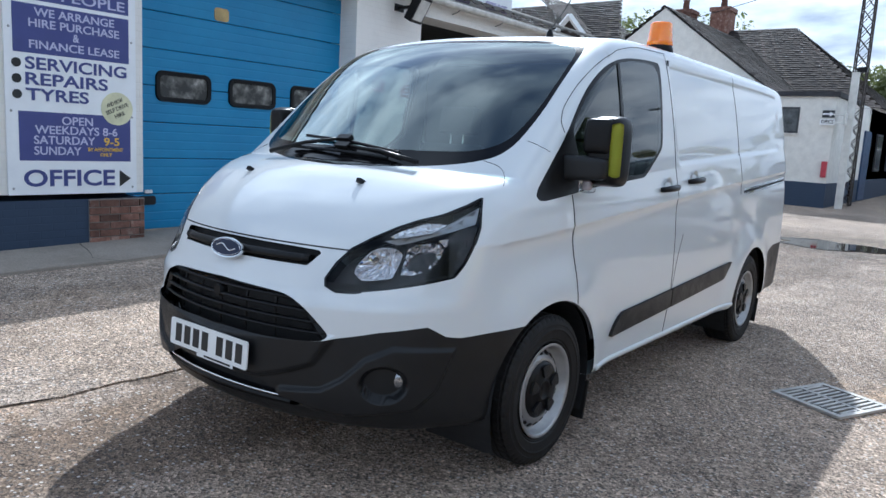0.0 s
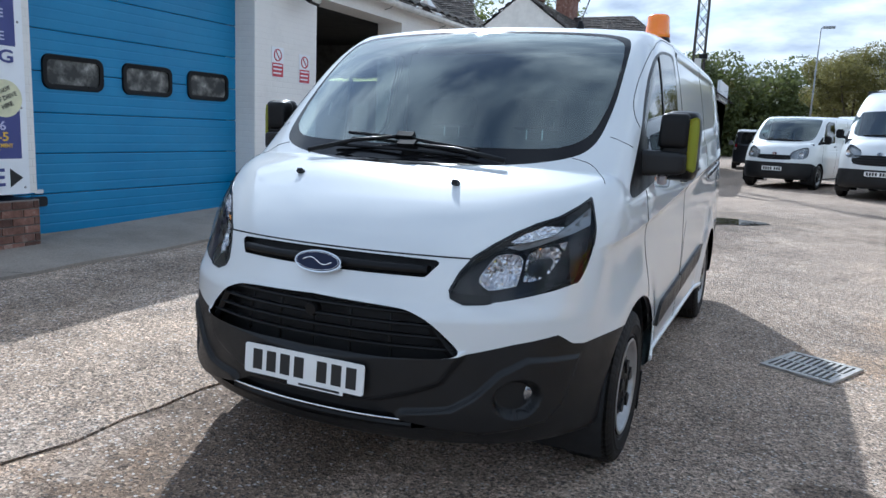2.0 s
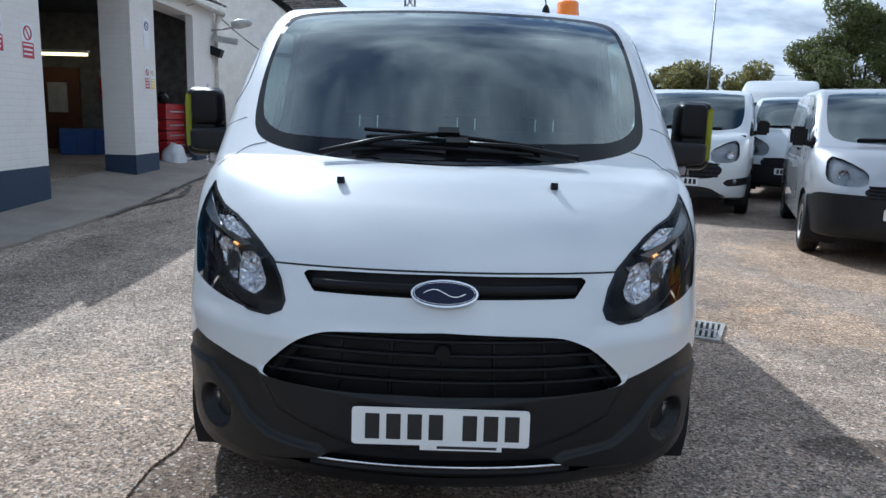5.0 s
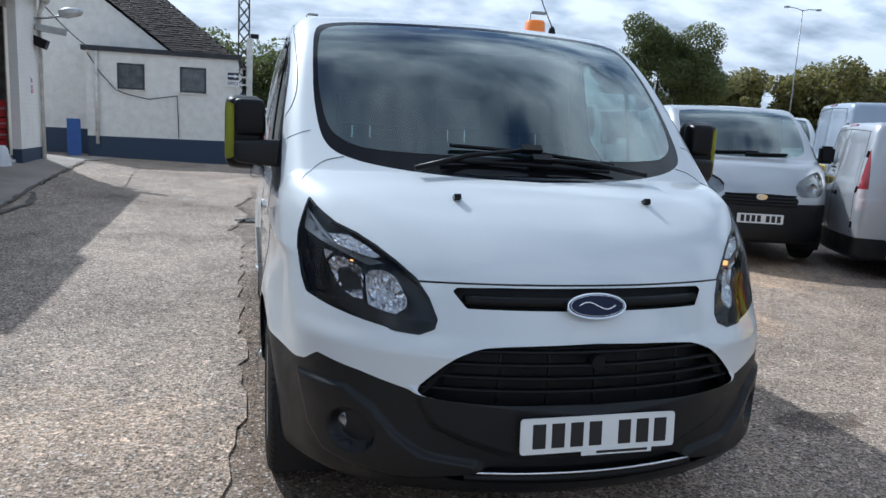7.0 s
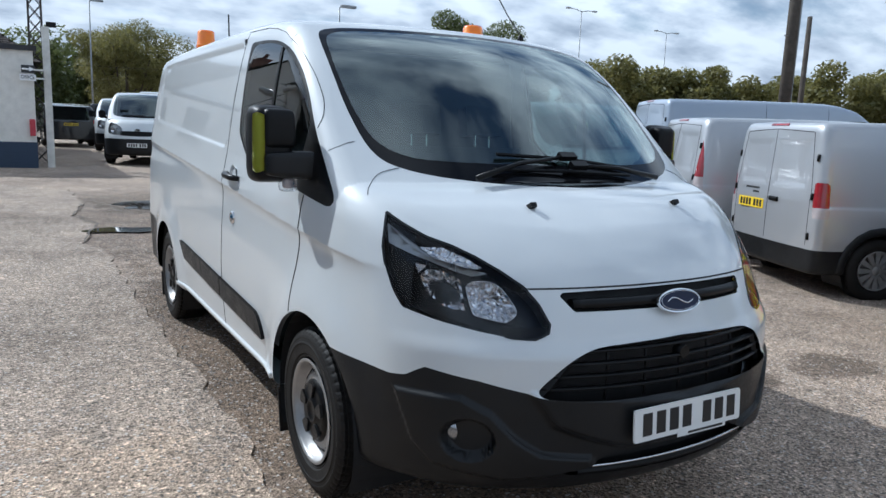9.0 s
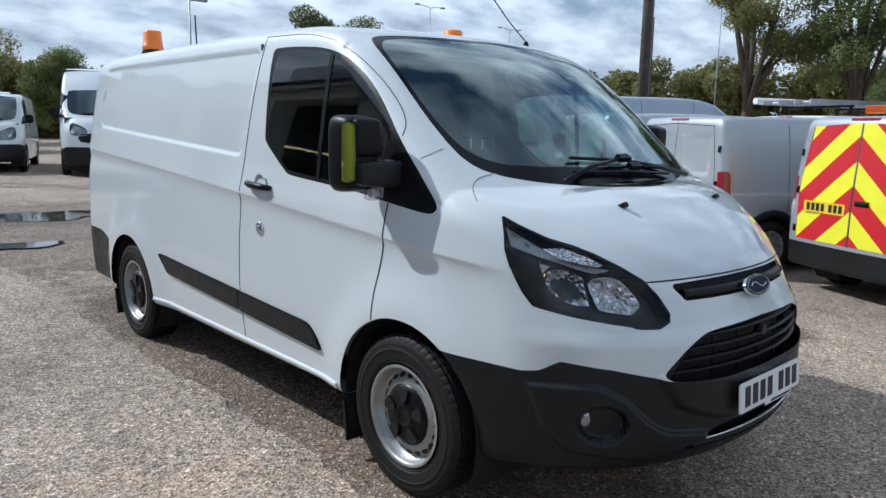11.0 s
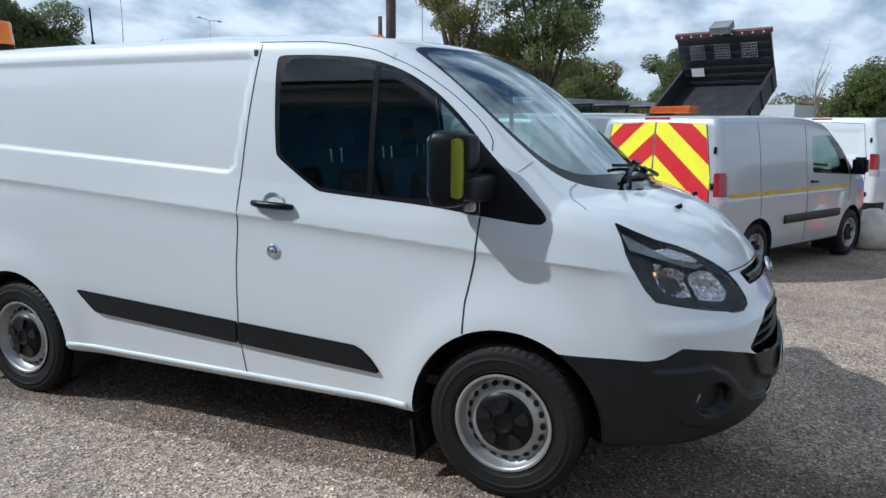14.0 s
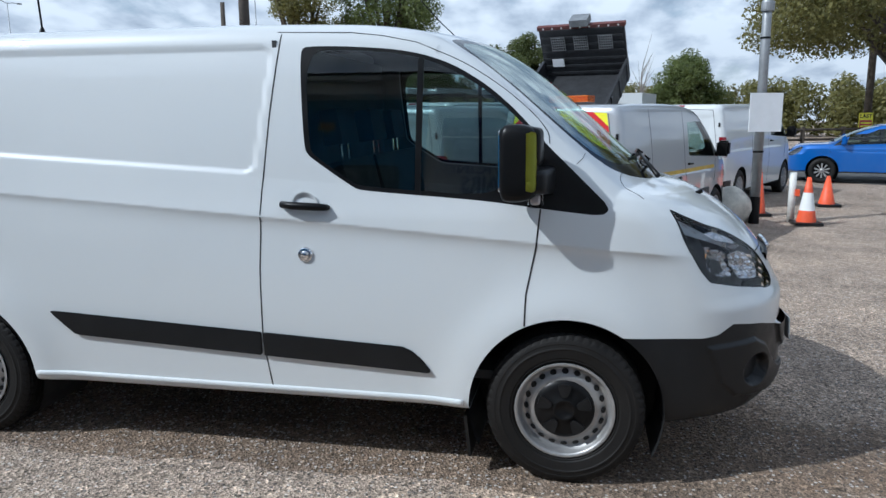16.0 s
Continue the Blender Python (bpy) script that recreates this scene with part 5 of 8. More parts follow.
        for yw in (0.0, wb):
            wheel(e, sx * (hw - 0.02), yw, wheel_r, wheel_r, 0.2, wheel_r * 0.62, style)
            arch_liner(e, yw, wheel_r, wheel_r * 1.2, hw - 0.36, hw - 0.03, sx)
    k.obj("bumper", "front_bumper", bumper, e)
    if fog:
        for sx in (-1, 1):
            rec = k.obj("fog_recess", "fog_recess", CLAD, e, where=lambda c: c[:, 0] * sx > 0)
            q = k.drop([(sx * hw * 0.76, -fo - 0.6, 0.545)], (0, 1, 0))[0]
            part("fog_lamp", lathe(bmesh.new(), [(-0.006, 0.0005), (-0.004, 0.036), (0.004, 0.044), (0.03, 0.046)], 16, "Y", pose(*q, 0, 0, sx * 25)), FOGGLASS, rec, smooth=True)
        k.obj("intake", "lower_intake", DARK, e)
    for sx in (-1, 1):
        if arch_trim:
            for yw in (0.0, wb):
                ribbon(k, [(sx * (hw + 0.3), yw + wheel_r * 1.26 * math.cos(q), wheel_r + wheel_r * 1.26 * math.sin(q)) for q in (radians(-5 + 19 * i) for i in range(11))], (-sx, 0, 0), 0.085, CLAD, e, "arch_trim", "black wheel arch trim", lift=0.012, depth=0.018)
            ribbon(k, [(sx * (hw + 0.3), 0.42, 0.46), (sx * (hw + 0.3), wb - 0.42, 0.46)], (-sx, 0, 0), 0.11, CLAD, e, "side_moulding", lift=0.01, depth=0.018)
    k.obj("rear_bumper", "rear_bumper", bumper, e)
    k.obj("sill", "sill", DARK, e)
    gr = k.obj("grille", "grille", DARK, e)
    for i in range(4):
        z = g0 + (g1 - g0) * (i + 0.5) / 4
        part("grille_bar", ribbon_bm(k, [(xx, -fo - 0.6, z) for xx in (-grille_w * 0.88, -grille_w * 0.4, 0, grille_w * 0.4, grille_w * 0.88)]), BLACK, gr)
    part("badge", lathe(bmesh.new(), [(0.0, 0.0005), (0.0, 0.045), (0.02, 0.05)], 20, "Y", Matrix.Translation(k.drop([(0, -fo - 0.6, g1 - 0.04 if g1 < bonnet - 0.1 else g1 + 0.03)], (0, 1, 0))[0]) @ Matrix.Diagonal((1.4, 1, 0.8, 1)) @ pose(0, -0.022, 0)), CHROME, e)
    yp = float(k.drop([(0.2, -fo - 0.6, plate_z)], (0, 1, 0))[0][1])
    number_plate(e, pose(0, yp - 0.016, plate_z, 88, 0, 0))
    for pts in (((-hw * 0.5, c1 + 0.05), (hw * 0.12, c1 + 0.07)), ((-hw * 0.05, c1 + 0.04), (hw * 0.5, c1 + 0.05))):
        ribbon(k, [(xx, -fo - 0.6, zz) for xx, zz in pts], (0, 1, 0), 0.02, BLACK, e, "wiper", lift=0.02, depth=0.025)
    if rear:
        ribbon(k, [(0, back + 0.6, 0.55), (0, back + 0.6, H - 0.1)], (0, -1, 0), 0.008, DARK, body, "door_gap", lift=0.0015)
        for sx in (-1, 1):
            ribbon(k, [(sx * hw * 0.80, back + 0.6, 0.56), (sx * hw * 0.80, back + 0.6, H * 0.62), (sx * hw * 0.70, back + 0.6, H - 0.13), (0, back + 0.6, H - 0.10)], (0, -1, 0), 0.007, DARK, body, "door_gap", lift=0.0015)
        ribbon(k, [(-0.16, back + 0.6, H - 0.055), (0.16, back + 0.6, H - 0.055)], (0, -1, 0), 0.028, REDLENS, e, "brake_light", lift=0.006)
        ribbon(k, [(-0.05, back + 0.6, 0.98), (-0.20, back + 0.6, 0.98)], (0, -1, 0), 0.05, BLACK, e, "rear_handle", lift=0.015, depth=0.02)
        for sx in (-1, 1):
            for zz in (0.62, 1.02, H - 0.42):
                ribbon(k, [(sx * hw * 0.83, back + 0.6, zz), (sx * hw * 0.83, back + 0.6, zz + 0.07)], (0, -1, 0), 0.03, BLACK, e, "door_hinge", lift=0.012, depth=0.016)
        if rear is True:
            for zz, w_ in ((rear_lamp[1] + 0.05, 0.30), (rear_lamp[1] + 0.005, 0.13)):
                ribbon(k, [(plate_x - 0.14, back + 0.6, zz), (plate_x - 0.14 + w_, back + 0.6, zz)], (0, -1, 0), 0.022, INK, e, "name_bar", lift=0.003)
        ypr = float(k.drop([(plate_x, back + 0.6, rear_lamp[1] - 0.12)], (0, -1, 0))[0][1])
        number_plate(e, pose(plate_x, ypr + 0.006, rear_lamp[1] - 0.12, 90, 0, 180), front=False)
    e["skin_back"] = back
    return e, k, body


def ribbon_bm(k, line):
    """A grille bar as a bmesh, laid across a nose."""
    L = []
    for a, b in zip(line, line[1:]):
        L += [np.array(a) + (np.array(b) - np.array(a)) * i / 4 for i in range(4)]
    L.append(np.array(line[-1]))
    P = k.drop(np.array(L), (0, 1, 0))
    return tube(bmesh.new(), [tuple(p + np.array((0, -0.004, 0))) for p in P], 0.011, 6)


TRANSIT = dict(L=4.97, W=1.97, H=1.975, fo=1.02, wb=2.93, cowl=(-0.41, 1.27), head=(0.38, 1.87))
# facelift van, body-coloured bumper with black lower part
make_vehicle("panel_van", "white panel van with a wide black grille facing the yard", "van", (3.91, 8.83, -23.0, gz(3.9, 8.8)), bumper_z=0.31, style="spoke", grille_z=(0.585, 0.835), grille_w=0.60, plate_z=0.535, fog=True, **TRANSIT)
make_vehicle("high_roof_van", "tall white high-roof van with dark front bumper", "van", (3.64, 17.6, -17.0, gz(3.6, 17.6)), L=5.5, W=2.08, H=2.78, fo=1.0, wb=3.3, bonnet=1.16, cowl=(-0.42, 1.47), head=(0.30, 2.12), bumper_z=0.72, grille_z=(0.82, 1.06), lamp_z=(0.98, 1.17), plate_z=0.62, grille_w=0.64, roof=[(0.55, 2.34), (0.85, 2.53), (1.2, 2.66)], tail=[(2.2, 2.78), (4.8, 2.76)])
make_vehicle("panel_van", "white panel van with black lower bumper and chrome grille bar", "van", (1.32, 19.65, -18.0, gz(1.5, 19.6)), L=4.95, W=1.95, H=2.04, fo=0.88, wb=3.27, cowl=(-0.30, 1.28), head=(0.45, 1.93), bumper_z=0.72, grille_z=(0.80, 0.93), grille_w=0.50, plate_z=0.55)
make_vehicle("panel_van", "silver panel van with grey bumper beside other vans", "van", (5.04, 5.1, -21.0, gz(5.0, 5.1)), L=4.80, W=1.90, H=1.94, fo=0.95, wb=3.0, cowl=(-0.32, 1.24), head=(0.55, 1.83), paint_mat=SILVER, bumper_z=0.74, grille_z=(0.70, 0.85), grille_w=0.46, plate_z=0.56, lamp_z=(0.82, 0.99))
make_vehicle("small_van", "silver van with closed rear doors and yellow plate", "van", (8.38, 1.07, 66.0, gz(8.4, 1.0)), L=4.28, W=1.80, H=1.83, fo=0.87, wb=2.664, cowl=(-0.25, 1.15), head=(0.45, 1.72), paint_mat=SILVER, rear=True, rear_lamp=(0.8, 1.02), plate_x=0.33, style="spoke", wheel_r=0.325, arch_trim=True)
make_vehicle("small_van", "silver van with tall red tail lamps and plain rear doors", "van", (9.0, 2.75, 61.0, gz(9.0, 2.8)), L=4.42, W=1.83, H=1.84, fo=0.87, wb=2.66, cowl=(-0.25, 1.15), head=(0.45, 1.72), paint_mat=SILVER, rear=True, rear_lamp=(0.8, 1.22), lamp_h=0.78, plate_x=0.33, style="alloy", wheel_r=0.32, rear_lean=0.17)
courier, courier_skin, courier_body = make_vehicle("small_van", "silver van with red and yellow chevron rear doors", "van", (7.7, -1.21, 63.3, gz(7.0, -1.0)), L=4.16, W=1.76, H=1.82, fo=0.87, wb=2.489, cowl=(-0.25, 1.12), head=(0.45, 1.64), paint_mat=SILVER, rear="flat", rear_lamp=(0.8, 1.02), plate_x=0.33, wheel_r=0.31)
make_vehicle("panel_van", "white panel van with closed rear doors by the road", "van", (13.68, -3.56, 62.0, gz(13, -3.5)), L=4.96, W=1.92, H=1.90, fo=0.90, wb=3.1, cowl=(-0.30, 1.25), head=(0.45, 1.80), rear=True, rear_lamp=(0.8, 1.12), plate_x=0.2, style="spoke")
make_vehicle("large_van", "large pale blue-grey van with smooth plain sides", "van", (11.8, 5.2, 63.0, gz(11, 5)), L=5.2, W=2.0, H=2.15, fo=1.0, wb=3.2, bonnet=1.05, cowl=(-0.40, 1.3), head=(0.38, 1.9), paint_mat=BLUEGREY, rear=True, rear_lamp=(0.8, 1.2))
make_vehicle("panel_van", "white van with a roof rack and ladders", "van", (13.6, 1.6, 66.0, gz(13, 1.6)), rear=True, rear_lamp=(0.8, 1.2), **TRANSIT)
for x, y, rz, h, lab in ((6.7, 11.0, -30, 1.97, "white panel van in a row of parked vans"), (7.6, 14.2, -28, 2.45, "tall white van in a row of parked vans"), (6.3, 17.7, -22, 2.3, "white van parked behind other vans"), (8.6, 9.2, -30, 1.95, "white panel van beside a silver van")):
    make_vehicle("panel_van", lab, "van", (x, y, rz, gz(x, y)), L=5.0, W=1.97, H=h, fo=1.0, wb=2.95, cowl=(-0.41, 1.30), head=(0.38, 1.88))
make_vehicle("panel_van", "white panel van at the back of the yard", "van", (1.75, 27.0, -14, gz(1.4, 27)), **TRANSIT)
make_vehicle("high_roof_van", "tall white van with a roof rack behind other vans", "van", (3.6, 31.0, -14, gz(3.6, 31)), L=5.4, W=2.0, H=2.45, fo=1.0, wb=3.3, bonnet=1.1, cowl=(-0.42, 1.40), head=(0.30, 2.0), roof=[(0.55, 2.16), (0.85, 2.32), (1.2, 2.40)], tail=[(2.2, 2.45), (4.8, 2.43)])
make_vehicle("estate_car", "black car seen from behind on the yard", "car", (-0.05, 33.9, 184, gz(0, 34)), L=4.6, W=1.95, H=1.72, fo=0.85, wb=2.8, bonnet=0.92, cowl=(-0.1, 1.02), head=(0.75, 1.58), paint_mat=BLACKPAINT, bumper=BLACKPAINT, rear=True, rear_glass=True, windows="car", style="alloy", back_top=1.52, rear_lean=0.4, rear_lamp=(0.8, 1.0))
make_vehicle("pickup_truck", "black pickup with a dark canopy at the back", "truck", (2.4, 40.0, 178, gz(2, 40)), L=5.2, W=1.9, H=1.85, fo=0.95, wb=3.1, bonnet=1.05, cowl=(-0.1, 1.2), head=(0.6, 1.7), paint_mat=BLACKPAINT, bumper=BLACKPAINT, rear=True, windows="car", rear_glass=True)
make_vehicle("hatchback_car", "bright blue hatchback car on the road", "car", (16.4, -6.1, 163.0, gz(16, -6)), L=4.3, W=1.80, H=1.46, fo=0.90, wb=2.63, bonnet=0.84, cowl=(0.05, 0.98), head=(0.95, 1.38), paint_mat=BLUEPAINT, bumper=BLUEPAINT, bumper_z=0.30, windows="car", style="alloy", wheel_r=0.31, lamp_z=(0.66, 0.76), grille_z=(0.42, 0.52), plate_z=0.48, tail=[(2.6, 1.40), (3.4, 1.0)], rear_lamp=(0.7, 0.85))

# chevrons on the rear doors, an amber light bar and a gold side stripe
RED = plain("red_reflective_film", (0.55, 0.012, 0.02), 0.4, depth=0, tone=0.06)
YELLOW = plain("yellow_reflective_film", (0.85, 0.80, 0.02), 0.4, depth=0, tone=0.06)
cb = 4.16 - 0.87


def rear_patch(poly, mat, lift, name):
    """A flat film in rear view, laid on the rear doors."""
    bm = bmesh.new()
    fc = bm.faces.new([bm.verts.new((x, 0, z)) for x, z in poly])
    bmesh.ops.triangulate(bm, faces=[fc])
    for _ in range(3):
        bmesh.ops.subdivide_edges(bm, edges=bm.edges[:], cuts=1, use_grid_fill=True)
    P = courier_skin.drop(np.array([(v.co.x, cb + 0.6, v.co.z) for v in bm.verts]), (0, -1, 0))
    N = courier_skin.normal(P)
    for v, p, n in zip(bm.verts, P, N):
        v.co = Vector(p + n * lift)
    return part(name, bm, mat, courier)


def clip(poly, a, b, c):
    out = []
    for p, q in zip(poly, poly[1:] + poly[:1]):
        dp, dq = a * p[0] + b * p[1] - c, a * q[0] + b * q[1] - c
        if dp <= 0:
            out.append(p)
        if dp * dq < 0:
            t = dp / (dp - dq)
            out.append((p[0] + (q[0] - p[0]) * t, p[1] + (q[1] - p[1]) * t))
    return out


for s3 in (-1, 1):
    door = [(s3 * 0.012, 0.56), (s3 * 0.70, 0.56), (s3 * 0.70, 1.15), (s3 * 0.60, 1.70), (s3 * 0.012, 1.73)]
    rear_patch(door, YELLOW, 0.003, "yellow_film")
    for i in range(-1, 6):
        z0 = 0.44 + 0.47 * i
        # bands climb towards the middle
        strip = clip(clip(door, s3 * 0.85, 1.0, z0 + 0.235), -s3 * 0.85, -1.0, -z0)
        if len(strip) > 2:
            rear_patch(strip, RED, 0.006, "red_chevron")
bm = bmesh.new()
box(bm, (-0.26, -0.09, 0), (0.26, 0.09, 0.075))
lb = part("light_bar", bm, AMBER, courier, "amber ribbed light bar", bevel=0.01)
lb.matrix_local = pose(0.05, cb - 0.45, 1.832)
for i in range(5):
    part("light_rib", boxes(((-0.265, -0.095, 0.010 + i * 0.013), (0.265, 0.095, 0.015 + i * 0.013))), REDLENS, lb)
ribbon(courier_skin, [(-1.2, 3.1, 0.95), (-1.2, 0.2, 0.95)], (1, 0, 0), 0.05, plain("gold_stripe", (0.50, 0.33, 0.03), 0.4, depth=0), courier, "side_stripe", "gold stripe along the side", lift=0.003)
ribbon(courier_skin, [(-1.2, 1.9, 0.62), (-1.2, 0.42, 0.62)], (1, 0, 0), 0.10, CLAD, courier, "side_moulding", lift=0.01, depth=0.02)

# roof rack with ladders on the van behind
rack = thing("ladder_rack", pose(13.6, 1.6, gz(13, 1.6) + 1.97, 0, 0, 66.0), "aluminium roof rack carrying two ladders and pipes", "roof rack")
ALU = plain("aluminium", (0.55, 0.55, 0.56), 0.35, 0.8)
for y in (0.9, 2.0, 3.2):
    bm = boxes(((-0.72, y - 0.02, 0.0), (-0.68, y + 0.02, 0.14)), ((0.68, y - 0.02, 0.0), (0.72, y + 0.02, 0.14)), ((-0.75, y - 0.025, 0.12), (0.75, y + 0.025, 0.16)))
    part("rack_bar", bm, BLACK, rack)
for x in (-0.45, 0.25):
    bm = bmesh.new()
    for dx in (0, 0.34):
        box(bm, (x + dx - 0.02, 0.3, 0.17), (x + dx + 0.02, 3.8, 0.25))
    for i in range(12):
        rod(bm, (x, 0.45 + i * 0.29, 0.21), (x + 0.34, 0.45 + i * 0.29, 0.21), 0.014, n=6)
    part("ladder", bm, ALU, rack)
part("pipe_tube", rod(bmesh.new(), (0.70, 0.3, 0.24), (0.70, 3.9, 0.24), 0.06, n=12), PLATEWHITE, rack)

# ---------------------------------------------------------------- yard
def tarmac(name="worn_yard_tarmac", tone=1.06, warm=(1.10, 0.99, 0.885), coarse=95, marks=()):
    """Worn bitumen with pale aggregate, stains and finer wear, scaled in metres."""
    m = Mat(name, rough=0.9)

    def grains(scale, stops):
        sep = m.n.new("ShaderNodeSeparateColor")
        m.l.new(m.voronoi(scale, True, "Color"), sep.inputs[0])
        return m.ramp(sep.outputs[0], [(q, tuple(v * tone * w for v, w in zip(c, warm))) for q, c in stops])

    small = grains(coarse * 1.9, [(0.0, (0.075, 0.064, 0.054)), (0.5, (0.30, 0.262, 0.228)), (1.0, (0.66, 0.59, 0.53))])
    large = grains(coarse * 0.75, [(0.0, (0.055, 0.047, 0.039)), (0.5, (0.31, 0.27, 0.232)), (0.85, (0.54, 0.475, 0.41)), (1.0, (0.86, 0.79, 0.71))])
    c = m.mix(m.ramp(m.noise(30, 3, 0.6, world=True), [(0.40, 0.0), (0.62, 1.0)]), small, large)
    cloud = m.ramp(m.noise(0.55, 8, 0.62, world=True), [(0.28, (0.58, 0.555, 0.53)), (0.5, (0.95, 0.925, 0.90)), (0.72, (1.22, 1.17, 1.11))])
    c = m.mix(1.0, c, cloud, "MULTIPLY")
    stain = m.ramp(m.noise(1.3, 6, 0.7, world=True), [(0.60, 0.0), (0.74, 0.45)])
    c = m.mix(stain, c, tuple(v * tone for v in (0.10, 0.088, 0.078)))
    wear = m.ramp(m.noise(3.2, 7, 0.75, world=True), [(0.36, 0.78), (0.5, 1.0), (0.66, 1.14)])
    c = m.mix(1.0, c, wear, "MULTIPLY")
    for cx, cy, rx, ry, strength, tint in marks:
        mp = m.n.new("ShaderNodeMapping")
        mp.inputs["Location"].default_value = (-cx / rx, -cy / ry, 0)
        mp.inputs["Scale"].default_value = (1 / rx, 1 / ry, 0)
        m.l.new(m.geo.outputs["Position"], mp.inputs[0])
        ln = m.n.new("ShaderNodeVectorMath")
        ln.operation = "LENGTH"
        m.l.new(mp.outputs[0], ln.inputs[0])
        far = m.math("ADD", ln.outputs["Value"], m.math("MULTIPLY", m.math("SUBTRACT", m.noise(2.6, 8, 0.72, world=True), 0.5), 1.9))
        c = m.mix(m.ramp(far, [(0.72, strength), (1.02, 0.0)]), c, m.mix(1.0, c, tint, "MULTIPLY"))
    # single pale and dark chips
    sepc = m.n.new("ShaderNodeSeparateColor")
    m.l.new(m.voronoi(coarse * 0.52, True, "Color"), sepc.inputs[0])
    near_chip = m.ramp(m.voronoi(coarse * 0.52, True), [(0.30, 1.0), (0.42, 0.0)])
    c = m.mix(m.math("MULTIPLY", near_chip, m.ramp(sepc.outputs[1], [(0.74, 0.0), (0.78, 0.85)])), c, tuple(v * tone for v in (0.62, 0.57, 0.52)))
    c = m.mix(m.math("MULTIPLY", near_chip, m.ramp(sepc.outputs[2], [(0.77, 0.0), (0.81, 0.85)])), c, tuple(v * tone for v in (0.075, 0.066, 0.058)))
    m.color(c)
    m.bump(m.voronoi(coarse * 0.75, True), 0.8, 0.013)
    m.bump(m.voronoi(coarse * 2.1, True), 0.6, 0.006)
    m.bump(m.noise(9, 7, 0.75, world=True), 0.35, 0.03)
    return m.m


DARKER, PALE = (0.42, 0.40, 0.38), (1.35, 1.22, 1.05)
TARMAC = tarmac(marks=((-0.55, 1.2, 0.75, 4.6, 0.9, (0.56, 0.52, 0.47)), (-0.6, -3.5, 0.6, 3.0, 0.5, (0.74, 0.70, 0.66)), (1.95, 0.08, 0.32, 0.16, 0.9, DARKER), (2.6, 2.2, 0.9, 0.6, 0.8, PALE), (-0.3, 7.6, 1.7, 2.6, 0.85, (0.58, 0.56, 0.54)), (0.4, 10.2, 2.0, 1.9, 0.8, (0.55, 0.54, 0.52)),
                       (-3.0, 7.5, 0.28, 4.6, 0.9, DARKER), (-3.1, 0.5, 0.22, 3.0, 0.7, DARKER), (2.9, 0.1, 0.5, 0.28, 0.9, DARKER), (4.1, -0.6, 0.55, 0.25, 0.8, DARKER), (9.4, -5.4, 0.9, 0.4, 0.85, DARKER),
                       (4.3, 4.6, 1.3, 1.6, 0.9, PALE), (2.7, 3.3, 0.6, 0.9, 0.6, PALE), (-2.3, -1.2, 1.6, 0.5, 0.5, PALE)))


def concrete_apron():
    m = Mat("grey_forecourt_concrete", rough=0.85)
    c = m.ramp(m.noise(0.8, 8, 0.65, world=True), [(0.3, (0.22, 0.19, 0.158)), (0.55, (0.33, 0.288, 0.242)), (0.75, (0.42, 0.37, 0.315))])
    c = m.mix(m.ramp(m.noise(0.5, 5, 0.6, world=True, stretch=(1.6, 0.5, 1)), [(0.60, 0.0), (0.72, 0.45)]), c, (0.075, 0.069, 0.062))
    c = m.mix(1.0, c, m.ramp(m.noise(60, 3, 0.7, world=True), [(0.3, 0.75), (0.7, 1.15)]), "MULTIPLY")
    m.color(c)
    m.bump(m.noise(40, 5, 0.7, world=True), 0.3, 0.006)
    return m.m


gxs = np.concatenate([np.linspace(-70, -12, 12)[:-1], np.linspace(-12, 16, 112), np.linspace(16, 180, 20)[1:]])
gys = np.concatenate([np.linspace(-80, -9, 14)[:-1], np.linspace(-9, 30, 150), np.linspace(30, 260, 20)[1:]])


def ripple(x, y):
    return 0.006 * noise.noise(Vector((x * 1.1, y * 1.1, 0.3))) + 0.010 * noise.noise(Vector((x * 0.4, y * 0.4, 5.0)))


V = [(x, y, gz(x, y) + ripple(x, y) - 0.004 - 0.05 * math.exp(-(((x - 0.35) / 0.95) ** 2 + ((y - 10.0) / 0.75) ** 2))) for x in gxs for y in gys]
ng = len(gys)
F = [(i * ng + j, (i + 1) * ng + j, (i + 1) * ng + j + 1, i * ng + j + 1) for i in range(len(gxs) - 1) for j in range(ng - 1)]
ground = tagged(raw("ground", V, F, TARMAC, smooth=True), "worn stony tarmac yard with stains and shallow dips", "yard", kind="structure")


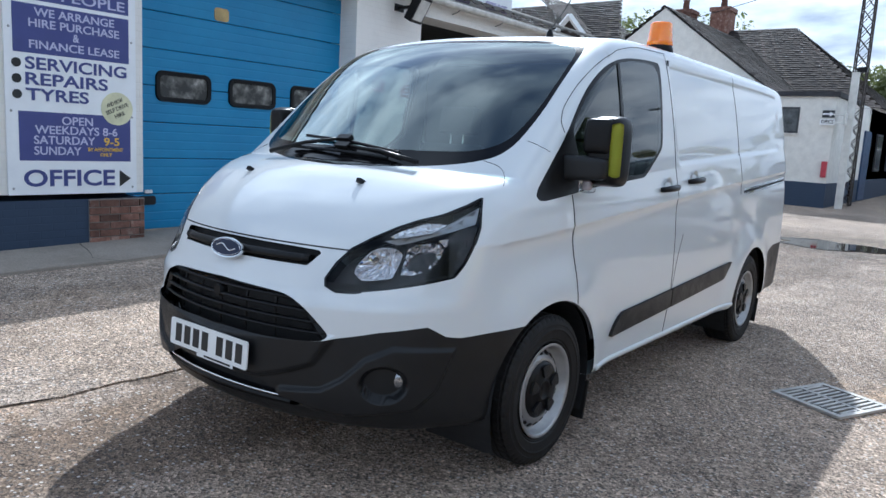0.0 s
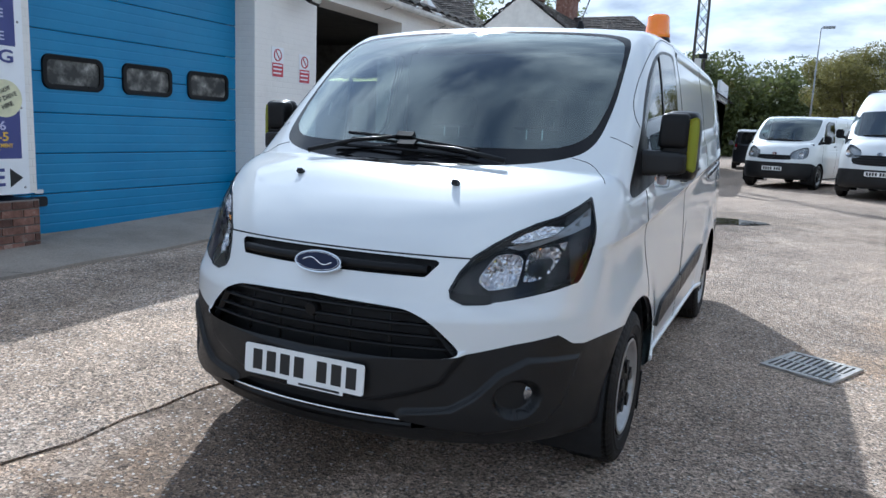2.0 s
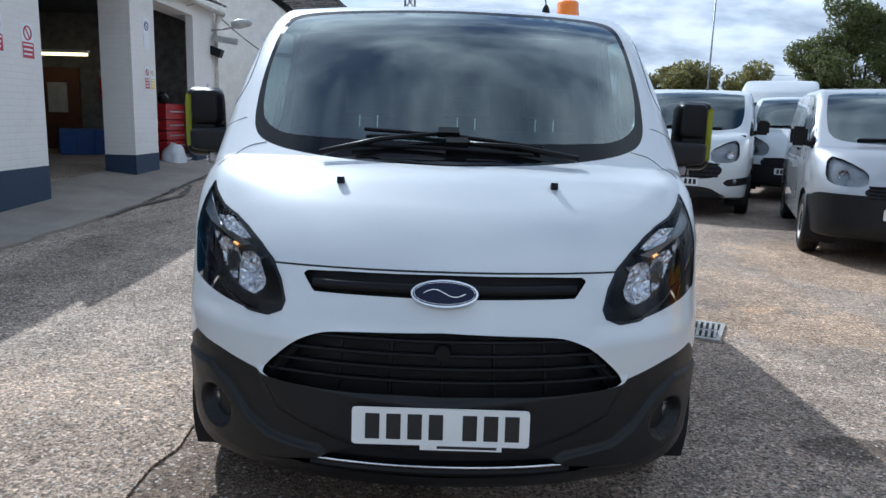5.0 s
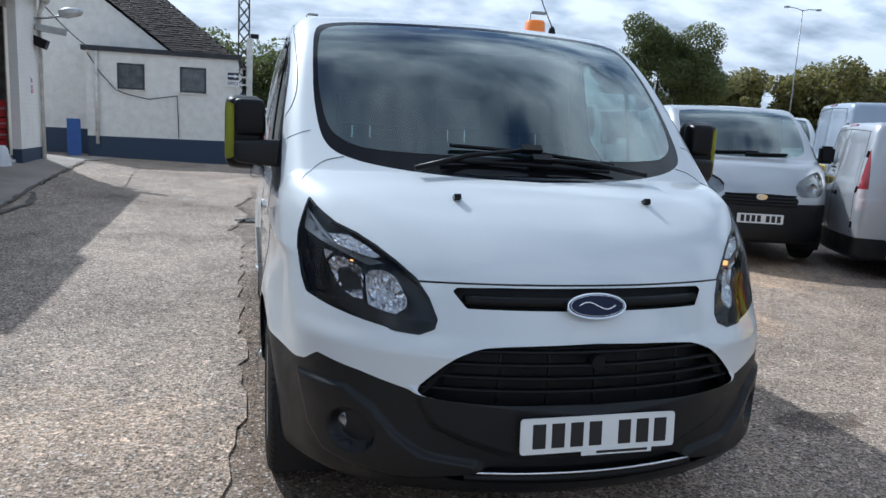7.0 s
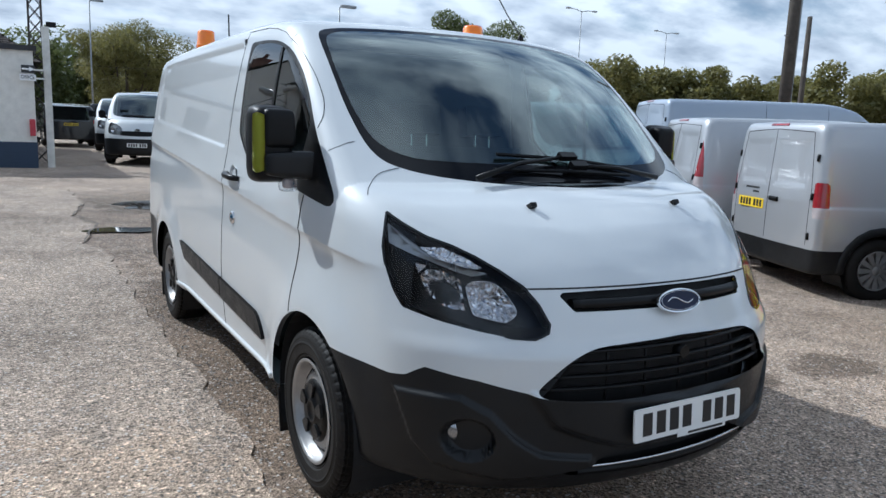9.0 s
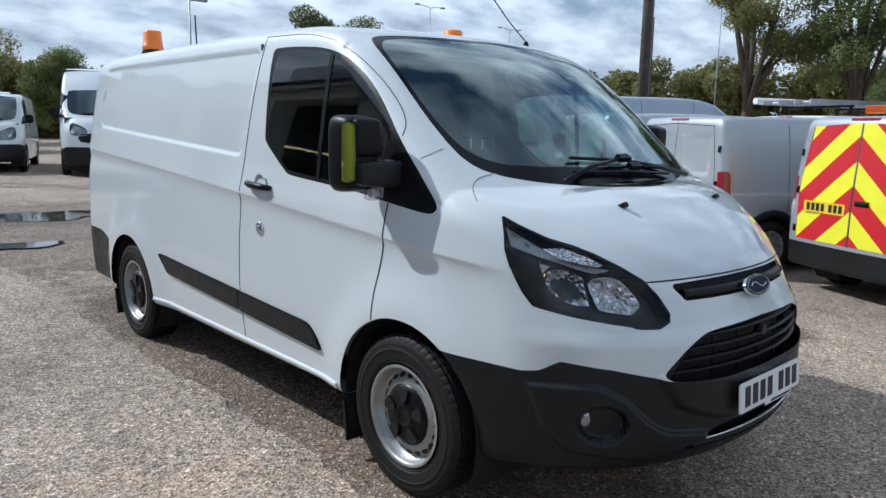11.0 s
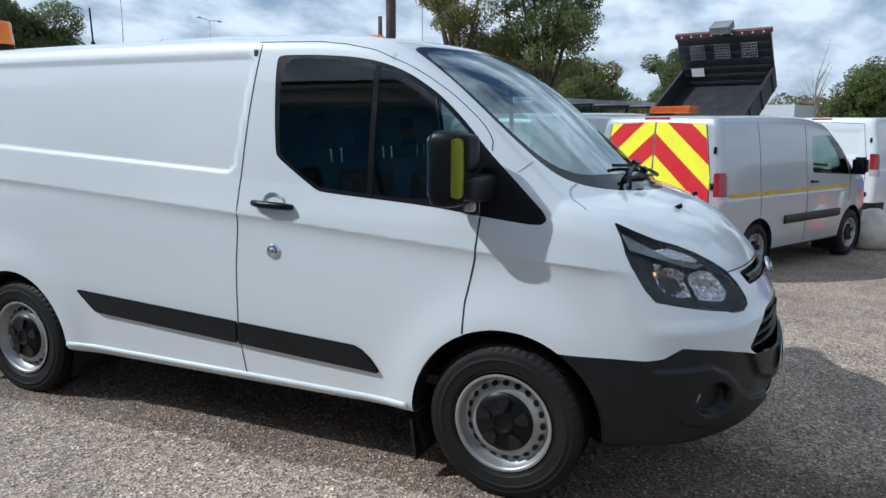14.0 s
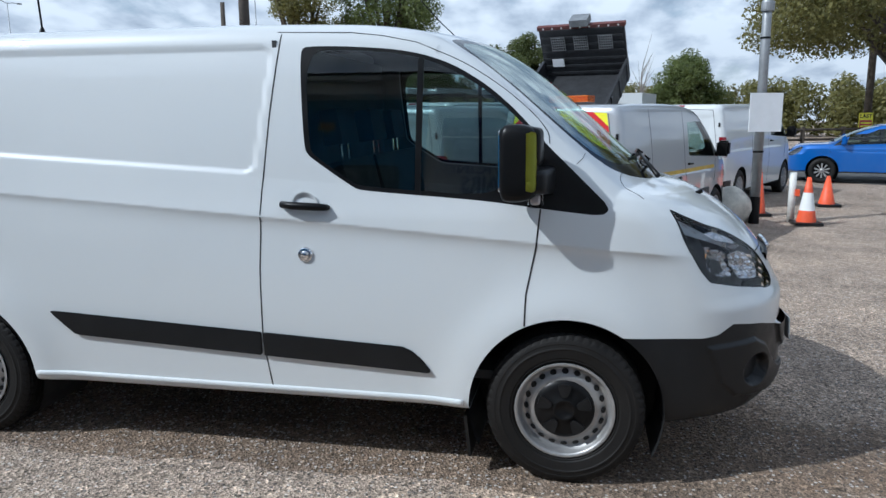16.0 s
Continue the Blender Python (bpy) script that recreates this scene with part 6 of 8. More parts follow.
def sheet(name, outline, mat, lift, label, category, kind="structure", step=0.35, rough=0.10):
    """A thin layer on the ground inside an uneven outline."""
    rng = random.Random(name)
    pts = []
    for a, b in zip(outline, outline[1:] + outline[:1]):
        n = max(1, int(math.dist(a, b) / step))
        for i in range(n):
            t = i / n
            pts.append((a[0] + (b[0] - a[0]) * t + rng.uniform(-rough, rough), a[1] + (b[1] - a[1]) * t + rng.uniform(-rough, rough)))
    bm = bmesh.new()
    fc = bm.faces.new([bm.verts.new((x, y, 0)) for x, y in pts])
    bmesh.ops.triangulate(bm, faces=[fc])
    for _ in range(2):
        bmesh.ops.subdivide_edges(bm, edges=[e for e in bm.edges if e.calc_length() > 0.7], cuts=1)
        bmesh.ops.triangulate(bm, faces=bm.faces[:])
    for v in bm.verts:
        v.co.z = gz(v.co.x, v.co.y) + ripple(v.co.x, v.co.y) + lift
    bm.normal_update()
    if bm.faces and sum(f.normal.z for f in bm.faces) < 0:
        bmesh.ops.reverse_faces(bm, faces=bm.faces[:])
    rim = [e for e in bm.edges if len(e.link_faces) == 1]
    low = {}
    for e in rim:
        for v in e.verts:
            if v not in low:
                low[v] = bm.verts.new((v.co.x, v.co.y, v.co.z - lift - 0.012))
    for e in rim:
        a, b = e.verts
        bm.faces.new((a, b, low[b], low[a]))
    return tagged(part(name, bm, mat, smooth=False), label, category, kind=kind)


APRON = concrete_apron()
sheet("apron", [(-5.4, -4.0), (-4.05, -4.0), (-3.98, 1.5), (-3.92, 5.5), (-3.95, 6.6), (-4.08, 8.7), (-4.33, 13.5), (-4.4, 17.6), (-5.4, 17.6)], APRON, 0.024, "grey stained concrete apron before the garage doors", "apron", rough=0.03)
# an older, paler layer of tarmac ends in a ragged worn edge beside the van
OLDTAR = tarmac("pale_worn_tarmac", 1.16, (1.075, 0.995, 0.915), 88, ((-2.6, 8.6, 1.3, 0.5, 0.55, (0.72, 0.70, 0.68)), (-1.9, 5.6, 0.8, 0.35, 0.5, (0.7, 0.68, 0.66)), (-3.3, 2.2, 0.35, 3.6, 0.6, (0.66, 0.64, 0.62)), (-2.0, -0.2, 1.4, 1.2, 0.35, PALE)))
sheet("old_tarmac", [(-1.14, -9.0), (-1.16, -4.0), (-1.21, -1.4), (-1.16, -0.5), (-1.10, 0.05), (-1.07, 0.65), (-1.09, 1.9), (-1.12, 3.4), (-1.11, 5.7), (-1.30, 6.3), (-1.05, 7.7), (-1.25, 8.6), (-1.02, 10.0), (-1.06, 12.2), (-2.2, 13.0), (-4.25, 13.2), (-4.02, 8.7), (-3.89, 6.6), (-3.86, 5.5), (-3.92, 1.5), (-3.99, -4.0), (-3.99, -9.0)], OLDTAR, 0.008, "pale stony old tarmac with a ragged worn edge", "tarmac", step=0.14, rough=0.035)
stones = bmesh.new()
rng = random.Random(5)
for i in range(5200):
    if i < 4200:
        y = rng.uniform(0.2, 12.3)
        x = rng.uniform(-1.08, -0.3) if y < 4.2 else rng.uniform(-1.1, 2.2)
    else:
        x, y = rng.uniform(-5, 5), rng.uniform(-3.0, 5.5)
    r = rng.uniform(0.003, 0.009) * (1.0 if i < 4200 else 0.7)
    z = gz(x, y) + ripple(x, y) + r * 0.3
    a = rng.uniform(0, 6.28)
    q = [stones.verts.new((x + r * rng.uniform(0.7, 1.4) * math.cos(a + k * 2.094), y + r * rng.uniform(0.7, 1.4) * math.sin(a + k * 2.094), z - r * 0.3)) for k in range(3)]
    t = stones.verts.new((x + rng.uniform(-0.3, 0.3) * r, y, z + r * rng.uniform(0.5, 0.9)))
    for k in range(3):
        stones.faces.new((q[k], q[(k + 1) % 3], t))
tagged(part("loose_stones", stones, plain("stone_chips", (0.36, 0.33, 0.30), 0.9, depth=0, tone=0.5)), "scattered small stone chips on the yard", "gravel", kind="stuff")
# puddle in the dip
WATER = Mat("puddle_water", (0.045, 0.040, 0.034), 0.03, spec=0.6)
WATER.bump(WATER.noise(9, 2, 0.5, world=True), 0.03, 0.01)
bm = bmesh.new()
ring = []
for i in range(40):
    t = 2 * math.pi * i / 40
    r = 1 + 0.22 * math.sin(3 * t + 1) + 0.13 * math.sin(7 * t)
    ring.append(bm.verts.new((0.35 + 0.95 * r * math.cos(t), 10.0 + 0.62 * r * math.sin(t), gz(0.35, 10.0) - 0.018)))
bm.faces.new(ring)
tagged(part("puddle", bm, WATER.m), "shallow puddle of rain water reflecting the sky", "puddle", kind="structure")
bm = bmesh.new()
ring = [bm.verts.new((-0.75 + 0.5 * math.cos(t), 7.2 + 0.22 * math.sin(t) * (1 + 0.3 * math.sin(4 * t)), gz(-0.75, 7.2) + 0.013)) for t in (2 * math.pi * i / 24 for i in range(24))]
bm.faces.new(ring)
tagged(part("puddle", bm, WATER.m), "small puddle on the gravel strip", "puddle", kind="structure")
# cracks and joints
CRACK = plain("crack_shadow", (0.13, 0.113, 0.096), 0.95, depth=0, tone=0.5)


def crack(line, w, name="crack"):
    rng = random.Random(str(line))
    pts = []
    for a, b in zip(line, line[1:]):
        n = max(2, int(math.dist(a, b) / 0.16))
        pts += [(a[0] + (b[0] - a[0]) * i / n + rng.uniform(-0.022, 0.022), a[1] + (b[1] - a[1]) * i / n + rng.uniform(-0.022, 0.022)) for i in range(n)]
    bm = bmesh.new()
    prev = None
    for i, (x, y) in enumerate(pts):
        x2, y2 = pts[min(i + 1, len(pts) - 1)]
        x1, y1 = pts[max(i - 1, 0)]
        d = Vector((x2 - x1, y2 - y1, 0)).normalized()
        nn = Vector((-d.y, d.x, 0)) * w * rng.uniform(0.35, 1.2) * 0.5
        z = gz(x, y) + ripple(x, y) + 0.026
        cur = [bm.verts.new((x + nn.x, y + nn.y, z)), bm.verts.new((x - nn.x, y - nn.y, z))]
        if prev:
            bm.faces.new((prev[0], prev[1], cur[1], cur[0]))
        prev = cur
    return tagged(part(name, bm, CRACK), "jagged dark crack in the yard surface", "crack", kind="structure")


crack([(-4.9, 0.75), (-4.2, 0.55), (-3.5, 0.9), (-3.1, 0.9)], 0.016)
crack([(-1.30, 6.3), (-1.02, 7.7), (-1.22, 8.6), (-1.0, 10.0)], 0.022)
crack([(-3.87, 5.2), (-3.92, 6.6), (-4.05, 8.7), (-4.28, 13.4)], 0.085)
crack([(-3.9, 6.0), (-3.7, 7.1), (-3.95, 8.2)], 0.09)
crack([(2.4, 2.6), (3.4, 2.7), (5.4, 2.1), (7.4, 2.2)], 0.012)

# drain grate
grate = thing("drain_grate", pose(1.775, 1.98, gz(1.78, 1.98) - 0.004, 0, 0, -25) @ Matrix.Diagonal((0.86, 1.08, 1, 1)), "rusty pale steel drain grate set in the tarmac", "drain grate")
GRATE = plain("worn_grate_steel", (0.42, 0.40, 0.37), 0.55, 0.5, tone=0.3)
part("grate_pit", boxes(((-0.24, -0.20, -0.02), (0.24, 0.20, 0.002))), DARK, grate)
part("grate_frame", boxes(((-0.26, -0.22, 0), (0.26, -0.185, 0.016)), ((-0.26, 0.185, 0), (0.26, 0.22, 0.016)), ((-0.26, -0.185, 0), (-0.225, 0.185, 0.016)), ((0.225, -0.185, 0), (0.26, 0.185, 0.016))), GRATE, grate)
for r in range(2):
    for i in range(10):
        y = -0.175 + r * 0.185
        part("grate_bar", box(bmesh.new(), (-0.215 + i * 0.045, y, 0), (-0.193 + i * 0.045, y + 0.165, 0.015), pose(0, 0, 0, 0, 0, 4)), GRATE, grate)
part("grate_rib", boxes(((-0.225, -0.012, 0), (0.225, 0.012, 0.0155))), GRATE, grate)

# ---------------------------------------------------------------- garage
FX = -4.87


def painted_brick(name, color, coursing=True):
    """Thick paint over brick: courses show as soft relief."""
    m = Mat(name, color, 0.62)
    bt = m.n.new("ShaderNodeTexBrick")
    bt.inputs["Scale"].default_value = 1.0
    bt.inputs["Brick Width"].default_value, bt.inputs["Row Height"].default_value = 0.225, 0.075
    bt.inputs["Mortar Size"].default_value, bt.inputs["Mortar Smooth"].default_value = 0.007, 0.5
    sw = m.n.new("ShaderNodeSeparateXYZ")
    m.l.new(m.geo.outputs["Position"], sw.inputs[0])
    cw = m.n.new("ShaderNodeCombineXYZ")
    m.l.new(m.math("ADD", sw.outputs[0], sw.outputs[1]), cw.inputs[0])
    m.l.new(sw.outputs[2], cw.inputs[1])
    m.l.new(cw.outputs[0], bt.inputs["Vector"])
    bt.inputs["Color1"].default_value = bt.inputs["Color2"].default_value = (1, 1, 1, 1)
    bt.inputs["Mortar"].default_value = (0, 0, 0, 1)
    worn = m.ramp(m.noise(1.4, 6, 0.65, world=True), [(0.35, 0.15), (0.65, 1.0)])
    rel = m.math("MULTIPLY", m.math("SUBTRACT", 1.0, bt.outputs["Fac"]), 1.0)
    dirt = m.ramp(m.noise(2.2, 8, 0.7, world=True), [(0.5, 0.0), (0.8, 0.22)])
    c = m.mix(dirt, color, tuple(v * 0.45 for v in color))
    c = m.mix(m.math("MULTIPLY", m.math("MULTIPLY", bt.outputs["Fac"], worn), 0.14), c, tuple(v * 0.5 for v in color))
    m.color(c)
    m.bump(m.math("MULTIPLY", rel, worn), 0.35, 0.008)
    m.bump(m.noise(30, 4, 0.6, world=True), 0.2, 0.004)
    return m.m


WALLWHITE = painted_brick("white_painted_brick", (0.82, 0.79, 0.74))
WALLBLUE = painted_brick("navy_painted_brick", (0.025, 0.045, 0.085))
TOP = 3.55
# inner linings are coloured dark to stand in for the unlit workshop's shade
SHADEWALL = plain("shade_dark_inner_wall", (0.15, 0.148, 0.145), 0.9, grain=12, depth=0.3, tone=0.4)
garage = thing("garage", pose(0, 0, 0), "long white painted brick garage with navy plinth", "building", kind="structure")
band_h = 0.72
for y0, y1 in ((-3.4, 1.42), (4.52, 5.87), (8.40, 9.32), (11.20, 12.55)):
    part("pier", boxes(((-5.35 if y0 < 11 else FX - 0.14, y0, band_h - 0.06), (FX, y1, 3.2))), WALLWHITE, garage, "white painted brick pier", bevel=0.012)
    z = band_h if y0 > 0 else 0.60
    part("plinth", boxes(((-5.353 if y0 < 11 else FX - 0.143, y0 - 0.003, -0.1), (FX + 0.004, y1 + 0.003, z))), WALLBLUE, garage, "navy painted plinth", bevel=0.006)
part("lintel_wall", boxes(((-5.35, -3.4, 3.2), (FX, 12.55, TOP))), WALLWHITE, garage, "white wall above the openings")
part("end_wall", boxes(((-11, 12.25, 0), (-5.35, 12.55, TOP))), WALLWHITE, garage)
part("inner_wall", boxes(((-10.95, 12.18, 0.2), (-5.35, 12.246, 3.3))), SHADEWALL, garage, "inner wall coloured dark for the workshop's shade")
part("inner_curtain_wall", boxes(((-10.98, 5.1, 0.2), (-10.9, 12.2, 3.3))), SHADEWALL, garage)
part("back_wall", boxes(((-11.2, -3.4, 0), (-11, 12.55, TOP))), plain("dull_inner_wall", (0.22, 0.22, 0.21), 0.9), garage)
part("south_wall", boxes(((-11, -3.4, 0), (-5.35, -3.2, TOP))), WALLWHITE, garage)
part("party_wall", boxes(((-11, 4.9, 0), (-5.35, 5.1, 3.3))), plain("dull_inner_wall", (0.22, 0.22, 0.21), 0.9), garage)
# floor and ceiling get near-black colours in place of the indoor shade
part("garage_floor", boxes(((-11, -3.2, 0.0), (-5.3, 12.25, 0.22))), plain("shade_dark_shop_floor", (0.05, 0.048, 0.045), 0.6, tone=0.4), garage)
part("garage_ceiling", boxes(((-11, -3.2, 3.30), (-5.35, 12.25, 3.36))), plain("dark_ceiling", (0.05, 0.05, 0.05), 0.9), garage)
# roof of old corrugated sheets
ROOFM = plain("weathered_sheet_roof", (0.13, 0.12, 0.105), 0.9, grain=20, depth=0.5, tone=0.4)
bm = bmesh.new()
nr = 210
prev = None
for i in range(nr + 1):
    y = -3.5 + 16.2 * i / nr
    w = 0.022 * math.sin(i * 2 * math.pi / 4)
    cur = [bm.verts.new((FX + 0.22, y, TOP + 0.02 + w)), bm.verts.new((-8.2, y, TOP + 1.15 + w)), bm.verts.new((FX + 0.22, y, TOP - 0.005 + w)), bm.verts.new((-11.3, y, TOP + 0.1 + w))]
    if prev:
        bm.faces.new((prev[0], cur[0], cur[1], prev[1]))
        bm.faces.new((prev[2], cur[2], cur[0], prev[0]))
        bm.faces.new((prev[1], cur[1], cur[3], prev[3]))
    prev = cur
part("roof", bm, ROOFM, garage, "mossy corrugated sheet roof", smooth=True)
GUTTER = plain("painted_gutter", (0.62, 0.59, 0.54), 0.6, tone=0.3)
part("gutter", tube(bmesh.new(), [(FX + 0.16, -3.4, TOP - 0.10), (FX + 0.16, 5.0, TOP - 0.11), (FX + 0.16, 12.6, TOP - 0.13)], 0.055, 10), GUTTER, garage, "off-white gutter", smooth=True)
part("downpipe", tube(bmesh.new(), [(FX + 0.12, 12.42, TOP - 0.15), (FX + 0.05, 12.44, TOP - 0.4), (FX + 0.05, 12.44, 0.4)], 0.04, 10), GUTTER, garage, smooth=True)
part("downpipe", tube(bmesh.new(), [(FX + 0.12, 12.62, TOP - 0.15), (FX - 0.10, 12.66, TOP - 0.5), (FX - 0.10, 12.66, 0.4)], 0.05, 10), GUTTER, garage, smooth=True)
for yb in (6.6, 7.8, 9.9, 10.9):
    part("gutter_bracket", tube(bmesh.new(), [(FX + 0.0, yb, TOP - 0.22), (FX + 0.10, yb, TOP - 0.20), (FX + 0.16, yb, TOP - 0.16)], 0.008, 6), STEEL, garage)
# bare brick corner of the first pier
BRICKM = Mat("old_red_brick", rough=0.85)
BRICKM.color(random_tone(BRICKM, BRICKM.ramp(BRICKM.noise(9, 5, 0.7, world=True), [(0.3, (0.10, 0.045, 0.030)), (0.55, (0.24, 0.12, 0.085)), (0.75, (0.40, 0.33, 0.28))]), 0.55))
BRICKM.bump(BRICKM.noise(45, 4, 0.7, world=True), 0.5, 0.006)
MORTAR = plain("grey_mortar", (0.22, 0.20, 0.18), 0.95, grain=60, depth=0.4)
patch = part("brick_patch", boxes(((FX + 0.003, 0.83, 0.02), (FX + 0.009, 1.428, 0.60))), MORTAR, garage, "bare old brickwork where the paint is gone")
half = {}
for row in range(6):
    y = 0.835
    z = 0.135 + row * 0.077
    first = 0.105 if row % 2 else 0.215
    w = first
    while y < 1.42:
        w = min(w, 1.428 - y)
        if w > 0.03:
            key = round(w, 3)
            if key not in half:
                bm = box(bmesh.new(), (0, 0, 0), (0.016, w - 0.010, 0.066))
                bmesh.ops.bevel(bm, geom=bm.edges[:], offset=0.003, segments=1, affect="EDGES")
                me = bpy.data.meshes.new("brick")
                bm.to_mesh(me)
                bm.free()
                me.materials.append(BRICKM.m)
                half[key] = me
            ob = new("brick", half[key])
            ob.parent = patch
            ob.location = (FX + 0.004 + random.uniform(0, 0.004), y, z)
        y += w
        w = 0.215
# sectional door with three oval windows
DOORM = Mat("blue_door_enamel", (0.018, 0.21, 0.42), 0.42)
DOORM.color(DOORM.mix(DOORM.ramp(DOORM.noise(1.2, 7, 0.7, world=True), [(0.35, 0.0), (0.8, 0.45)]), (0.014, 0.19, 0.40), (0.045, 0.31, 0.55)))
DOORM.bump(DOORM.noise(120, 2, 0.5, world=True), 0.12, 0.002)
door = thing("sectional_door", pose(-5.20, 1.42, 0.20), "closed blue sectional garage door with three small windows", "door")
W3 = 3.30
for i in range(8):
    z0, z1 = i * 0.402, i * 0.402 + 0.398
    bm = bmesh.new()
    prof = []
    for j in range(4):
        a = z0 + (z1 - z0) * j / 4
        b = z0 + (z1 - z0) * (j + 1) / 4
        prof += [(0.005 if j == 0 else 0.0095, a + 0.001), (0.012, a + 0.012), (0.012, b - 0.012), (0.005 if j == 3 else 0.0095, b - 0.001)]
    rows = [[bm.verts.new((x, y, z)) for x, z in prof] for y in (-0.02, W3)]
    for j in range(len(prof) - 1):
        bm.faces.new((rows[0][j], rows[1][j], rows[1][j + 1], rows[0][j + 1]))
    part("door_panel", bm, DOORM.m, door)
for yw in (0.345, 1.30, 2.255):
    m = pose(0.012, yw + 0.34, 1.61, 90, 0, 90)
    bm = bmesh.new()
    o, n_ = rounded(0.70, 0.33, 0.085, 5), rounded(0.61, 0.24, 0.055, 5)
    vo = [bm.verts.new(m @ Vector((x, y, 0.022))) for x, y in o]
    vb = [bm.verts.new(m @ Vector((x * 1.02, y * 1.04, 0.0))) for x, y in o]
    vi = [bm.verts.new(m @ Vector((x, y, 0.020))) for x, y in n_]
    vd = [bm.verts.new(m @ Vector((x, y, 0.004))) for x, y in n_]
    for i in range(len(o)):
        j = (i + 1) % len(o)
        bm.faces.new((vb[i], vb[j], vo[j], vo[i]))
        bm.faces.new((vo[i], vo[j], vi[j], vi[i]))
        bm.faces.new((vi[i], vi[j], vd[j], vd[i]))
    fr = part("door_window", bm, BLACK, door, "black rubber window frame", smooth=False)
    pane = Mat("dusty_pane", (0.10, 0.10, 0.095), 0.22)
    pane.color(pane.ramp(pane.noise(6, 5, 0.6, world=True), [(0.45, (0.035, 0.035, 0.033)), (0.60, (0.16, 0.155, 0.14)), (0.70, (0.42, 0.40, 0.36))]))
    bm = bmesh.new()
    bm.faces.new([bm.verts.new(m @ Vector((x, y, 0.006))) for x, y in n_])
    part("pane", bm, pane.m, fr, "dusty plastic pane")
bm = bmesh.new()
prism(bm, rounded(0.21, 0.10, 0.03, 4), 0.016, pose(0.012, 0.22, 0.33, 90, 0, 90))
part("pull_handle", bm, DARK, door, "recessed black pull handle")
bm = bmesh.new()
prism(bm, rounded(0.09, 0.04, 0.01, 3), 0.014, pose(0.012, 0.24, 0.43, 90, 0, 90))
part("sticker", bm, PLATEWHITE, door, "torn white sticker")
bm = bmesh.new()
prism(bm, rounded(0.20, 0.15, 0.04, 4), 0.004, pose(0.014, 1.18, 2.50, 90, 0, 90))
part("worn_sticker", bm, plain("tan_sticker", (0.45, 0.33, 0.14), 0.7, tone=0.4), door, "peeling tan sticker")
part("bottom_seal", boxes(((-0.01, -0.02, -0.06), (0.03, W3, 0.004))), plain("worn_sill", (0.33, 0.27, 0.20), 0.9), door, "worn pale threshold")
# big painted sign board
NAVY = plain("sign_navy", (0.055, 0.065, 0.22), 0.5, depth=0, tone=0.06)
LAV = plain("sign_lavender", (0.50, 0.50, 0.68), 0.5, depth=0, tone=0.05)
SIGNWHITE = plain("sign_white", (0.84, 0.85, 0.86), 0.45, depth=0, tone=0.04)
GOLD = plain("sign_gold", (0.80, 0.50, 0.05), 0.5, depth=0)
sign = thing("sign_board", pose(FX + 0.008, 0.705, 1.84, 90, 0, 90), "tall white and navy garage services sign board", "sign")
SW, SH = 1.25, 2.36
bm = bmesh.new()
prism(bm, rounded(SW, SH, 0.01, 2), 0.022)
part("board", bm, SIGNWHITE, sign)


def row(z):
    """The painted rows sit closer together than the board is tall."""
    return 0.918 * z - 0.122


def panel(x0, x1, z0, z1, mat, name="colour_panel", t=0.0245):
    z0, z1 = row(z0), row(z1)
    bm = box(bmesh.new(), (x0, z0, 0.02), (x1, z1, t))
    return part(name, bm, mat, sign)


def words(txt, x, y, size, mat, width=None, rot=0.0, bold=0.004):
    return text_part(txt, size, pose(x, row(y), 0.026, 0, 0, rot), mat, sign, "lettering", width, 0.0015, bold * 0.4)


panel(-0.55, 0.55, 0.80, 1.12, NAVY)
panel(-0.55, 0.55, 0.28, 0.76, NAVY)
panel(-0.52, 0.56, -0.80, -0.30, NAVY)
words("PEOPLE", 0.20, 0.875, 0.13, LAV, 0.62)
for i, (t_, w_) in enumerate((("WE ARRANGE", 0.76), ("HIRE PURCHASE", 0.86), ("&", 0.06), ("FINANCE LEASE", 0.86))):
    words(t_, 0.02, (0.685, 0.575, 0.475, 0.365)[i], 0.105, LAV, w_)
for i, (t_, w_) in enumerate((("SERVICING", 0.90), ("REPAIRS", 0.72), ("TYRES", 0.54))):
    z = 0.175 - i * 0.155
    words(t_, -0.45 + w_ * 0.54, z, 0.155, NAVY, w_ * 1.08, bold=0.008)
    bm = bmesh.new()
    prism(bm, [(0.042 * math.cos(a), 0.042 * math.sin(a)) for a in (2 * math.pi * k / 20 for k in range(20))], 0.004, pose(-0.525, row(z), 0.022))
    part("bullet", bm, INK, sign)
words("OPEN", 0.02, -0.385, 0.11, LAV, 0.30)
words("WEEKDAYS 8-6", 0.02, -0.485, 0.11, LAV, 0.80)
words("SATURDAY", -0.10, -0.59, 0.11, LAV, 0.58)
words("9-5", 0.36, -0.59, 0.11, GOLD, 0.16)
words("SUNDAY", -0.17, -0.70, 0.11, LAV, 0.44)
words("BY APPOINTMENT", 0.30, -0.675, 0.05, GOLD, 0.36, bold=0.002)
words("ONLY", 0.30, -0.73, 0.05, GOLD, 0.12, bold=0.002)
words("OFFICE", -0.05, -0.99, 0.22, NAVY, 0.88, bold=0.012)
bm = bmesh.new()
prism(bm, [(0.44, -1.115), (0.56, -1.03), (0.44, -0.945)], 0.004, pose(0, 0, 0.022))
part("arrow", bm, INK, sign)
bm = bmesh.new()
prism(bm, [(0.165 * math.cos(a), 0.165 * math.sin(a)) for a in (2 * math.pi * k / 36 for k in range(36))], 0.004, pose(0.42, row(-0.22), 0.0245))
part("round_label", bm, plain("cream_label", (0.66, 0.64, 0.42), 0.5, depth=0), sign, "round cream label")
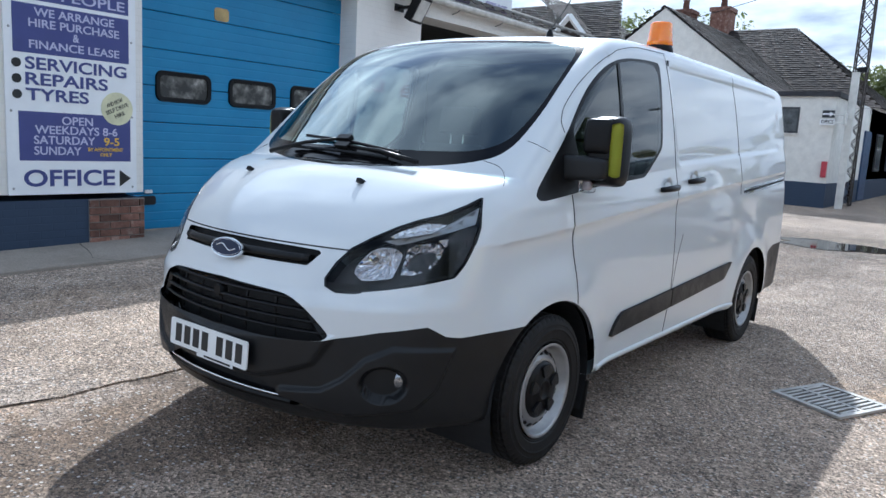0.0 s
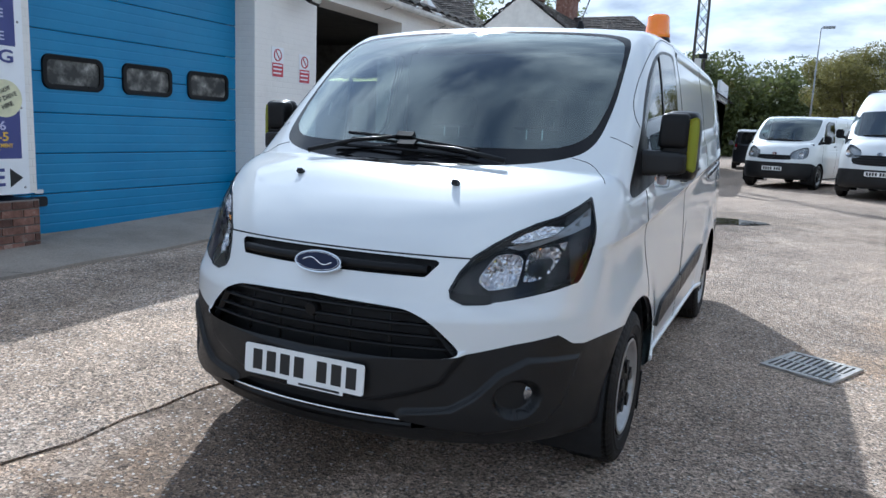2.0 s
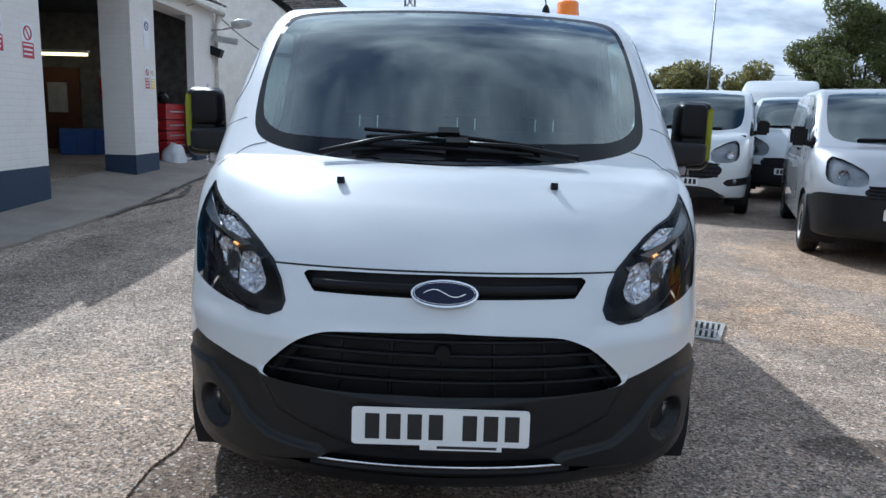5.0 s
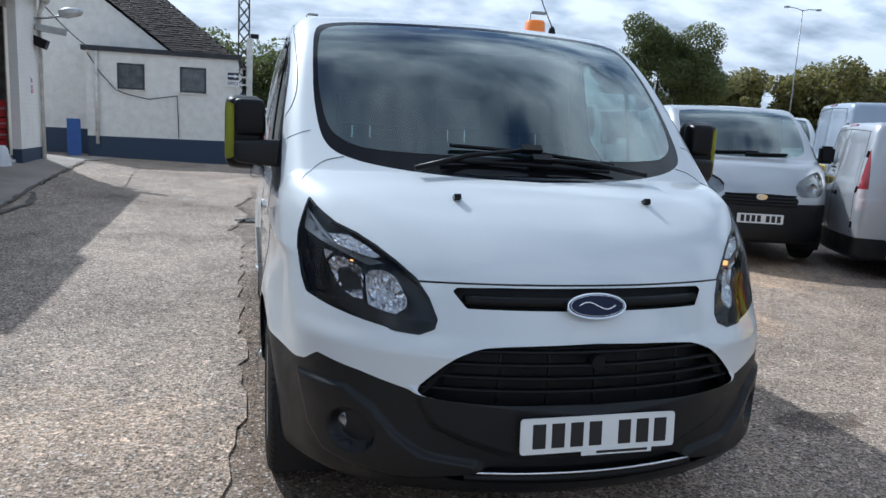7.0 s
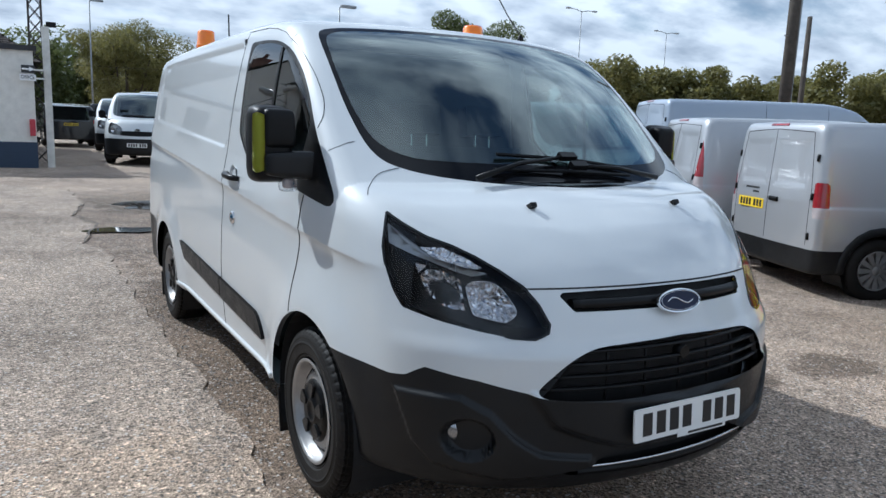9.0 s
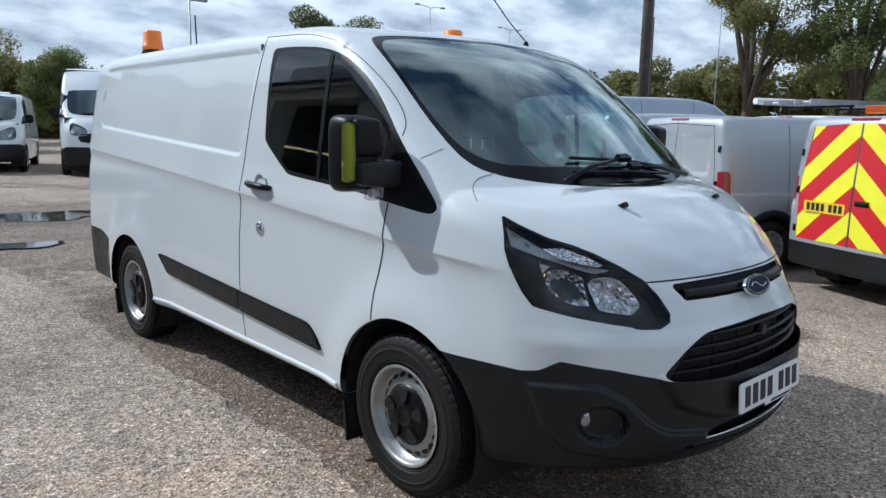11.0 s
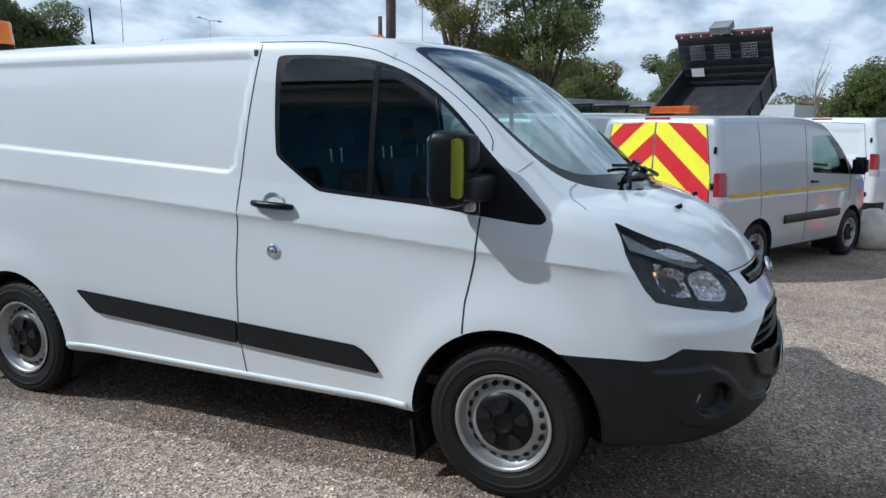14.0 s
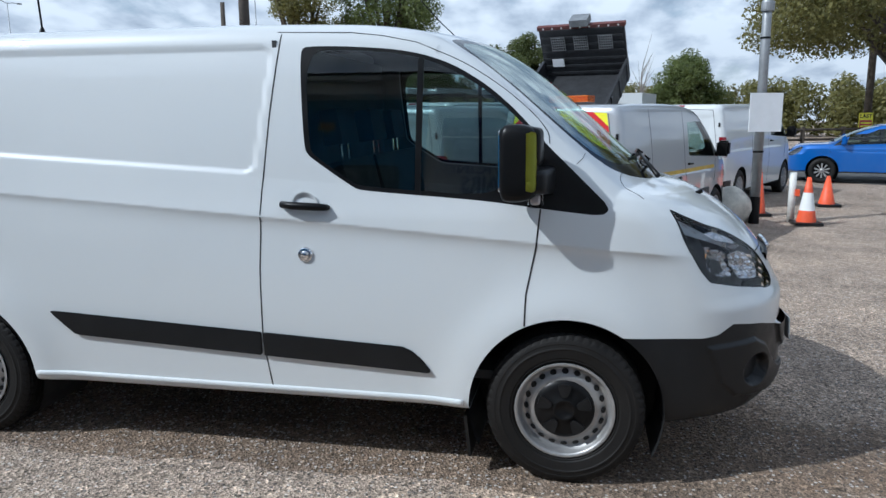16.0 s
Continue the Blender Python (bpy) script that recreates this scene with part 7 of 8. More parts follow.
for i, t_ in enumerate(("AND NOW", "SELF DRIVE", "HIRE")):
    mm = pose(0.42, row(-0.22), 0.0295, 0, 0, 24) @ pose(0, 0.065 - i * 0.065, 0)
    text_part(t_, 0.055, mm, INK, sign, "lettering", (0.18, 0.25, 0.11)[i], 0.0012, 0.001)
for sx in (-0.58, 0.58):
    for sz in (-1.12, -0.4, 0.35, 1.12):
        part("screw", lathe(bmesh.new(), [(0.022, 0.012), (0.026, 0.009), (0.027, 0.0005)], 10, "Z", pose(sx, sz, 0)), STEEL, sign)
# upper sign, only its foot is seen
top_sign = thing("fascia_sign", pose(FX + 0.03, 7.0, 3.78, 90, 0, 90), "long pale sign board above the workshop entrance", "sign")
bm = bmesh.new()
prism(bm, rounded(2.35, 0.62, 0.01, 2), 0.03)
part("board", bm, SIGNWHITE, top_sign)
text_part("SERVICE", 0.17, pose(0.72, -0.17, 0.032), plain("sign_faded_violet", (0.36, 0.33, 0.52), 0.5, depth=0), top_sign, "lettering", 0.62, 0.0015, 0.006)
bm = bmesh.new()
prism(bm, rounded(0.85, 0.34, 0.06, 4), 0.033, pose(-0.45, -0.07, 0))
part("logo_block", bm, plain("sign_faded_violet", (0.36, 0.33, 0.52), 0.5, depth=0), top_sign)


def notice(y, z, w, h, top, low, label):
    """A small safety notice: a ring picture above a coloured block with bars for its unreadable lines."""
    n = thing("safety_notice", pose(FX + 0.004, y, z, 90, 0, 90), label, "sign", "safety notices on the piers")
    bm = bmesh.new()
    prism(bm, rounded(w, h, 0.006, 2), 0.004)
    part("plate", bm, SIGNWHITE, n)
    part("colour_block", box(bmesh.new(), (-w * 0.46, -h * 0.47, 0.003), (w * 0.46, -h * 0.02, 0.006)), low, n)
    for i in range(3):
        part("line_bar", box(bmesh.new(), (-w * 0.38, -h * (0.12 + 0.13 * i), 0.005), (w * (0.38 - 0.05 * i), -h * (0.07 + 0.13 * i), 0.0075)), SIGNWHITE, n)
    bm = bmesh.new()
    c = [pose(0, h * 0.24, 0.005) @ Vector((w * 0.30 * math.cos(a), w * 0.30 * math.sin(a), 0)) for a in (2 * math.pi * k / 20 for k in range(21))]
    tube(bm, c, w * 0.035, 6, caps=False)
    rod(bm, c[7], c[17], w * 0.03, n=6)
    part("ring_symbol", bm, top, n)
    return n


SIGNRED = plain("notice_red", (0.48, 0.05, 0.07), 0.5, depth=0)
SIGNYEL = plain("notice_yellow", (0.75, 0.62, 0.04), 0.5, depth=0)
notice(4.98, 2.20, 0.25, 0.40, SIGNRED, SIGNRED, "red and white no entry notice on the white pier")
notice(5.58, 2.16, 0.25, 0.40, SIGNRED, SIGNRED, "red and white no entry notice on the white pier")
notice(8.95, 1.93, 0.17, 0.36, SIGNRED, SIGNRED, "red safety notice on the workshop pier")
notice(9.17, 1.93, 0.15, 0.36, SIGNYEL, SIGNYEL, "yellow warning notice on the workshop pier")
notice(8.98, 2.62, 0.22, 0.50, NAVY, SIGNWHITE, "white notice with a small blue symbol")
notice(11.95, 1.85, 0.13, 0.32, SIGNRED, SIGNRED, "small red notice on the end pier")


# lamps on the wall
def flood(y, z):
    fl = thing("floodlight", pose(FX, y, z), "black wall-mounted floodlight facing down the yard", "lamp")
    part("bracket", boxes(((0, -0.03, -0.02), (0.22, 0.03, 0.02)), ((0.0, -0.09, -0.05), (0.02, 0.09, 0.05))), BLACK, fl)
    bm = box(bmesh.new(), (-0.05, -0.16, -0.19), (0.07, 0.16, 0.19), pose(0.32, 0.05, -0.02, 0, 28, 12))
    part("housing", bm, BLACK, fl, bevel=0.02)
    bm = box(bmesh.new(), (0.065, -0.13, -0.15), (0.078, 0.13, 0.15), pose(0.32, 0.05, -0.02, 0, 28, 12))
    part("lens", bm, LENS_SOLID, fl, "bright glass front")


LENS_SOLID = plain("floodlight_glass", (0.62, 0.62, 0.58), 0.12, depth=0, tone=0.2)
flood(5.35, 3.22)
end_lamps = thing("security_lamps", pose(FX, 12.3, 3.05), "pair of grey security lamps on the garage corner", "lamp")
part("arm", tube(bmesh.new(), [(0, 0, 0), (0.3, 0.05, 0.05), (0.5, 0.05, 0.1)], 0.02, 8), STEEL, end_lamps)
part("lamp_head", lathe(bmesh.new(), [(-0.16, 0.0005), (-0.14, 0.07), (0.0, 0.10), (0.22, 0.07), (0.28, 0.0005)], 16, "X", pose(0.55, 0.05, 0.15, 0, -8)), plain("grey_lamp_metal", (0.45, 0.45, 0.44), 0.4, 0.4), end_lamps, smooth=True)
part("camera_body", box(bmesh.new(), (0.05, -0.06, -0.20), (0.55, 0.06, -0.08), pose(0, 0, 0, 0, 8)), plain("grey_lamp_metal", (0.45, 0.45, 0.44), 0.4, 0.4), end_lamps, bevel=0.015)
part("lamp_box", box(bmesh.new(), (0.1, -0.1, -0.45), (0.35, 0.1, -0.28), pose(0, 0, 0, 0, 20)), BLACK, end_lamps, bevel=0.015)

# ---------------------------------------------------------------- inside the workshop
strip = thing("strip_light", pose(-6.9, 11.2, 2.42, 0, 0, 86), "lit warm fluorescent strip in the workshop", "lamp")
part("tube", rod(bmesh.new(), (0, 0, 0), (0, 1.6, 0), 0.03, n=10), Mat("lit_tube", (0.9, 0.8, 0.5), 0.4).emit((1.0, 0.78, 0.35), 3.0).m, strip)
part("fitting", boxes(((-0.05, -0.03, 0.03), (0.05, 1.63, 0.08))), PLATEWHITE, strip)
BIN = plain("blue_plastic_bin", (0.02, 0.07, 0.25), 0.5)
crate = thing("pallet_box", pose(-6.95, 11.35, 0.22, 0, 0, -60), "large blue plastic pallet box in the workshop", "box")
part("box_body", boxes(((-0.5, -0.6, 0.14), (0.5, 0.6, 0.80))), BIN, crate, bevel=0.02)
for yy in (-0.55, -0.05, 0.45):
    part("box_foot", boxes(((-0.48, yy, 0.0), (0.48, yy + 0.12, 0.14))), BIN, crate)
for yy in (-0.6, -0.3, 0.0, 0.3, 0.52):
    part("box_rib", boxes(((0.49, yy, 0.16), (0.53, yy + 0.07, 0.78))), BIN, crate)
bench = thing("workbench", pose(-8.8, 7.6, 0.22), "cluttered dark workbench against the back wall", "workbench")
part("bench_top", boxes(((-0.4, -1.0, 0.86), (0.4, 1.6, 0.92))), TRIM, bench)
for yy in (-0.95, 1.5):
    for xx in (-0.35, 0.32):
        part("bench_leg", boxes(((xx, yy, 0), (xx + 0.06, yy + 0.06, 0.86))), STEEL, bench)
part("vice", boxes(((0.1, 0.2, 0.92), (0.3, 0.5, 1.12))), STEEL, bench, bevel=0.03)
idoor = thing("inner_door", pose(-8.0, 12.17, 0.22, 0, 0, -90), "brown inner door with a pale panel", "door")
part("leaf", boxes(((-0.02, -0.45, 0), (0.04, 0.45, 2.0))), plain("brown_door", (0.12, 0.05, 0.03), 0.6), idoor)
part("panel", boxes(((0.04, -0.2, 1.1), (0.05, 0.2, 1.7))), plain("pale_panel", (0.5, 0.5, 0.48), 0.6), idoor)
ext = thing("fire_extinguisher", pose(-7.03, 12.08, 1.60), "red fire extinguisher hung on a post", "extinguisher")
part("cylinder", lathe(bmesh.new(), [(0, 0.0005), (0, 0.075), (0.42, 0.075), (0.48, 0.03), (0.52, 0.02), (0.54, 0.0005)], 20, "Z"), plain("extinguisher_red", (0.42, 0.02, 0.02), 0.3, depth=0), ext, smooth=True)
part("hose", tube(bmesh.new(), [(0.0, 0, 0.5), (0.10, 0.02, 0.48), (0.12, 0.02, 0.2)], 0.012, 6), BLACK, ext)
fan = thing("work_lamp", pose(-6.3, 10.7, 1.98), "dark blue round work lamp on a stand", "lamp")
part("lamp_disc", lathe(bmesh.new(), [(0.0, 0.0005), (0.0, 0.16), (0.06, 0.15), (0.1, 0.04)], 20, "X"), BIN, fan)
part("stand", rod(bmesh.new(), (0, 0, -1.76), (0, 0, 0), 0.02, n=8), BLACK, fan)
REDTOOL = plain("tool_chest_red", (0.30, 0.010, 0.014), 0.35)
chest = thing("tool_chest", pose(-5.40, 10.95, 0.24, 0, 0, -6), "red tool chest with clutter on top", "tool chest")
for i, (z0, z1) in enumerate(((0.12, 0.42), (0.44, 0.62), (0.64, 0.80), (0.82, 1.0), (1.02, 1.3))):
    part("drawer", boxes(((-0.25, -0.38, z0), (0.25, 0.38, z1))), REDTOOL, chest, bevel=0.012)
    part("drawer_pull", boxes(((0.25, -0.30, (z0 + z1) / 2 - 0.012), (0.275, 0.30, (z0 + z1) / 2 + 0.012))), STEEL, chest)
for sy in (-0.32, 0.32):
    for sx in (-0.2, 0.2):
        part("castor", lathe(bmesh.new(), [(-0.02, 0.06), (0.02, 0.06)], 14, "X", pose(sx, sy, 0.06)), BLACK, chest)
part("side_handle", tube(bmesh.new(), [(0.1, -0.38, 0.95), (0.1, -0.48, 0.95), (-0.1, -0.48, 0.95), (-0.1, -0.38, 0.95)], 0.014, 6), STEEL, chest)
cl = thing("engine_part", pose(-5.40, 10.95, 1.54, 0, 0, 20), "dark engine part lying on the tool chest", "engine part")
part("casting", lathe(bmesh.new(), [(-0.2, 0.0005), (-0.18, 0.08), (-0.05, 0.12), (0.1, 0.09), (0.22, 0.11), (0.25, 0.0005)], 12, "Y", pose(0, 0, 0.10)), BLACK, cl)
bag = thing("plastic_sack", pose(-5.08, 10.62, 0.24), "crumpled white plastic sack on the floor", "sack")
bm = bmesh.new()
bmesh.ops.create_icosphere(bm, subdivisions=3, radius=0.27)
for v in bm.verts:
    d = 0.10 * noise.noise(v.co * 6) + 0.05 * noise.noise(v.co * 14)
    v.co *= 1 + d * 2.2
    v.co.z = v.co.z * (1.35 if v.co.z > 0 else 0.8) + 0.22
    v.co.x *= 0.8
    v.co.z = max(v.co.z, 0.0)
part("sack_body", bm, plain("white_polythene", (0.62, 0.62, 0.64), 0.3, tone=0.1), bag, smooth=True)
hose = thing("air_hose", pose(0, 0, 0), "pale hose lying across the threshold", "hose")
part("hose_line", tube(bmesh.new(), [(-5.5, 10.3, 0.45), (-5.3, 10.5, 0.40), (-5.1, 10.9, 0.50), (-4.95, 11.3, 0.52)], 0.025, 8), PLATEWHITE, hose, smooth=True)
meter = thing("wall_switchgear", pose(-6.9, 12.2, 1.9), "grey switch boxes and conduit on the inner wall", "switch box")
part("switch_box", boxes(((-0.2, -0.12, 0), (0.2, 0.0, 0.30)), ), plain("switch_grey", (0.35, 0.36, 0.35), 0.5), meter, bevel=0.01)
part("switch_box", boxes(((0.28, -0.10, -0.4), (0.5, 0.0, -0.1))), plain("switch_grey", (0.35, 0.36, 0.35), 0.5), meter, bevel=0.01)
part("conduit", rod(bmesh.new(), (0, -0.04, 0.3), (0, -0.04, 1.3), 0.015, n=8), STEEL, meter)

# ---------------------------------------------------------------- office and houses behind
RENDERW = plain("white_render", (0.74, 0.72, 0.67), 0.85, grain=26, depth=0.35, tone=0.10)
GY = 17.8
office = thing("office_block", pose(0, 0, 0), "low white flat-roofed office with navy plinth", "building", kind="structure")
part("wall", boxes(((-5.1, GY, 0.15), (-1.36, GY + 3.2, 3.0))), RENDERW, office, "white rendered wall")
part("plinth", boxes(((-5.103, GY - 0.004, 0.0), (-1.352, GY + 3.2, 0.80))), WALLBLUE, office, "navy painted plinth")
part("fascia", boxes(((-5.2, GY - 0.08, 2.96), (-1.28, GY + 3.3, 3.08))), plain("dark_felt_edge", (0.04, 0.04, 0.045), 0.8), office, "dark felt roof edge")
for x0 in (-4.36, -2.83):
    w = part("window", boxes(((x0, GY - 0.012, 2.03), (x0 + 0.66, GY + 0.02, 2.08)), ((x0, GY - 0.012, 2.64), (x0 + 0.66, GY + 0.02, 2.69)), ((x0, GY - 0.012, 2.08), (x0 + 0.045, GY + 0.02, 2.64)), ((x0 + 0.615, GY - 0.012, 2.08), (x0 + 0.66, GY + 0.02, 2.64))), TRIM, office, "dark framed window")
    part("pane", boxes(((x0 + 0.045, GY - 0.006, 2.08), (x0 + 0.615, GY - 0.003, 2.64))), plain("dim_pane", (0.10, 0.11, 0.115), 0.12, depth=0, tone=0.5), w, "dim reflecting pane")
    part("sill", boxes(((x0 - 0.04, GY - 0.05, 1.99), (x0 + 0.70, GY - 0.001, 2.028))), GUTTER, w)
part("downpipe", rod(bmesh.new(), (-4.85, GY - 0.06, 0.6), (-4.85, GY - 0.06, 2.95), 0.045, n=10), GUTTER, office, smooth=True)
part("cable", tube(bmesh.new(), [(-5.05, GY - 0.03, 2.88), (-4.75, GY - 0.03, 2.40), (-4.42, GY - 0.03, 2.02), (-4.2, GY - 0.06, 1.92), (-3.6, GY - 0.06, 1.80), (-2.9, GY - 0.06, 1.93), (-2.88, GY - 0.03, 1.4), (-2.87, GY - 0.03, 0.85)], 0.012, 6), BLACK, office, "drooping black cable")
part("red_post_box", boxes(((-1.50, GY - 0.09, 0.95), (-1.38, GY - 0.005, 1.35))), SIGNRED, office, "small red box on the wall corner", bevel=0.01)
part("side_wall", boxes(((-2.2, GY + 3.2, 0.1), (-1.30, GY + 13.0, 3.0))), RENDERW, office, "white side wall along the yard")
part("side_plinth", boxes(((-2.2, GY + 3.2, 0.0), (-1.292, GY + 13.0, 0.85))), WALLBLUE, office)
part("side_door", boxes(((-1.30, GY + 4.2, 0.25), (-1.25, GY + 5.3, 2.3))), plain("blue_side_door", (0.03, 0.06, 0.13), 0.5), office, "blue side door", bevel=0.01)
for yy in (6.6, 9.2):
    sw_ = part("side_window", boxes(((-1.30, GY + yy, 1.1), (-1.26, GY + yy + 1.1, 2.3))), TRIM, office, bevel=0.01)
    part("pane", boxes(((-1.262, GY + yy + 0.07, 1.17), (-1.256, GY + yy + 1.03, 2.23))), plain("dim_pane", (0.10, 0.11, 0.115), 0.12, depth=0, tone=0.5), sw_)
part("fascia_board", box(bmesh.new(), (-1.22, GY + 8.0, 2.9), (-1.12, GY + 11.5, 3.6)), SIGNWHITE, office, "pale sign board on the side wall")
leaning = thing("blue_board", pose(-5.35, GY - 0.35, gz(-5.3, GY) + 0.02, -14, 0, 12), "blue board leaning on the office wall", "board")
part("sheet", boxes(((-0.16, 0, 0), (0.16, 0.03, 0.95))), BIN, leaning)

TILE = Mat("dark_clay_tiles", rough=0.85)
TILE.color(TILE.mix(1.0, TILE.ramp(TILE.geo.outputs["Random Per Island"], [(0.0, 0.55), (0.7, 1.0), (1.0, 1.9)]), random_tone(TILE, TILE.ramp(TILE.noise(3, 6, 0.7, world=True), [(0.3, (0.022, 0.017, 0.015)), (0.6, (0.048, 0.034, 0.027)), (0.8, (0.11, 0.072, 0.055))]), 0.3), "MULTIPLY"))
TILE.bump(TILE.noise(25, 4, world=True), 0.4, 0.01)


def tiled(a, b, c, d, parent, rows=22, name="roof_slope"):
    """A tiled slope between an eaves line a-b and a ridge line d-c: stepped courses, each with its own ragged lower edge."""
    a, b, c, d = (Vector(p) for p in (a, b, c, d))
    up = (b - a).cross(d - a).normalized()
    if up.z < 0:
        up = -up
    rng = random.Random(rows)
    rows = int(rows * 1.5)
    n = max(12, int((b - a).length / 0.19))
    for r in range(rows):
        V, F = [], []
        t0, t1 = r / rows, min(1, (r + 1.3) / rows)
        for i in range(n):
            # each tile lies a little askew and apart from the next
            s0, s1 = (i + 0.5 * (r % 2)) / n, (i + 0.94 + 0.5 * (r % 2)) / n
            if s1 > 1.001:
                continue
            j, k = rng.uniform(0.014, 0.030), rng.uniform(-0.10, 0.10) / rows
            lo0, lo1 = a.lerp(d, t0 + k * 0.3).lerp(b.lerp(c, t0 + k * 0.3), s0), a.lerp(d, t0 + k * 0.3).lerp(b.lerp(c, t0 + k * 0.3), s1)
            hi0, hi1 = a.lerp(d, t1).lerp(b.lerp(c, t1), s0), a.lerp(d, t1).lerp(b.lerp(c, t1), s1)
            e = len(V)
            V += [lo0 + up * j, lo1 + up * j * 0.9, hi1 + up * 0.004, hi0 + up * 0.004, lo0 - up * 0.006, lo1 - up * 0.006]
            F += [(e, e + 1, e + 2, e + 3), (e + 4, e + 5, e + 1, e)]
        raw("tile_course", V, F, TILE.m, parent)


house = thing("gable_house", pose(0, 0, 0), "white gabled house with a dark tiled roof", "house")
hy = GY + 0.9
bm = bmesh.new()
prism(bm, [(-9.6, 0.2), (-3.2, 0.2), (-3.2, 3.15), (-6.4, 5.55), (-9.6, 3.15)], 0.25)
bm.transform(pose(0, hy + 0.25, 0, 90, 0, 0))
part("gable_wall", bm, RENDERW, house, "cream rendered gable wall")
part("plinth", boxes(((-9.6, hy - 0.01, 0.0), (-5.1, hy, 0.95))), WALLBLUE, house)
tiled((-2.9, hy - 0.12, 2.98), (-2.9, hy + 7.0, 2.98), (-6.4, hy + 7.0, 5.62), (-6.4, hy - 0.12, 5.62), house)
tiled((-9.9, hy + 7.0, 2.98), (-9.9, hy - 0.12, 2.98), (-6.4, hy - 0.12, 5.62), (-6.4, hy + 7.0, 5.62), house)
main = thing("main_house", pose(0, 0, 0), "larger house with a dark hipped tile roof and chimneys", "house")
my = GY + 5.0
part("wall", boxes(((-12.5, my, 0.2), (-1.3, my + 8, 3.1))), RENDERW, main)
tiled((-12.8, my - 0.2, 3.0), (-1.0, my - 0.2, 3.0), (-4.7, my + 4, 6.1), (-9.5, my + 4, 6.1), main, 26)
tiled((-1.0, my - 0.2, 3.0), (-1.0, my + 8.2, 3.0), (-4.7, my + 4.02, 6.1), (-4.7, my + 4, 6.1), main, 26)
tiled((-1.0, my + 8.2, 3.0), (-12.8, my + 8.2, 3.0), (-9.5, my + 4, 6.1), (-4.7, my + 4, 6.1), main, 20)
for x in (-7.4, -8.9):
    ch = part("chimney", boxes(((x - 0.35, my + 3.6, 5.6), (x + 0.35, my + 4.4, 6.9)), ((x - 0.4, my + 3.55, 6.8), (x + 0.4, my + 4.45, 6.95))), BRICKM.m, main, "brick chimney stack")
    part("chimney_pot", lathe(bmesh.new(), [(0, 0.13), (0.35, 0.11), (0.38, 0.13), (0.42, 0.13)], 14, "Z", pose(x, my + 4.0, 6.95)), BRICKM.m, ch, smooth=True)
far = thing("far_house", pose(0, 0, 0), "distant house with a white-edged gable and tiled roof", "house")
part("wall", boxes(((-17, 22.0, 0.2), (-9.5, 29, 4.2))), RENDERW, far)
tiled((-9.0, 21.6, 4.1), (-9.0, 29.4, 4.1), (-13.2, 29.4, 7.2), (-13.2, 21.6, 7.2), far)
tiled((-17.4, 21.4, 4.1), (-9.0, 21.4, 4.1), (-10.8, 25, 7.2), (-16, 25, 7.2), far)
bm = bmesh.new()
for s4 in (-1, 1):
    rod(bm, (-11.0 + s4 * 1.5, 21.2, 4.3), (-11.0, 21.2, 6.0), 0.11, n=4)
part("bargeboard", bm, PLATEWHITE, far, "white bargeboards")
part("gable_face", prism(bmesh.new(), [(-12.4, 4.3), (-9.6, 4.3), (-11.0, 5.9)], 0.1, pose(0, 21.4, 0, 90, 0, 0)), TILE.m, far)

# ---------------------------------------------------------------- posts and poles
WHITEPOST = plain("white_painted_post", (0.66, 0.65, 0.61), 0.6, tone=0.15)
post = thing("white_post", pose(-1.06, 18.1, gz(-0.98, 18.1)), "square white post with an office arrow sign", "post")
part("shaft", boxes(((-0.08, -0.08, -0.05), (0.08, 0.08, 3.4))), WHITEPOST, post, bevel=0.01)
part("camera", boxes(((0.02, -0.06, 3.4), (0.24, 0.06, 3.52))), BLACK, post, bevel=0.01)
part("bracket", boxes(((-0.30, -0.43, 2.12), (-0.05, -0.37, 2.16)), ((-0.30, -0.43, 2.32), (-0.05, -0.37, 2.36)), ((-0.08, -0.40, 2.10), (-0.04, 0.03, 2.38))), WHITEPOST, post)
ar = part("arrow_plate", boxes(((-0.56, -0.42, 2.26), (-0.28, -0.40, 2.44))), TRIM, post, "dark plate with a white arrow")
bm = bmesh.new()
prism(bm, [(-0.13, -0.02), (0.03, -0.02), (0.03, -0.06), (0.13, 0.0), (0.03, 0.06), (0.03, 0.02), (-0.13, 0.02)], 0.004, pose(-0.42, -0.42, 2.35, 90, 0, 0))
part("arrow", bm, SIGNWHITE, ar)
op = part("office_plate", boxes(((-0.60, -0.42, 2.08), (-0.26, -0.40, 2.23))), SIGNWHITE, post, "white plate lettered office")
text_part("OFFICE", 0.12, pose(-0.43, -0.422, 2.155, 90, 0, 0), INK, op, "lettering", 0.28, 0.001, 0.002)


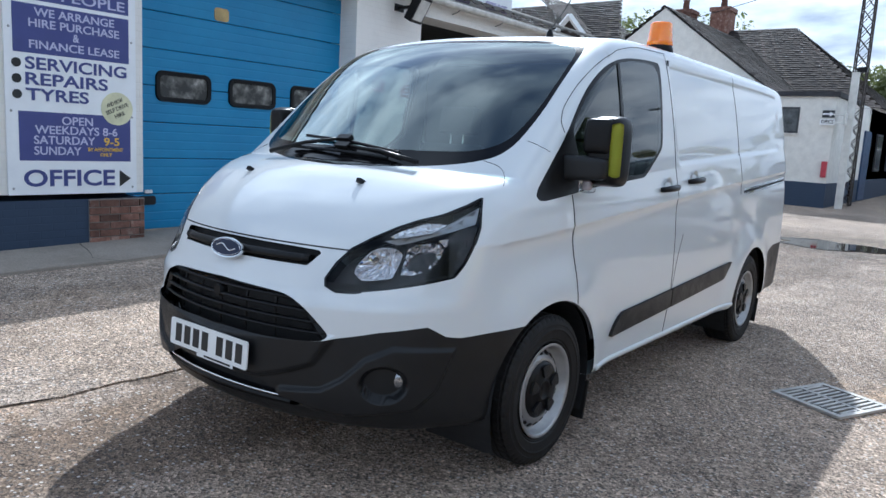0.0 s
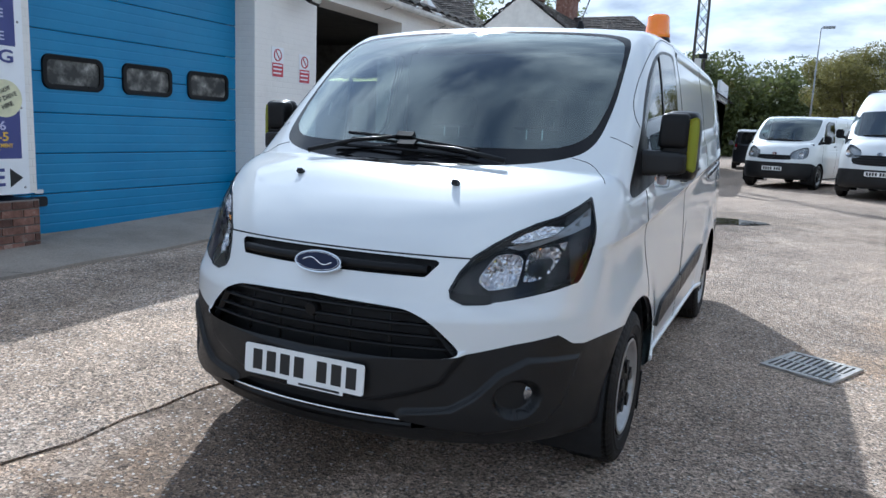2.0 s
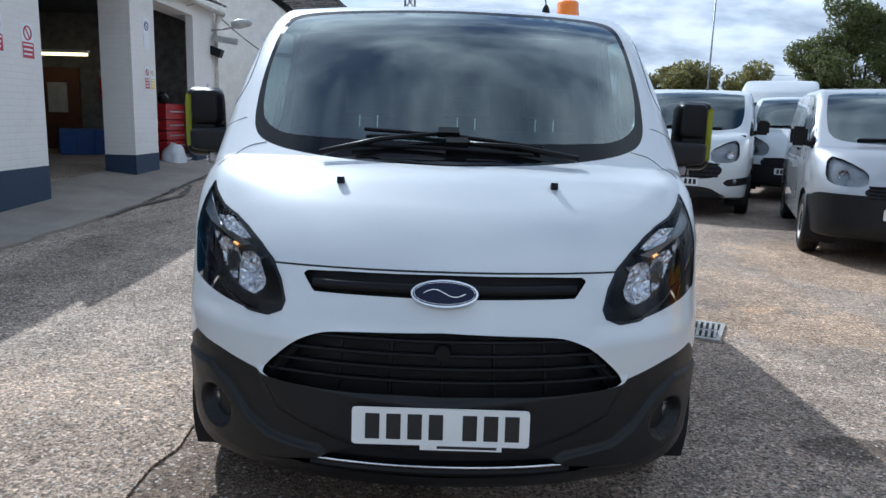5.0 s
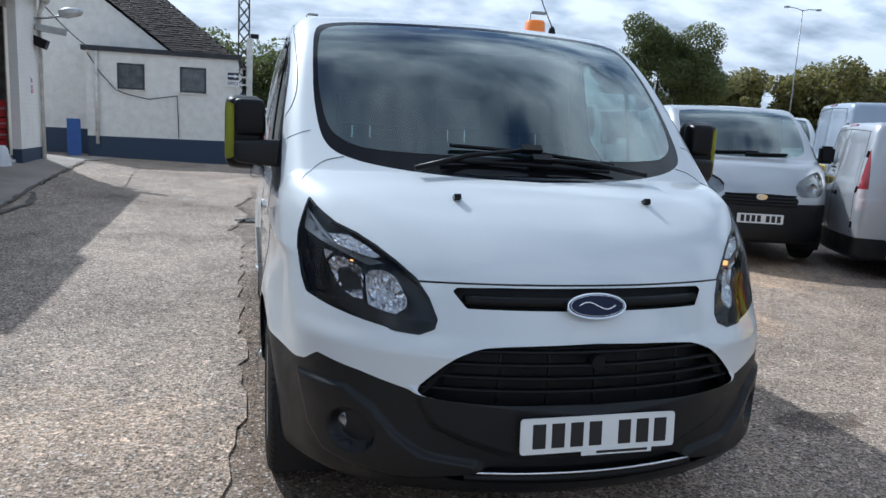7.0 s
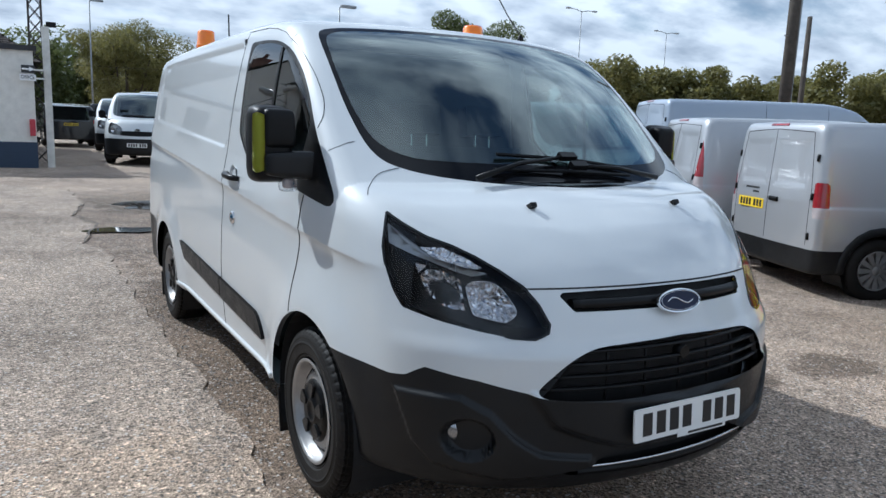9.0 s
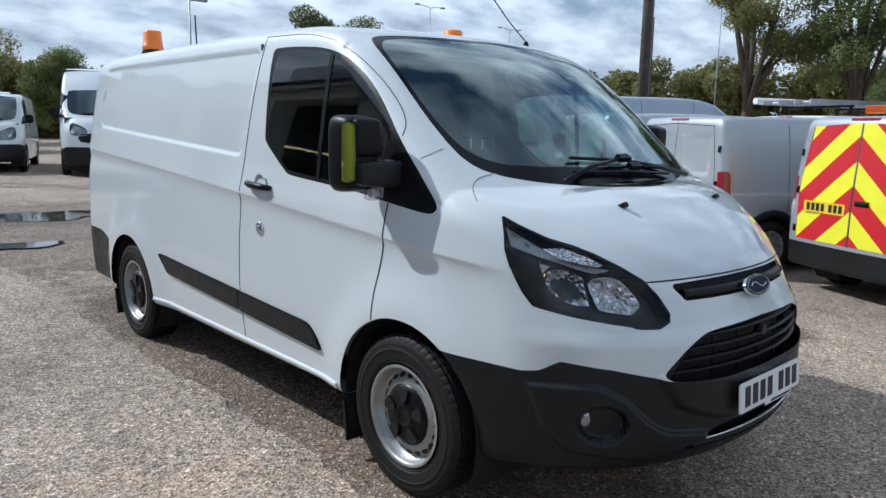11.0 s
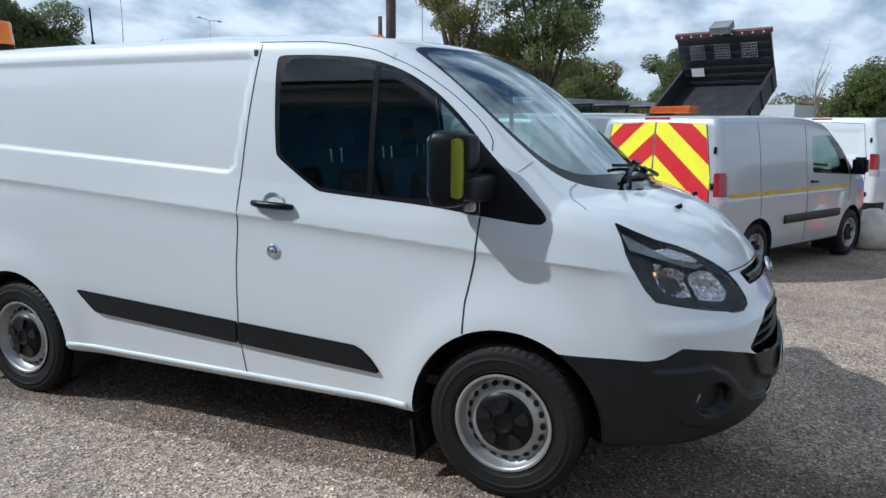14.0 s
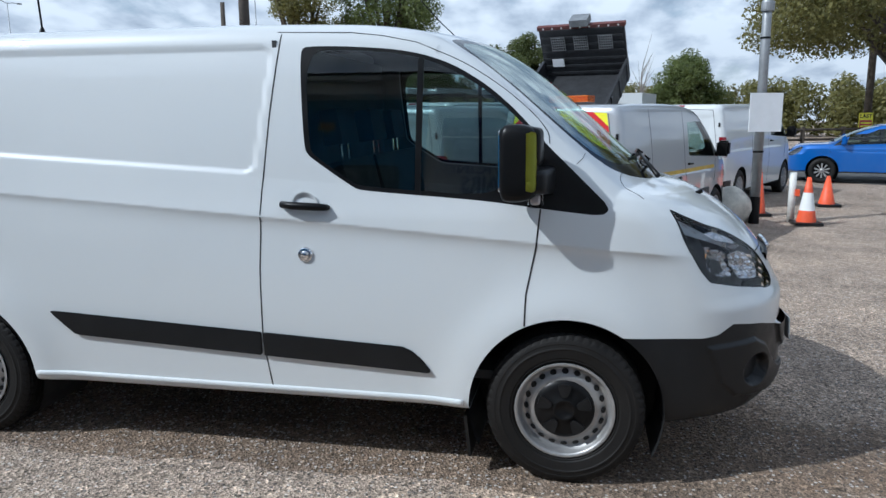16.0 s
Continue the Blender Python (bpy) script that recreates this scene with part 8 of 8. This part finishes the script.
def lattice(x, y, h, w=0.17):
    t = thing("lattice_mast", pose(x, y, gz(x, y)), "dark steel lattice mast with lamps at its head", "mast")
    for sx in (-1, 1):
        for sy in (-1, 1):
            part("mast_leg", rod(bmesh.new(), (sx * w, sy * w, 0), (sx * w * 0.75, sy * w * 0.75, h), 0.022, n=5), RUST, t)
    n = int(h / 0.36)
    for i in range(n):
        a, b = i * h / n, (i + 1) * h / n
        k0, k1 = w * (1 - 0.25 * a / h), w * (1 - 0.25 * b / h)
        for s5 in (-1, 1):
            for p, q in (((-k0, s5 * k0, a), (k1, s5 * k1, b)), ((k0, s5 * k0, a), (-k1, s5 * k1, b)), ((s5 * k0, -k0, a), (s5 * k1, k1, b))):
                part("mast_brace", rod(bmesh.new(), p, q, 0.011, n=4), RUST, t)
    for dz, dx in ((h - 0.1, 0.3), (h - 0.5, 0.25)):
        part("mast_lamp", box(bmesh.new(), (dx - 0.16, -0.14, -0.08), (dx + 0.16, 0.14, 0.08), pose(0, 0, dz, 0, 22)), BLACK, t, bevel=0.02)
    return t


RUST = plain("dark_rusty_steel", (0.055, 0.045, 0.04), 0.7, 0.3)
lattice(-1.22, 19.6, 7.4)


def street_lamp(x, y, h, arm, double=False, head=0.35, r=0.06):
    t = thing("street_lamp", pose(x, y, gz(x, y)), "tall grey street lamp against the sky", "street lamp", "street lamps beyond the yard")
    part("column", rod(bmesh.new(), (0, 0, 0), (0, 0, h), r, r * 0.55, 10), GALV, t, smooth=True)
    for sg in ((-1, 1) if double else (1,)):
        part("arm", tube(bmesh.new(), [(0, 0, h - 0.05), (sg * arm * 0.5, 0, h + 0.08), (sg * arm, 0, h + 0.1)], r * 0.5, 8), GALV, t)
        part("lamp_head", box(bmesh.new(), (min(0, sg * head), -0.12, -0.05), (max(0, sg * head), 0.12, 0.06), pose(sg * arm, 0, h + 0.1)), GALV, t, bevel=0.02)
    return t


GALV = plain("galvanised_steel", (0.30, 0.31, 0.32), 0.5, 0.6)
street_lamp(2.2, 43.0, 7.4, 0.1, head=0.6)
street_lamp(11.5, 30.0, 6.6, 0.1, head=0.7)
street_lamp(38, 44, 11, 1.2, True)
street_lamp(52, 48, 11, 1.2, True)
street_lamp(44, 22, 10, 1.6)
TIMBER = plain("old_pole_timber", (0.075, 0.062, 0.050), 0.9, grain=30, depth=0.5, tone=0.4)


def pole(x, y, h, r, label):
    t = thing("utility_pole", pose(x, y, gz(x, y)), label, "pole")
    part("shaft", rod(bmesh.new(), (0, 0, 0), (0, 0, h), r, r * 0.75, 12), TIMBER, t, smooth=True)
    return t


up = pole(14.2, 8.6, 9.0, 0.15, "dark timber utility pole with climbing steps")
for i in range(5):
    part("step_bolt", rod(bmesh.new(), (0, 0, 3.0 + i * 0.9), (0.28 * (-1) ** i, 0, 3.0 + i * 0.9), 0.012, n=5), STEEL, up)
part("conduit", rod(bmesh.new(), (0.2, 0, 0), (0.24, 0, 5.2), 0.03, n=8), GALV, up)
pole(20.5, 12.4, 5.4, 0.10, "leaning dark timber post behind the vans")
pole(27.3, -10.8, 9.5, 0.15, "tall timber pole beside the road")
wires = thing("overhead_wires", pose(0, 0, 0), "thin overhead wires across the sky", "cable")
for a, b in (((14.2, 8.6, 8.6), (-9.0, 27, 6.6)), ((14.2, 8.6, 8.9), (27.5, -9.3, 9.2)), ((-4.8, 12.4, 3.4), (-4.9, 17.8, 2.95))):
    a, b = Vector(a), Vector(b)
    part("wire", tube(bmesh.new(), [a.lerp(b, i / 12) + Vector((0, 0, -1.0 * (i / 12) * (1 - i / 12) * (b - a).length * 0.06)) for i in range(13)], 0.012, 5), BLACK, wires)

# roadside things
mp = thing("metal_post", pose(8.1, -2.70, gz(8.1, -2.7), 0, 0, 0), "grey metal post with a blank white plate", "post")
part("shaft", rod(bmesh.new(), (0, 0, 0), (0.10, 0, 5.2), 0.075, 0.065, 14), GALV, mp, smooth=True)
part("collar", lathe(bmesh.new(), [(0, 0.09), (0.03, 0.095), (0.12, 0.095), (0.15, 0.08)], 14, "Z", pose(0.04, 0, 3.2)), GALV, mp)
part("base_paint", rod(bmesh.new(), (0, 0, 0), (0.01, 0, 0.42), 0.08, n=14), BLACK, mp)
part("blank_plate", box(bmesh.new(), (-0.012, -0.32, 1.42), (0.0, 0.22, 2.0), pose(-0.09, 0, 0, 0, 0, 20)), SIGNWHITE, mp, "blank white plate")
for i in range(3):
    part("cable_tie", lathe(bmesh.new(), [(0, 0.081), (0.03, 0.081)], 14, "Z", pose(0.02 + 0.018 * i, 0, 1.1 + i * 0.85)), BLACK, mp)
ORANGE = plain("cone_orange", (0.75, 0.10, 0.03), 0.5, depth=0.1)


def cone(x, y, h=0.72, banded=True):
    c = thing("traffic_cone", pose(x, y, gz(x, y) + 0.01), "orange and white traffic cone on a dark base" if banded else "faded plain orange traffic cone", "traffic cone", "traffic cones")
    part("cone_base", box(bmesh.new(), (-0.2, -0.2, 0), (0.2, 0.2, 0.04)), CLAD, c, bevel=0.012)
    rr = lambda z: 0.15 - 0.12 * z / h
    for a, b, mt in (((0.04, 0.30 * h, ORANGE), (0.30 * h, 0.68 * h, PLATEWHITE), (0.68 * h, h, ORANGE)) if banded else ((0.04, h, ORANGE),)):
        part("cone_band", lathe(bmesh.new(), [(a, rr(a)), (b, rr(b))] + ([(b + 0.004, 0.0005)] if b >= h else []), 24, "Z"), mt, c, smooth=True)


cone(8.05, -3.45)
cone(9.1, -2.95, 0.9, False)
cone(10.6, -4.5, 0.55, False)
st = thing("white_bollard", pose(8.35, -3.30, gz(8.3, -3.3)), "short white plastic bollard with an orange clip", "bollard")
part("stem", rod(bmesh.new(), (0, 0, 0), (0.02, 0, 0.78), 0.055, n=14), WHITEPOST, st, smooth=True)
part("clip", boxes(((-0.08, -0.09, 0.42), (0.0, -0.03, 0.52))), ORANGE, st)
rock = thing("white_boulder", pose(8.25, -2.35, gz(8.2, -2.3)), "whitewashed rough stone block", "boulder")
bm = bmesh.new()
bmesh.ops.create_icosphere(bm, subdivisions=3, radius=0.36)
for v in bm.verts:
    v.co *= 1 + 0.30 * noise.noise(v.co * 3.0)
    v.co.z = max(0.0, v.co.z * 0.95 + 0.22)
part("stone", bm, plain("whitewash", (0.62, 0.58, 0.50), 0.9, grain=20, depth=0.6, tone=0.3), rock, smooth=True)
ad = thing("roadside_notice", pose(25.4, -10.1, 1.30, 90, 0, -72), "yellow and red printed roadside notice on a pole", "sign")
bm = bmesh.new()
prism(bm, rounded(0.55, 0.62, 0.01, 2), 0.02)
part("board", bm, plain("notice_lemon", (0.85, 0.80, 0.05), 0.6, depth=0), ad)
text_part("LAST", 0.19, pose(0, 0.18, 0.022), INK, ad, "lettering", 0.46, 0.001, 0.004)
part("red_block", box(bmesh.new(), (-0.24, -0.27, 0.018), (0.24, 0.04, 0.024)), SIGNRED, ad)
for i in range(2):
    part("line_bar", box(bmesh.new(), (-0.20, -0.09 - 0.12 * i, 0.022), (0.20, -0.03 - 0.12 * i, 0.027)), plain("notice_lemon", (0.85, 0.80, 0.05), 0.6, depth=0), ad)
fence = thing("field_fence", pose(23.0, -6.0, gz(23, -6)), "weathered timber rail fence beyond the road", "fence")
for i in range(9):
    part("fence_post", boxes(((-0.06 + i * 0.9, -0.06 - i * 1.6, 0), (0.06 + i * 0.9, 0.06 - i * 1.6, 1.25))), TIMBER, fence)
for z in (0.45, 0.8, 1.15):
    part("fence_rail", rod(bmesh.new(), (0, 0, z), (7.2, -12.8, z), 0.05, n=6), TIMBER, fence)

# tipped truck body
tip = thing("tipper_truck", pose(11.5, 0.2, gz(11.6, -0.5), 0, 0, 73.6) @ Matrix.Diagonal((0.86, 1, 1, 1)), "tipper lorry with its dark grey body raised", "truck")
TIPM = plain("dark_grey_tipper_steel", (0.040, 0.041, 0.045), 0.5, 0.3, tone=0.25)
# local: the body tips back towards +y
tm = pose(0, 1.6, 0.95, -31, 0, 0)
part("tipper_floor", box(bmesh.new(), (-1.05, -3.0, 0), (1.05, 0.2, 0.06), tm), TIPM, tip)
for sx in (-1, 1):
    part("tipper_side", box(bmesh.new(), (sx * 1.05 - 0.03, -3.0, 0), (sx * 1.05 + 0.03, 0.2, 0.42), tm), TIPM, tip)
    for i in range(5):
        part("side_rib", box(bmesh.new(), (sx * 1.09 - 0.02, -2.8 + i * 0.65, 0.02), (sx * 1.09 + 0.02, -2.72 + i * 0.65, 0.40), tm), TIPM, tip)
hb = part("headboard", box(bmesh.new(), (-1.05, -3.06, 0), (1.05, -3.0, 1.15), tm), TIPM, tip, "slatted headboard with mesh windows")
for i in range(7):
    part("headboard_rail", box(bmesh.new(), (-1.0, -2.99, 0.12 + i * 0.16), (1.0, -2.96, 0.17 + i * 0.16), tm), TIPM, tip)
for x0 in (-0.75, -0.15, 0.42):
    bm = bmesh.new()
    for i in range(7):
        rod(bm, tm @ Vector((x0 + i * 0.055, -2.955, 0.66)), tm @ Vector((x0 + i * 0.055, -2.955, 0.98)), 0.008, n=4)
        if i < 6:
            rod(bm, tm @ Vector((x0, -2.955, 0.68 + i * 0.055)), tm @ Vector((x0 + 0.34, -2.955, 0.68 + i * 0.055)), 0.008, n=4)
    part("mesh_window", bm, GALV, tip)
part("top_rail", box(bmesh.new(), (-1.08, -3.08, 1.12), (1.08, -2.98, 1.20), tm), plain("rail_red_brown", (0.12, 0.04, 0.035), 0.6), tip)
part("roof_beacon", box(bmesh.new(), (-0.22, -3.2, 1.2), (0.22, -2.9, 1.34), tm), GALV, tip, bevel=0.03)
part("warning_label", box(bmesh.new(), (0.50, -2.955, 0.30), (0.80, -2.95, 0.48), tm), SIGNWHITE, tip)
for i in range(9):
    part("rail_dot", lathe(bmesh.new(), [(0.0, 0.0005), (0.0, 0.022), (0.012, 0.022)], 10, "Y", tm @ pose(-0.92 + i * 0.23, -2.975, 1.16, 0, 0, 180)), PLATEWHITE, tip)
part("chassis", boxes(((-0.4, -2.6, 0.55), (0.4, 1.7, 0.80))), DARK, tip)
part("cab", boxes(((-0.98, -4.2, 0.5), (0.98, -2.6, 2.2))), WHITE, tip, bevel=0.12)
for yw in (-3.5, 0.6):
    for sx in (-1, 1):
        wheel(tip, sx * 0.95, yw, 0.36, 0.36, 0.24, 0.21)

# ---------------------------------------------------------------- trees
LEAFTONES = []
for nm, a, b in (("leaf_green", (0.064, 0.088, 0.024), (0.165, 0.195, 0.060)), ("leaf_olive", (0.080, 0.088, 0.026), (0.220, 0.200, 0.065)), ("leaf_dark", (0.058, 0.078, 0.024), (0.135, 0.155, 0.050))):
    m = Mat(nm, rough=0.6)
    m.color(m.ramp(m.geo.outputs["Random Per Island"], [(0.0, a), (1.0, b)]))
    tl = m.n.new("ShaderNodeBsdfTranslucent")
    tl.inputs[0].default_value = (*[c * 1.3 for c in b], 1)
    mx = m.n.new("ShaderNodeMixShader")
    mx.inputs[0].default_value = 0.42
    m.l.new(m.b.outputs[0], mx.inputs[1])
    m.l.new(tl.outputs[0], mx.inputs[2])
    m.l.new(mx.outputs[0], m.n["Material Output"].inputs[0])
    LEAFTONES.append(m.m)
BARK = plain("bark", (0.085, 0.068, 0.052), 0.9, grain=18, depth=0.8, tone=0.4)


def leaf_cloud(centres, count, size, seed):
    """Leaves as small bent quads scattered in uneven clumps."""
    rng = np.random.default_rng(seed)
    c = np.array([p[:3] for p in centres])
    r = np.array([p[3] for p in centres])
    pick = rng.choice(len(c), count, p=r ** 2 / (r ** 2).sum())
    d = rng.normal(size=(count, 3))
    d /= np.linalg.norm(d, axis=1, keepdims=True)
    p = c[pick] + d * (r[pick] * rng.uniform(0.35, 1.05, count) ** 0.6)[:, None] * np.array((1, 1, 0.8))
    n = d * 0.6 + rng.normal(size=(count, 3)) * 0.6 + np.array((0, 0, 0.5))
    n /= np.linalg.norm(n, axis=1, keepdims=True)
    t = np.cross(n, rng.normal(size=(count, 3)))
    t /= np.linalg.norm(t, axis=1, keepdims=True)
    b = np.cross(n, t)
    s = (size * rng.uniform(0.6, 1.4, count))[:, None]
    v = np.stack([p - t * s, p + b * s * 0.55 - n * s * 0.1, p + t * s, p - b * s * 0.55 - n * s * 0.1], 1).reshape(-1, 3)
    f = np.arange(count * 4).reshape(-1, 4)
    return v, f


def fast_mesh(name, v, f, mat, parent=None, label=""):
    me = bpy.data.meshes.new(name)
    n = len(f)
    me.vertices.add(n * 4)
    me.vertices.foreach_set("co", np.asarray(v, np.float32).ravel())
    me.loops.add(n * 4)
    me.loops.foreach_set("vertex_index", np.asarray(f, np.int32).ravel())
    me.polygons.add(n)
    me.polygons.foreach_set("loop_start", np.arange(0, n * 4, 4, dtype=np.int32))
    me.update(calc_edges=True)
    return mesh_part(name, me, mat, parent, label)


def tree(x, y, h, spread_, seed, tone=0, leaves=9000, size=0.11, label="broad leafy green tree beyond the vans", bare=0.25, lean=0.0, full=True):
    rng = random.Random(seed)
    t = thing("tree", pose(x, y, gz(x, y)), label, "tree", "trees round the yard")
    bm = bmesh.new()
    th = h * bare
    tube(bm, [(0, 0, -0.2), (lean * 0.3, 0.05, th * 0.5), (lean * 0.8, 0.0, th), (lean * 1.3, 0.1, h * 0.62)], [h * 0.026, h * 0.020, h * 0.016, h * 0.007], 9)
    clumps = []
    for i in range(11):
        a = i * 2.4 + rng.uniform(-0.5, 0.5)
        z0 = th * rng.uniform(0.75, 1.5)
        reach = spread_ * rng.uniform(0.45, 1.0)
        z1 = h * rng.uniform(0.42, 0.92)
        reach *= math.sqrt(max(0.15, 1 - ((z1 / h - 0.58) / 0.45) ** 2))
        e = Vector((lean + reach * math.cos(a), reach * math.sin(a), z1))
        s = Vector((lean * 0.8, 0, z0))
        mid = s.lerp(e, 0.5) + Vector((rng.uniform(-0.2, 0.2), rng.uniform(-0.2, 0.2), h * 0.05))
        tube(bm, [s, mid, e], [h * 0.013, h * 0.008, h * 0.003], 6)
        clumps.append((*e, spread_ * rng.uniform(0.22, 0.40)))
        for j in range(3):
            q = mid.lerp(e, rng.uniform(0.2, 1.0)) + Vector((rng.uniform(-1, 1), rng.uniform(-1, 1), rng.uniform(-0.5, 0.8))) * spread_ * 0.33
            tube(bm, [mid.lerp(e, 0.5), q], [h * 0.004, h * 0.0015], 4)
            clumps.append((*q, spread_ * rng.uniform(0.13, 0.26)))
    clumps += [(lean + rng.uniform(-0.3, 0.3) * spread_, rng.uniform(-0.3, 0.3) * spread_, h * rng.uniform(0.72, 0.95), spread_ * rng.uniform(0.18, 0.32)) for _ in range(6)]
    for i in range(26 if full else 0):
        a, q = i * 2.4, (i + 0.5) / 26
        z1 = h * (max(bare, 0.12) + 0.12 + (0.80 - max(bare, 0.12)) * q)
        e = spread_ * 0.78 * math.sqrt(max(0.05, 1 - (2 * q - 0.85) ** 2)) * rng.uniform(0.55, 1.0)
        clumps.append((lean + e * math.cos(a), e * math.sin(a), z1, spread_ * rng.uniform(0.20, 0.32)))
    part("trunk", bm, BARK, t, "branching grey-brown trunk and limbs", smooth=True)
    v, f = leaf_cloud(clumps, int(leaves * 3.0), size * 0.52, seed)
    fast_mesh("crown", v, f, LEAFTONES[tone], t, "loose crown of small leaves")
    return t


def hedge(points, h, depth, seed, tone, count, size, label):
    """A far belt of woodland along a line."""
    rng = random.Random(seed)
    cl = []
    for (x0, y0), (x1, y1) in zip(points, points[1:]):
        L_ = math.dist((x0, y0), (x1, y1))
        for i in range(int(L_ / (h * 0.05))):
            t = rng.random()
            hh = h * rng.uniform(0.74, 1.04)
            x, y = x0 + (x1 - x0) * t + rng.uniform(-depth, depth), y0 + (y1 - y0) * t + rng.uniform(-depth, depth)
            for zz in (0.15, 0.4, 0.62, 0.84):
                cl.append((x + rng.uniform(-1, 1) * h * 0.1, y + rng.uniform(-1, 1) * h * 0.1, hh * zz, h * rng.uniform(0.10, 0.21)))
    v, f = leaf_cloud(cl, count * 2, size * 0.66, seed)
    return tagged(fast_mesh("woodland", v, f, LEAFTONES[tone]), label, "woodland", kind="stuff")


hedge([(-6, 62), (12, 60), (24, 57)], 6.6, 3, 1, 1, 60000, 0.24, "belt of green trees beyond the yard")
hedge([(38, 54), (46, 46), (55, 37), (62, 26), (66, 14)], 8.0, 4, 2, 1, 110000, 0.27, "long belt of dense green woodland beyond the road")
hedge([(-14, 52), (-3, 56), (4, 60)], 8.0, 2, 3, 2, 24000, 0.24, "dark trees behind the houses")
hedge([(66, 14), (60, 0), (58, -14), (50, -30), (30, -44)], 4.4, 3, 4, 1, 60000, 0.22, "scrubby autumn-tinged hedge across the road")
hedge([(-30, 40), (-14, 44)], 10.5, 2, 6, 0, 16000, 0.22, "tall trees behind the garage roof")
tree(16.9, 27.3, 6.2, 2.8, 11, 2, 26000, 0.11, "round dark green tree behind the silver van", bare=0.13)
tree(33.3, 15.0, 12.5, 3.3, 12, 1, 9000, 0.12, "tall thinning poplar tree behind the vans", lean=0.6, bare=0.2, full=False)
tree(35.2, 10.4, 12.0, 3.4, 13, 0, 15000, 0.13, "tall leafy green tree behind the vans", bare=0.2)
tree(31.0, 7.2, 3.9, 1.9, 20, 2, 9000, 0.10, "low dark bushy tree below the tall trees", bare=0.1)
tree(30.8, -4.4, 4.3, 1.9, 14, 0, 12000, 0.10, "small round green tree by the road", bare=0.08)
tree(31.0, 2.7, 5.6, 1.7, 17, 2, 11000, 0.10, "dark green bushy tree behind the tipper", bare=0.12)
tree(20.6, -9.6, 10.0, 5.0, 15, 1, 22000, 0.12, "spreading oak tree turning yellow by the road", bare=0.33, full=False)
tree(4.5, 47.0, 7.0, 3.4, 16, 1, 16000, 0.12, "broad olive green tree beyond the parked vans", bare=0.12)
tree(10.5, 46.0, 5.4, 2.6, 18, 0, 10000, 0.12, "low green tree beyond the parked vans", bare=0.12)
dead = thing("bare_tree", pose(29.0, -2.4, 0), "small leafless pale tree", "tree")
bm = bmesh.new()
rng = random.Random(8)
rod(bm, (0, 0, 0), (0.1, 0, 3.4), 0.06, 0.03, 6)
for i in range(26):
    s = Vector((0.1, 0, rng.uniform(1.4, 3.6)))
    tube(bm, [s, s + Vector((rng.uniform(-0.6, 0.6), rng.uniform(-0.6, 0.6), rng.uniform(0.7, 1.6)))], [0.018, 0.004], 4)
part("trunk", bm, plain("pale_dead_bark", (0.26, 0.23, 0.20), 0.9), dead)
# road beyond the yard
sheet("road", [(14.0, -20), (24, -14), (21.0, -4.5), (16.5, -5.6), (12.6, -10), (9, -20)], plain("road_asphalt", (0.085, 0.084, 0.083), 0.85, grain=40, depth=0.3), 0.014, "smooth grey asphalt road beside the yard", "road", step=1.5, rough=0.03)
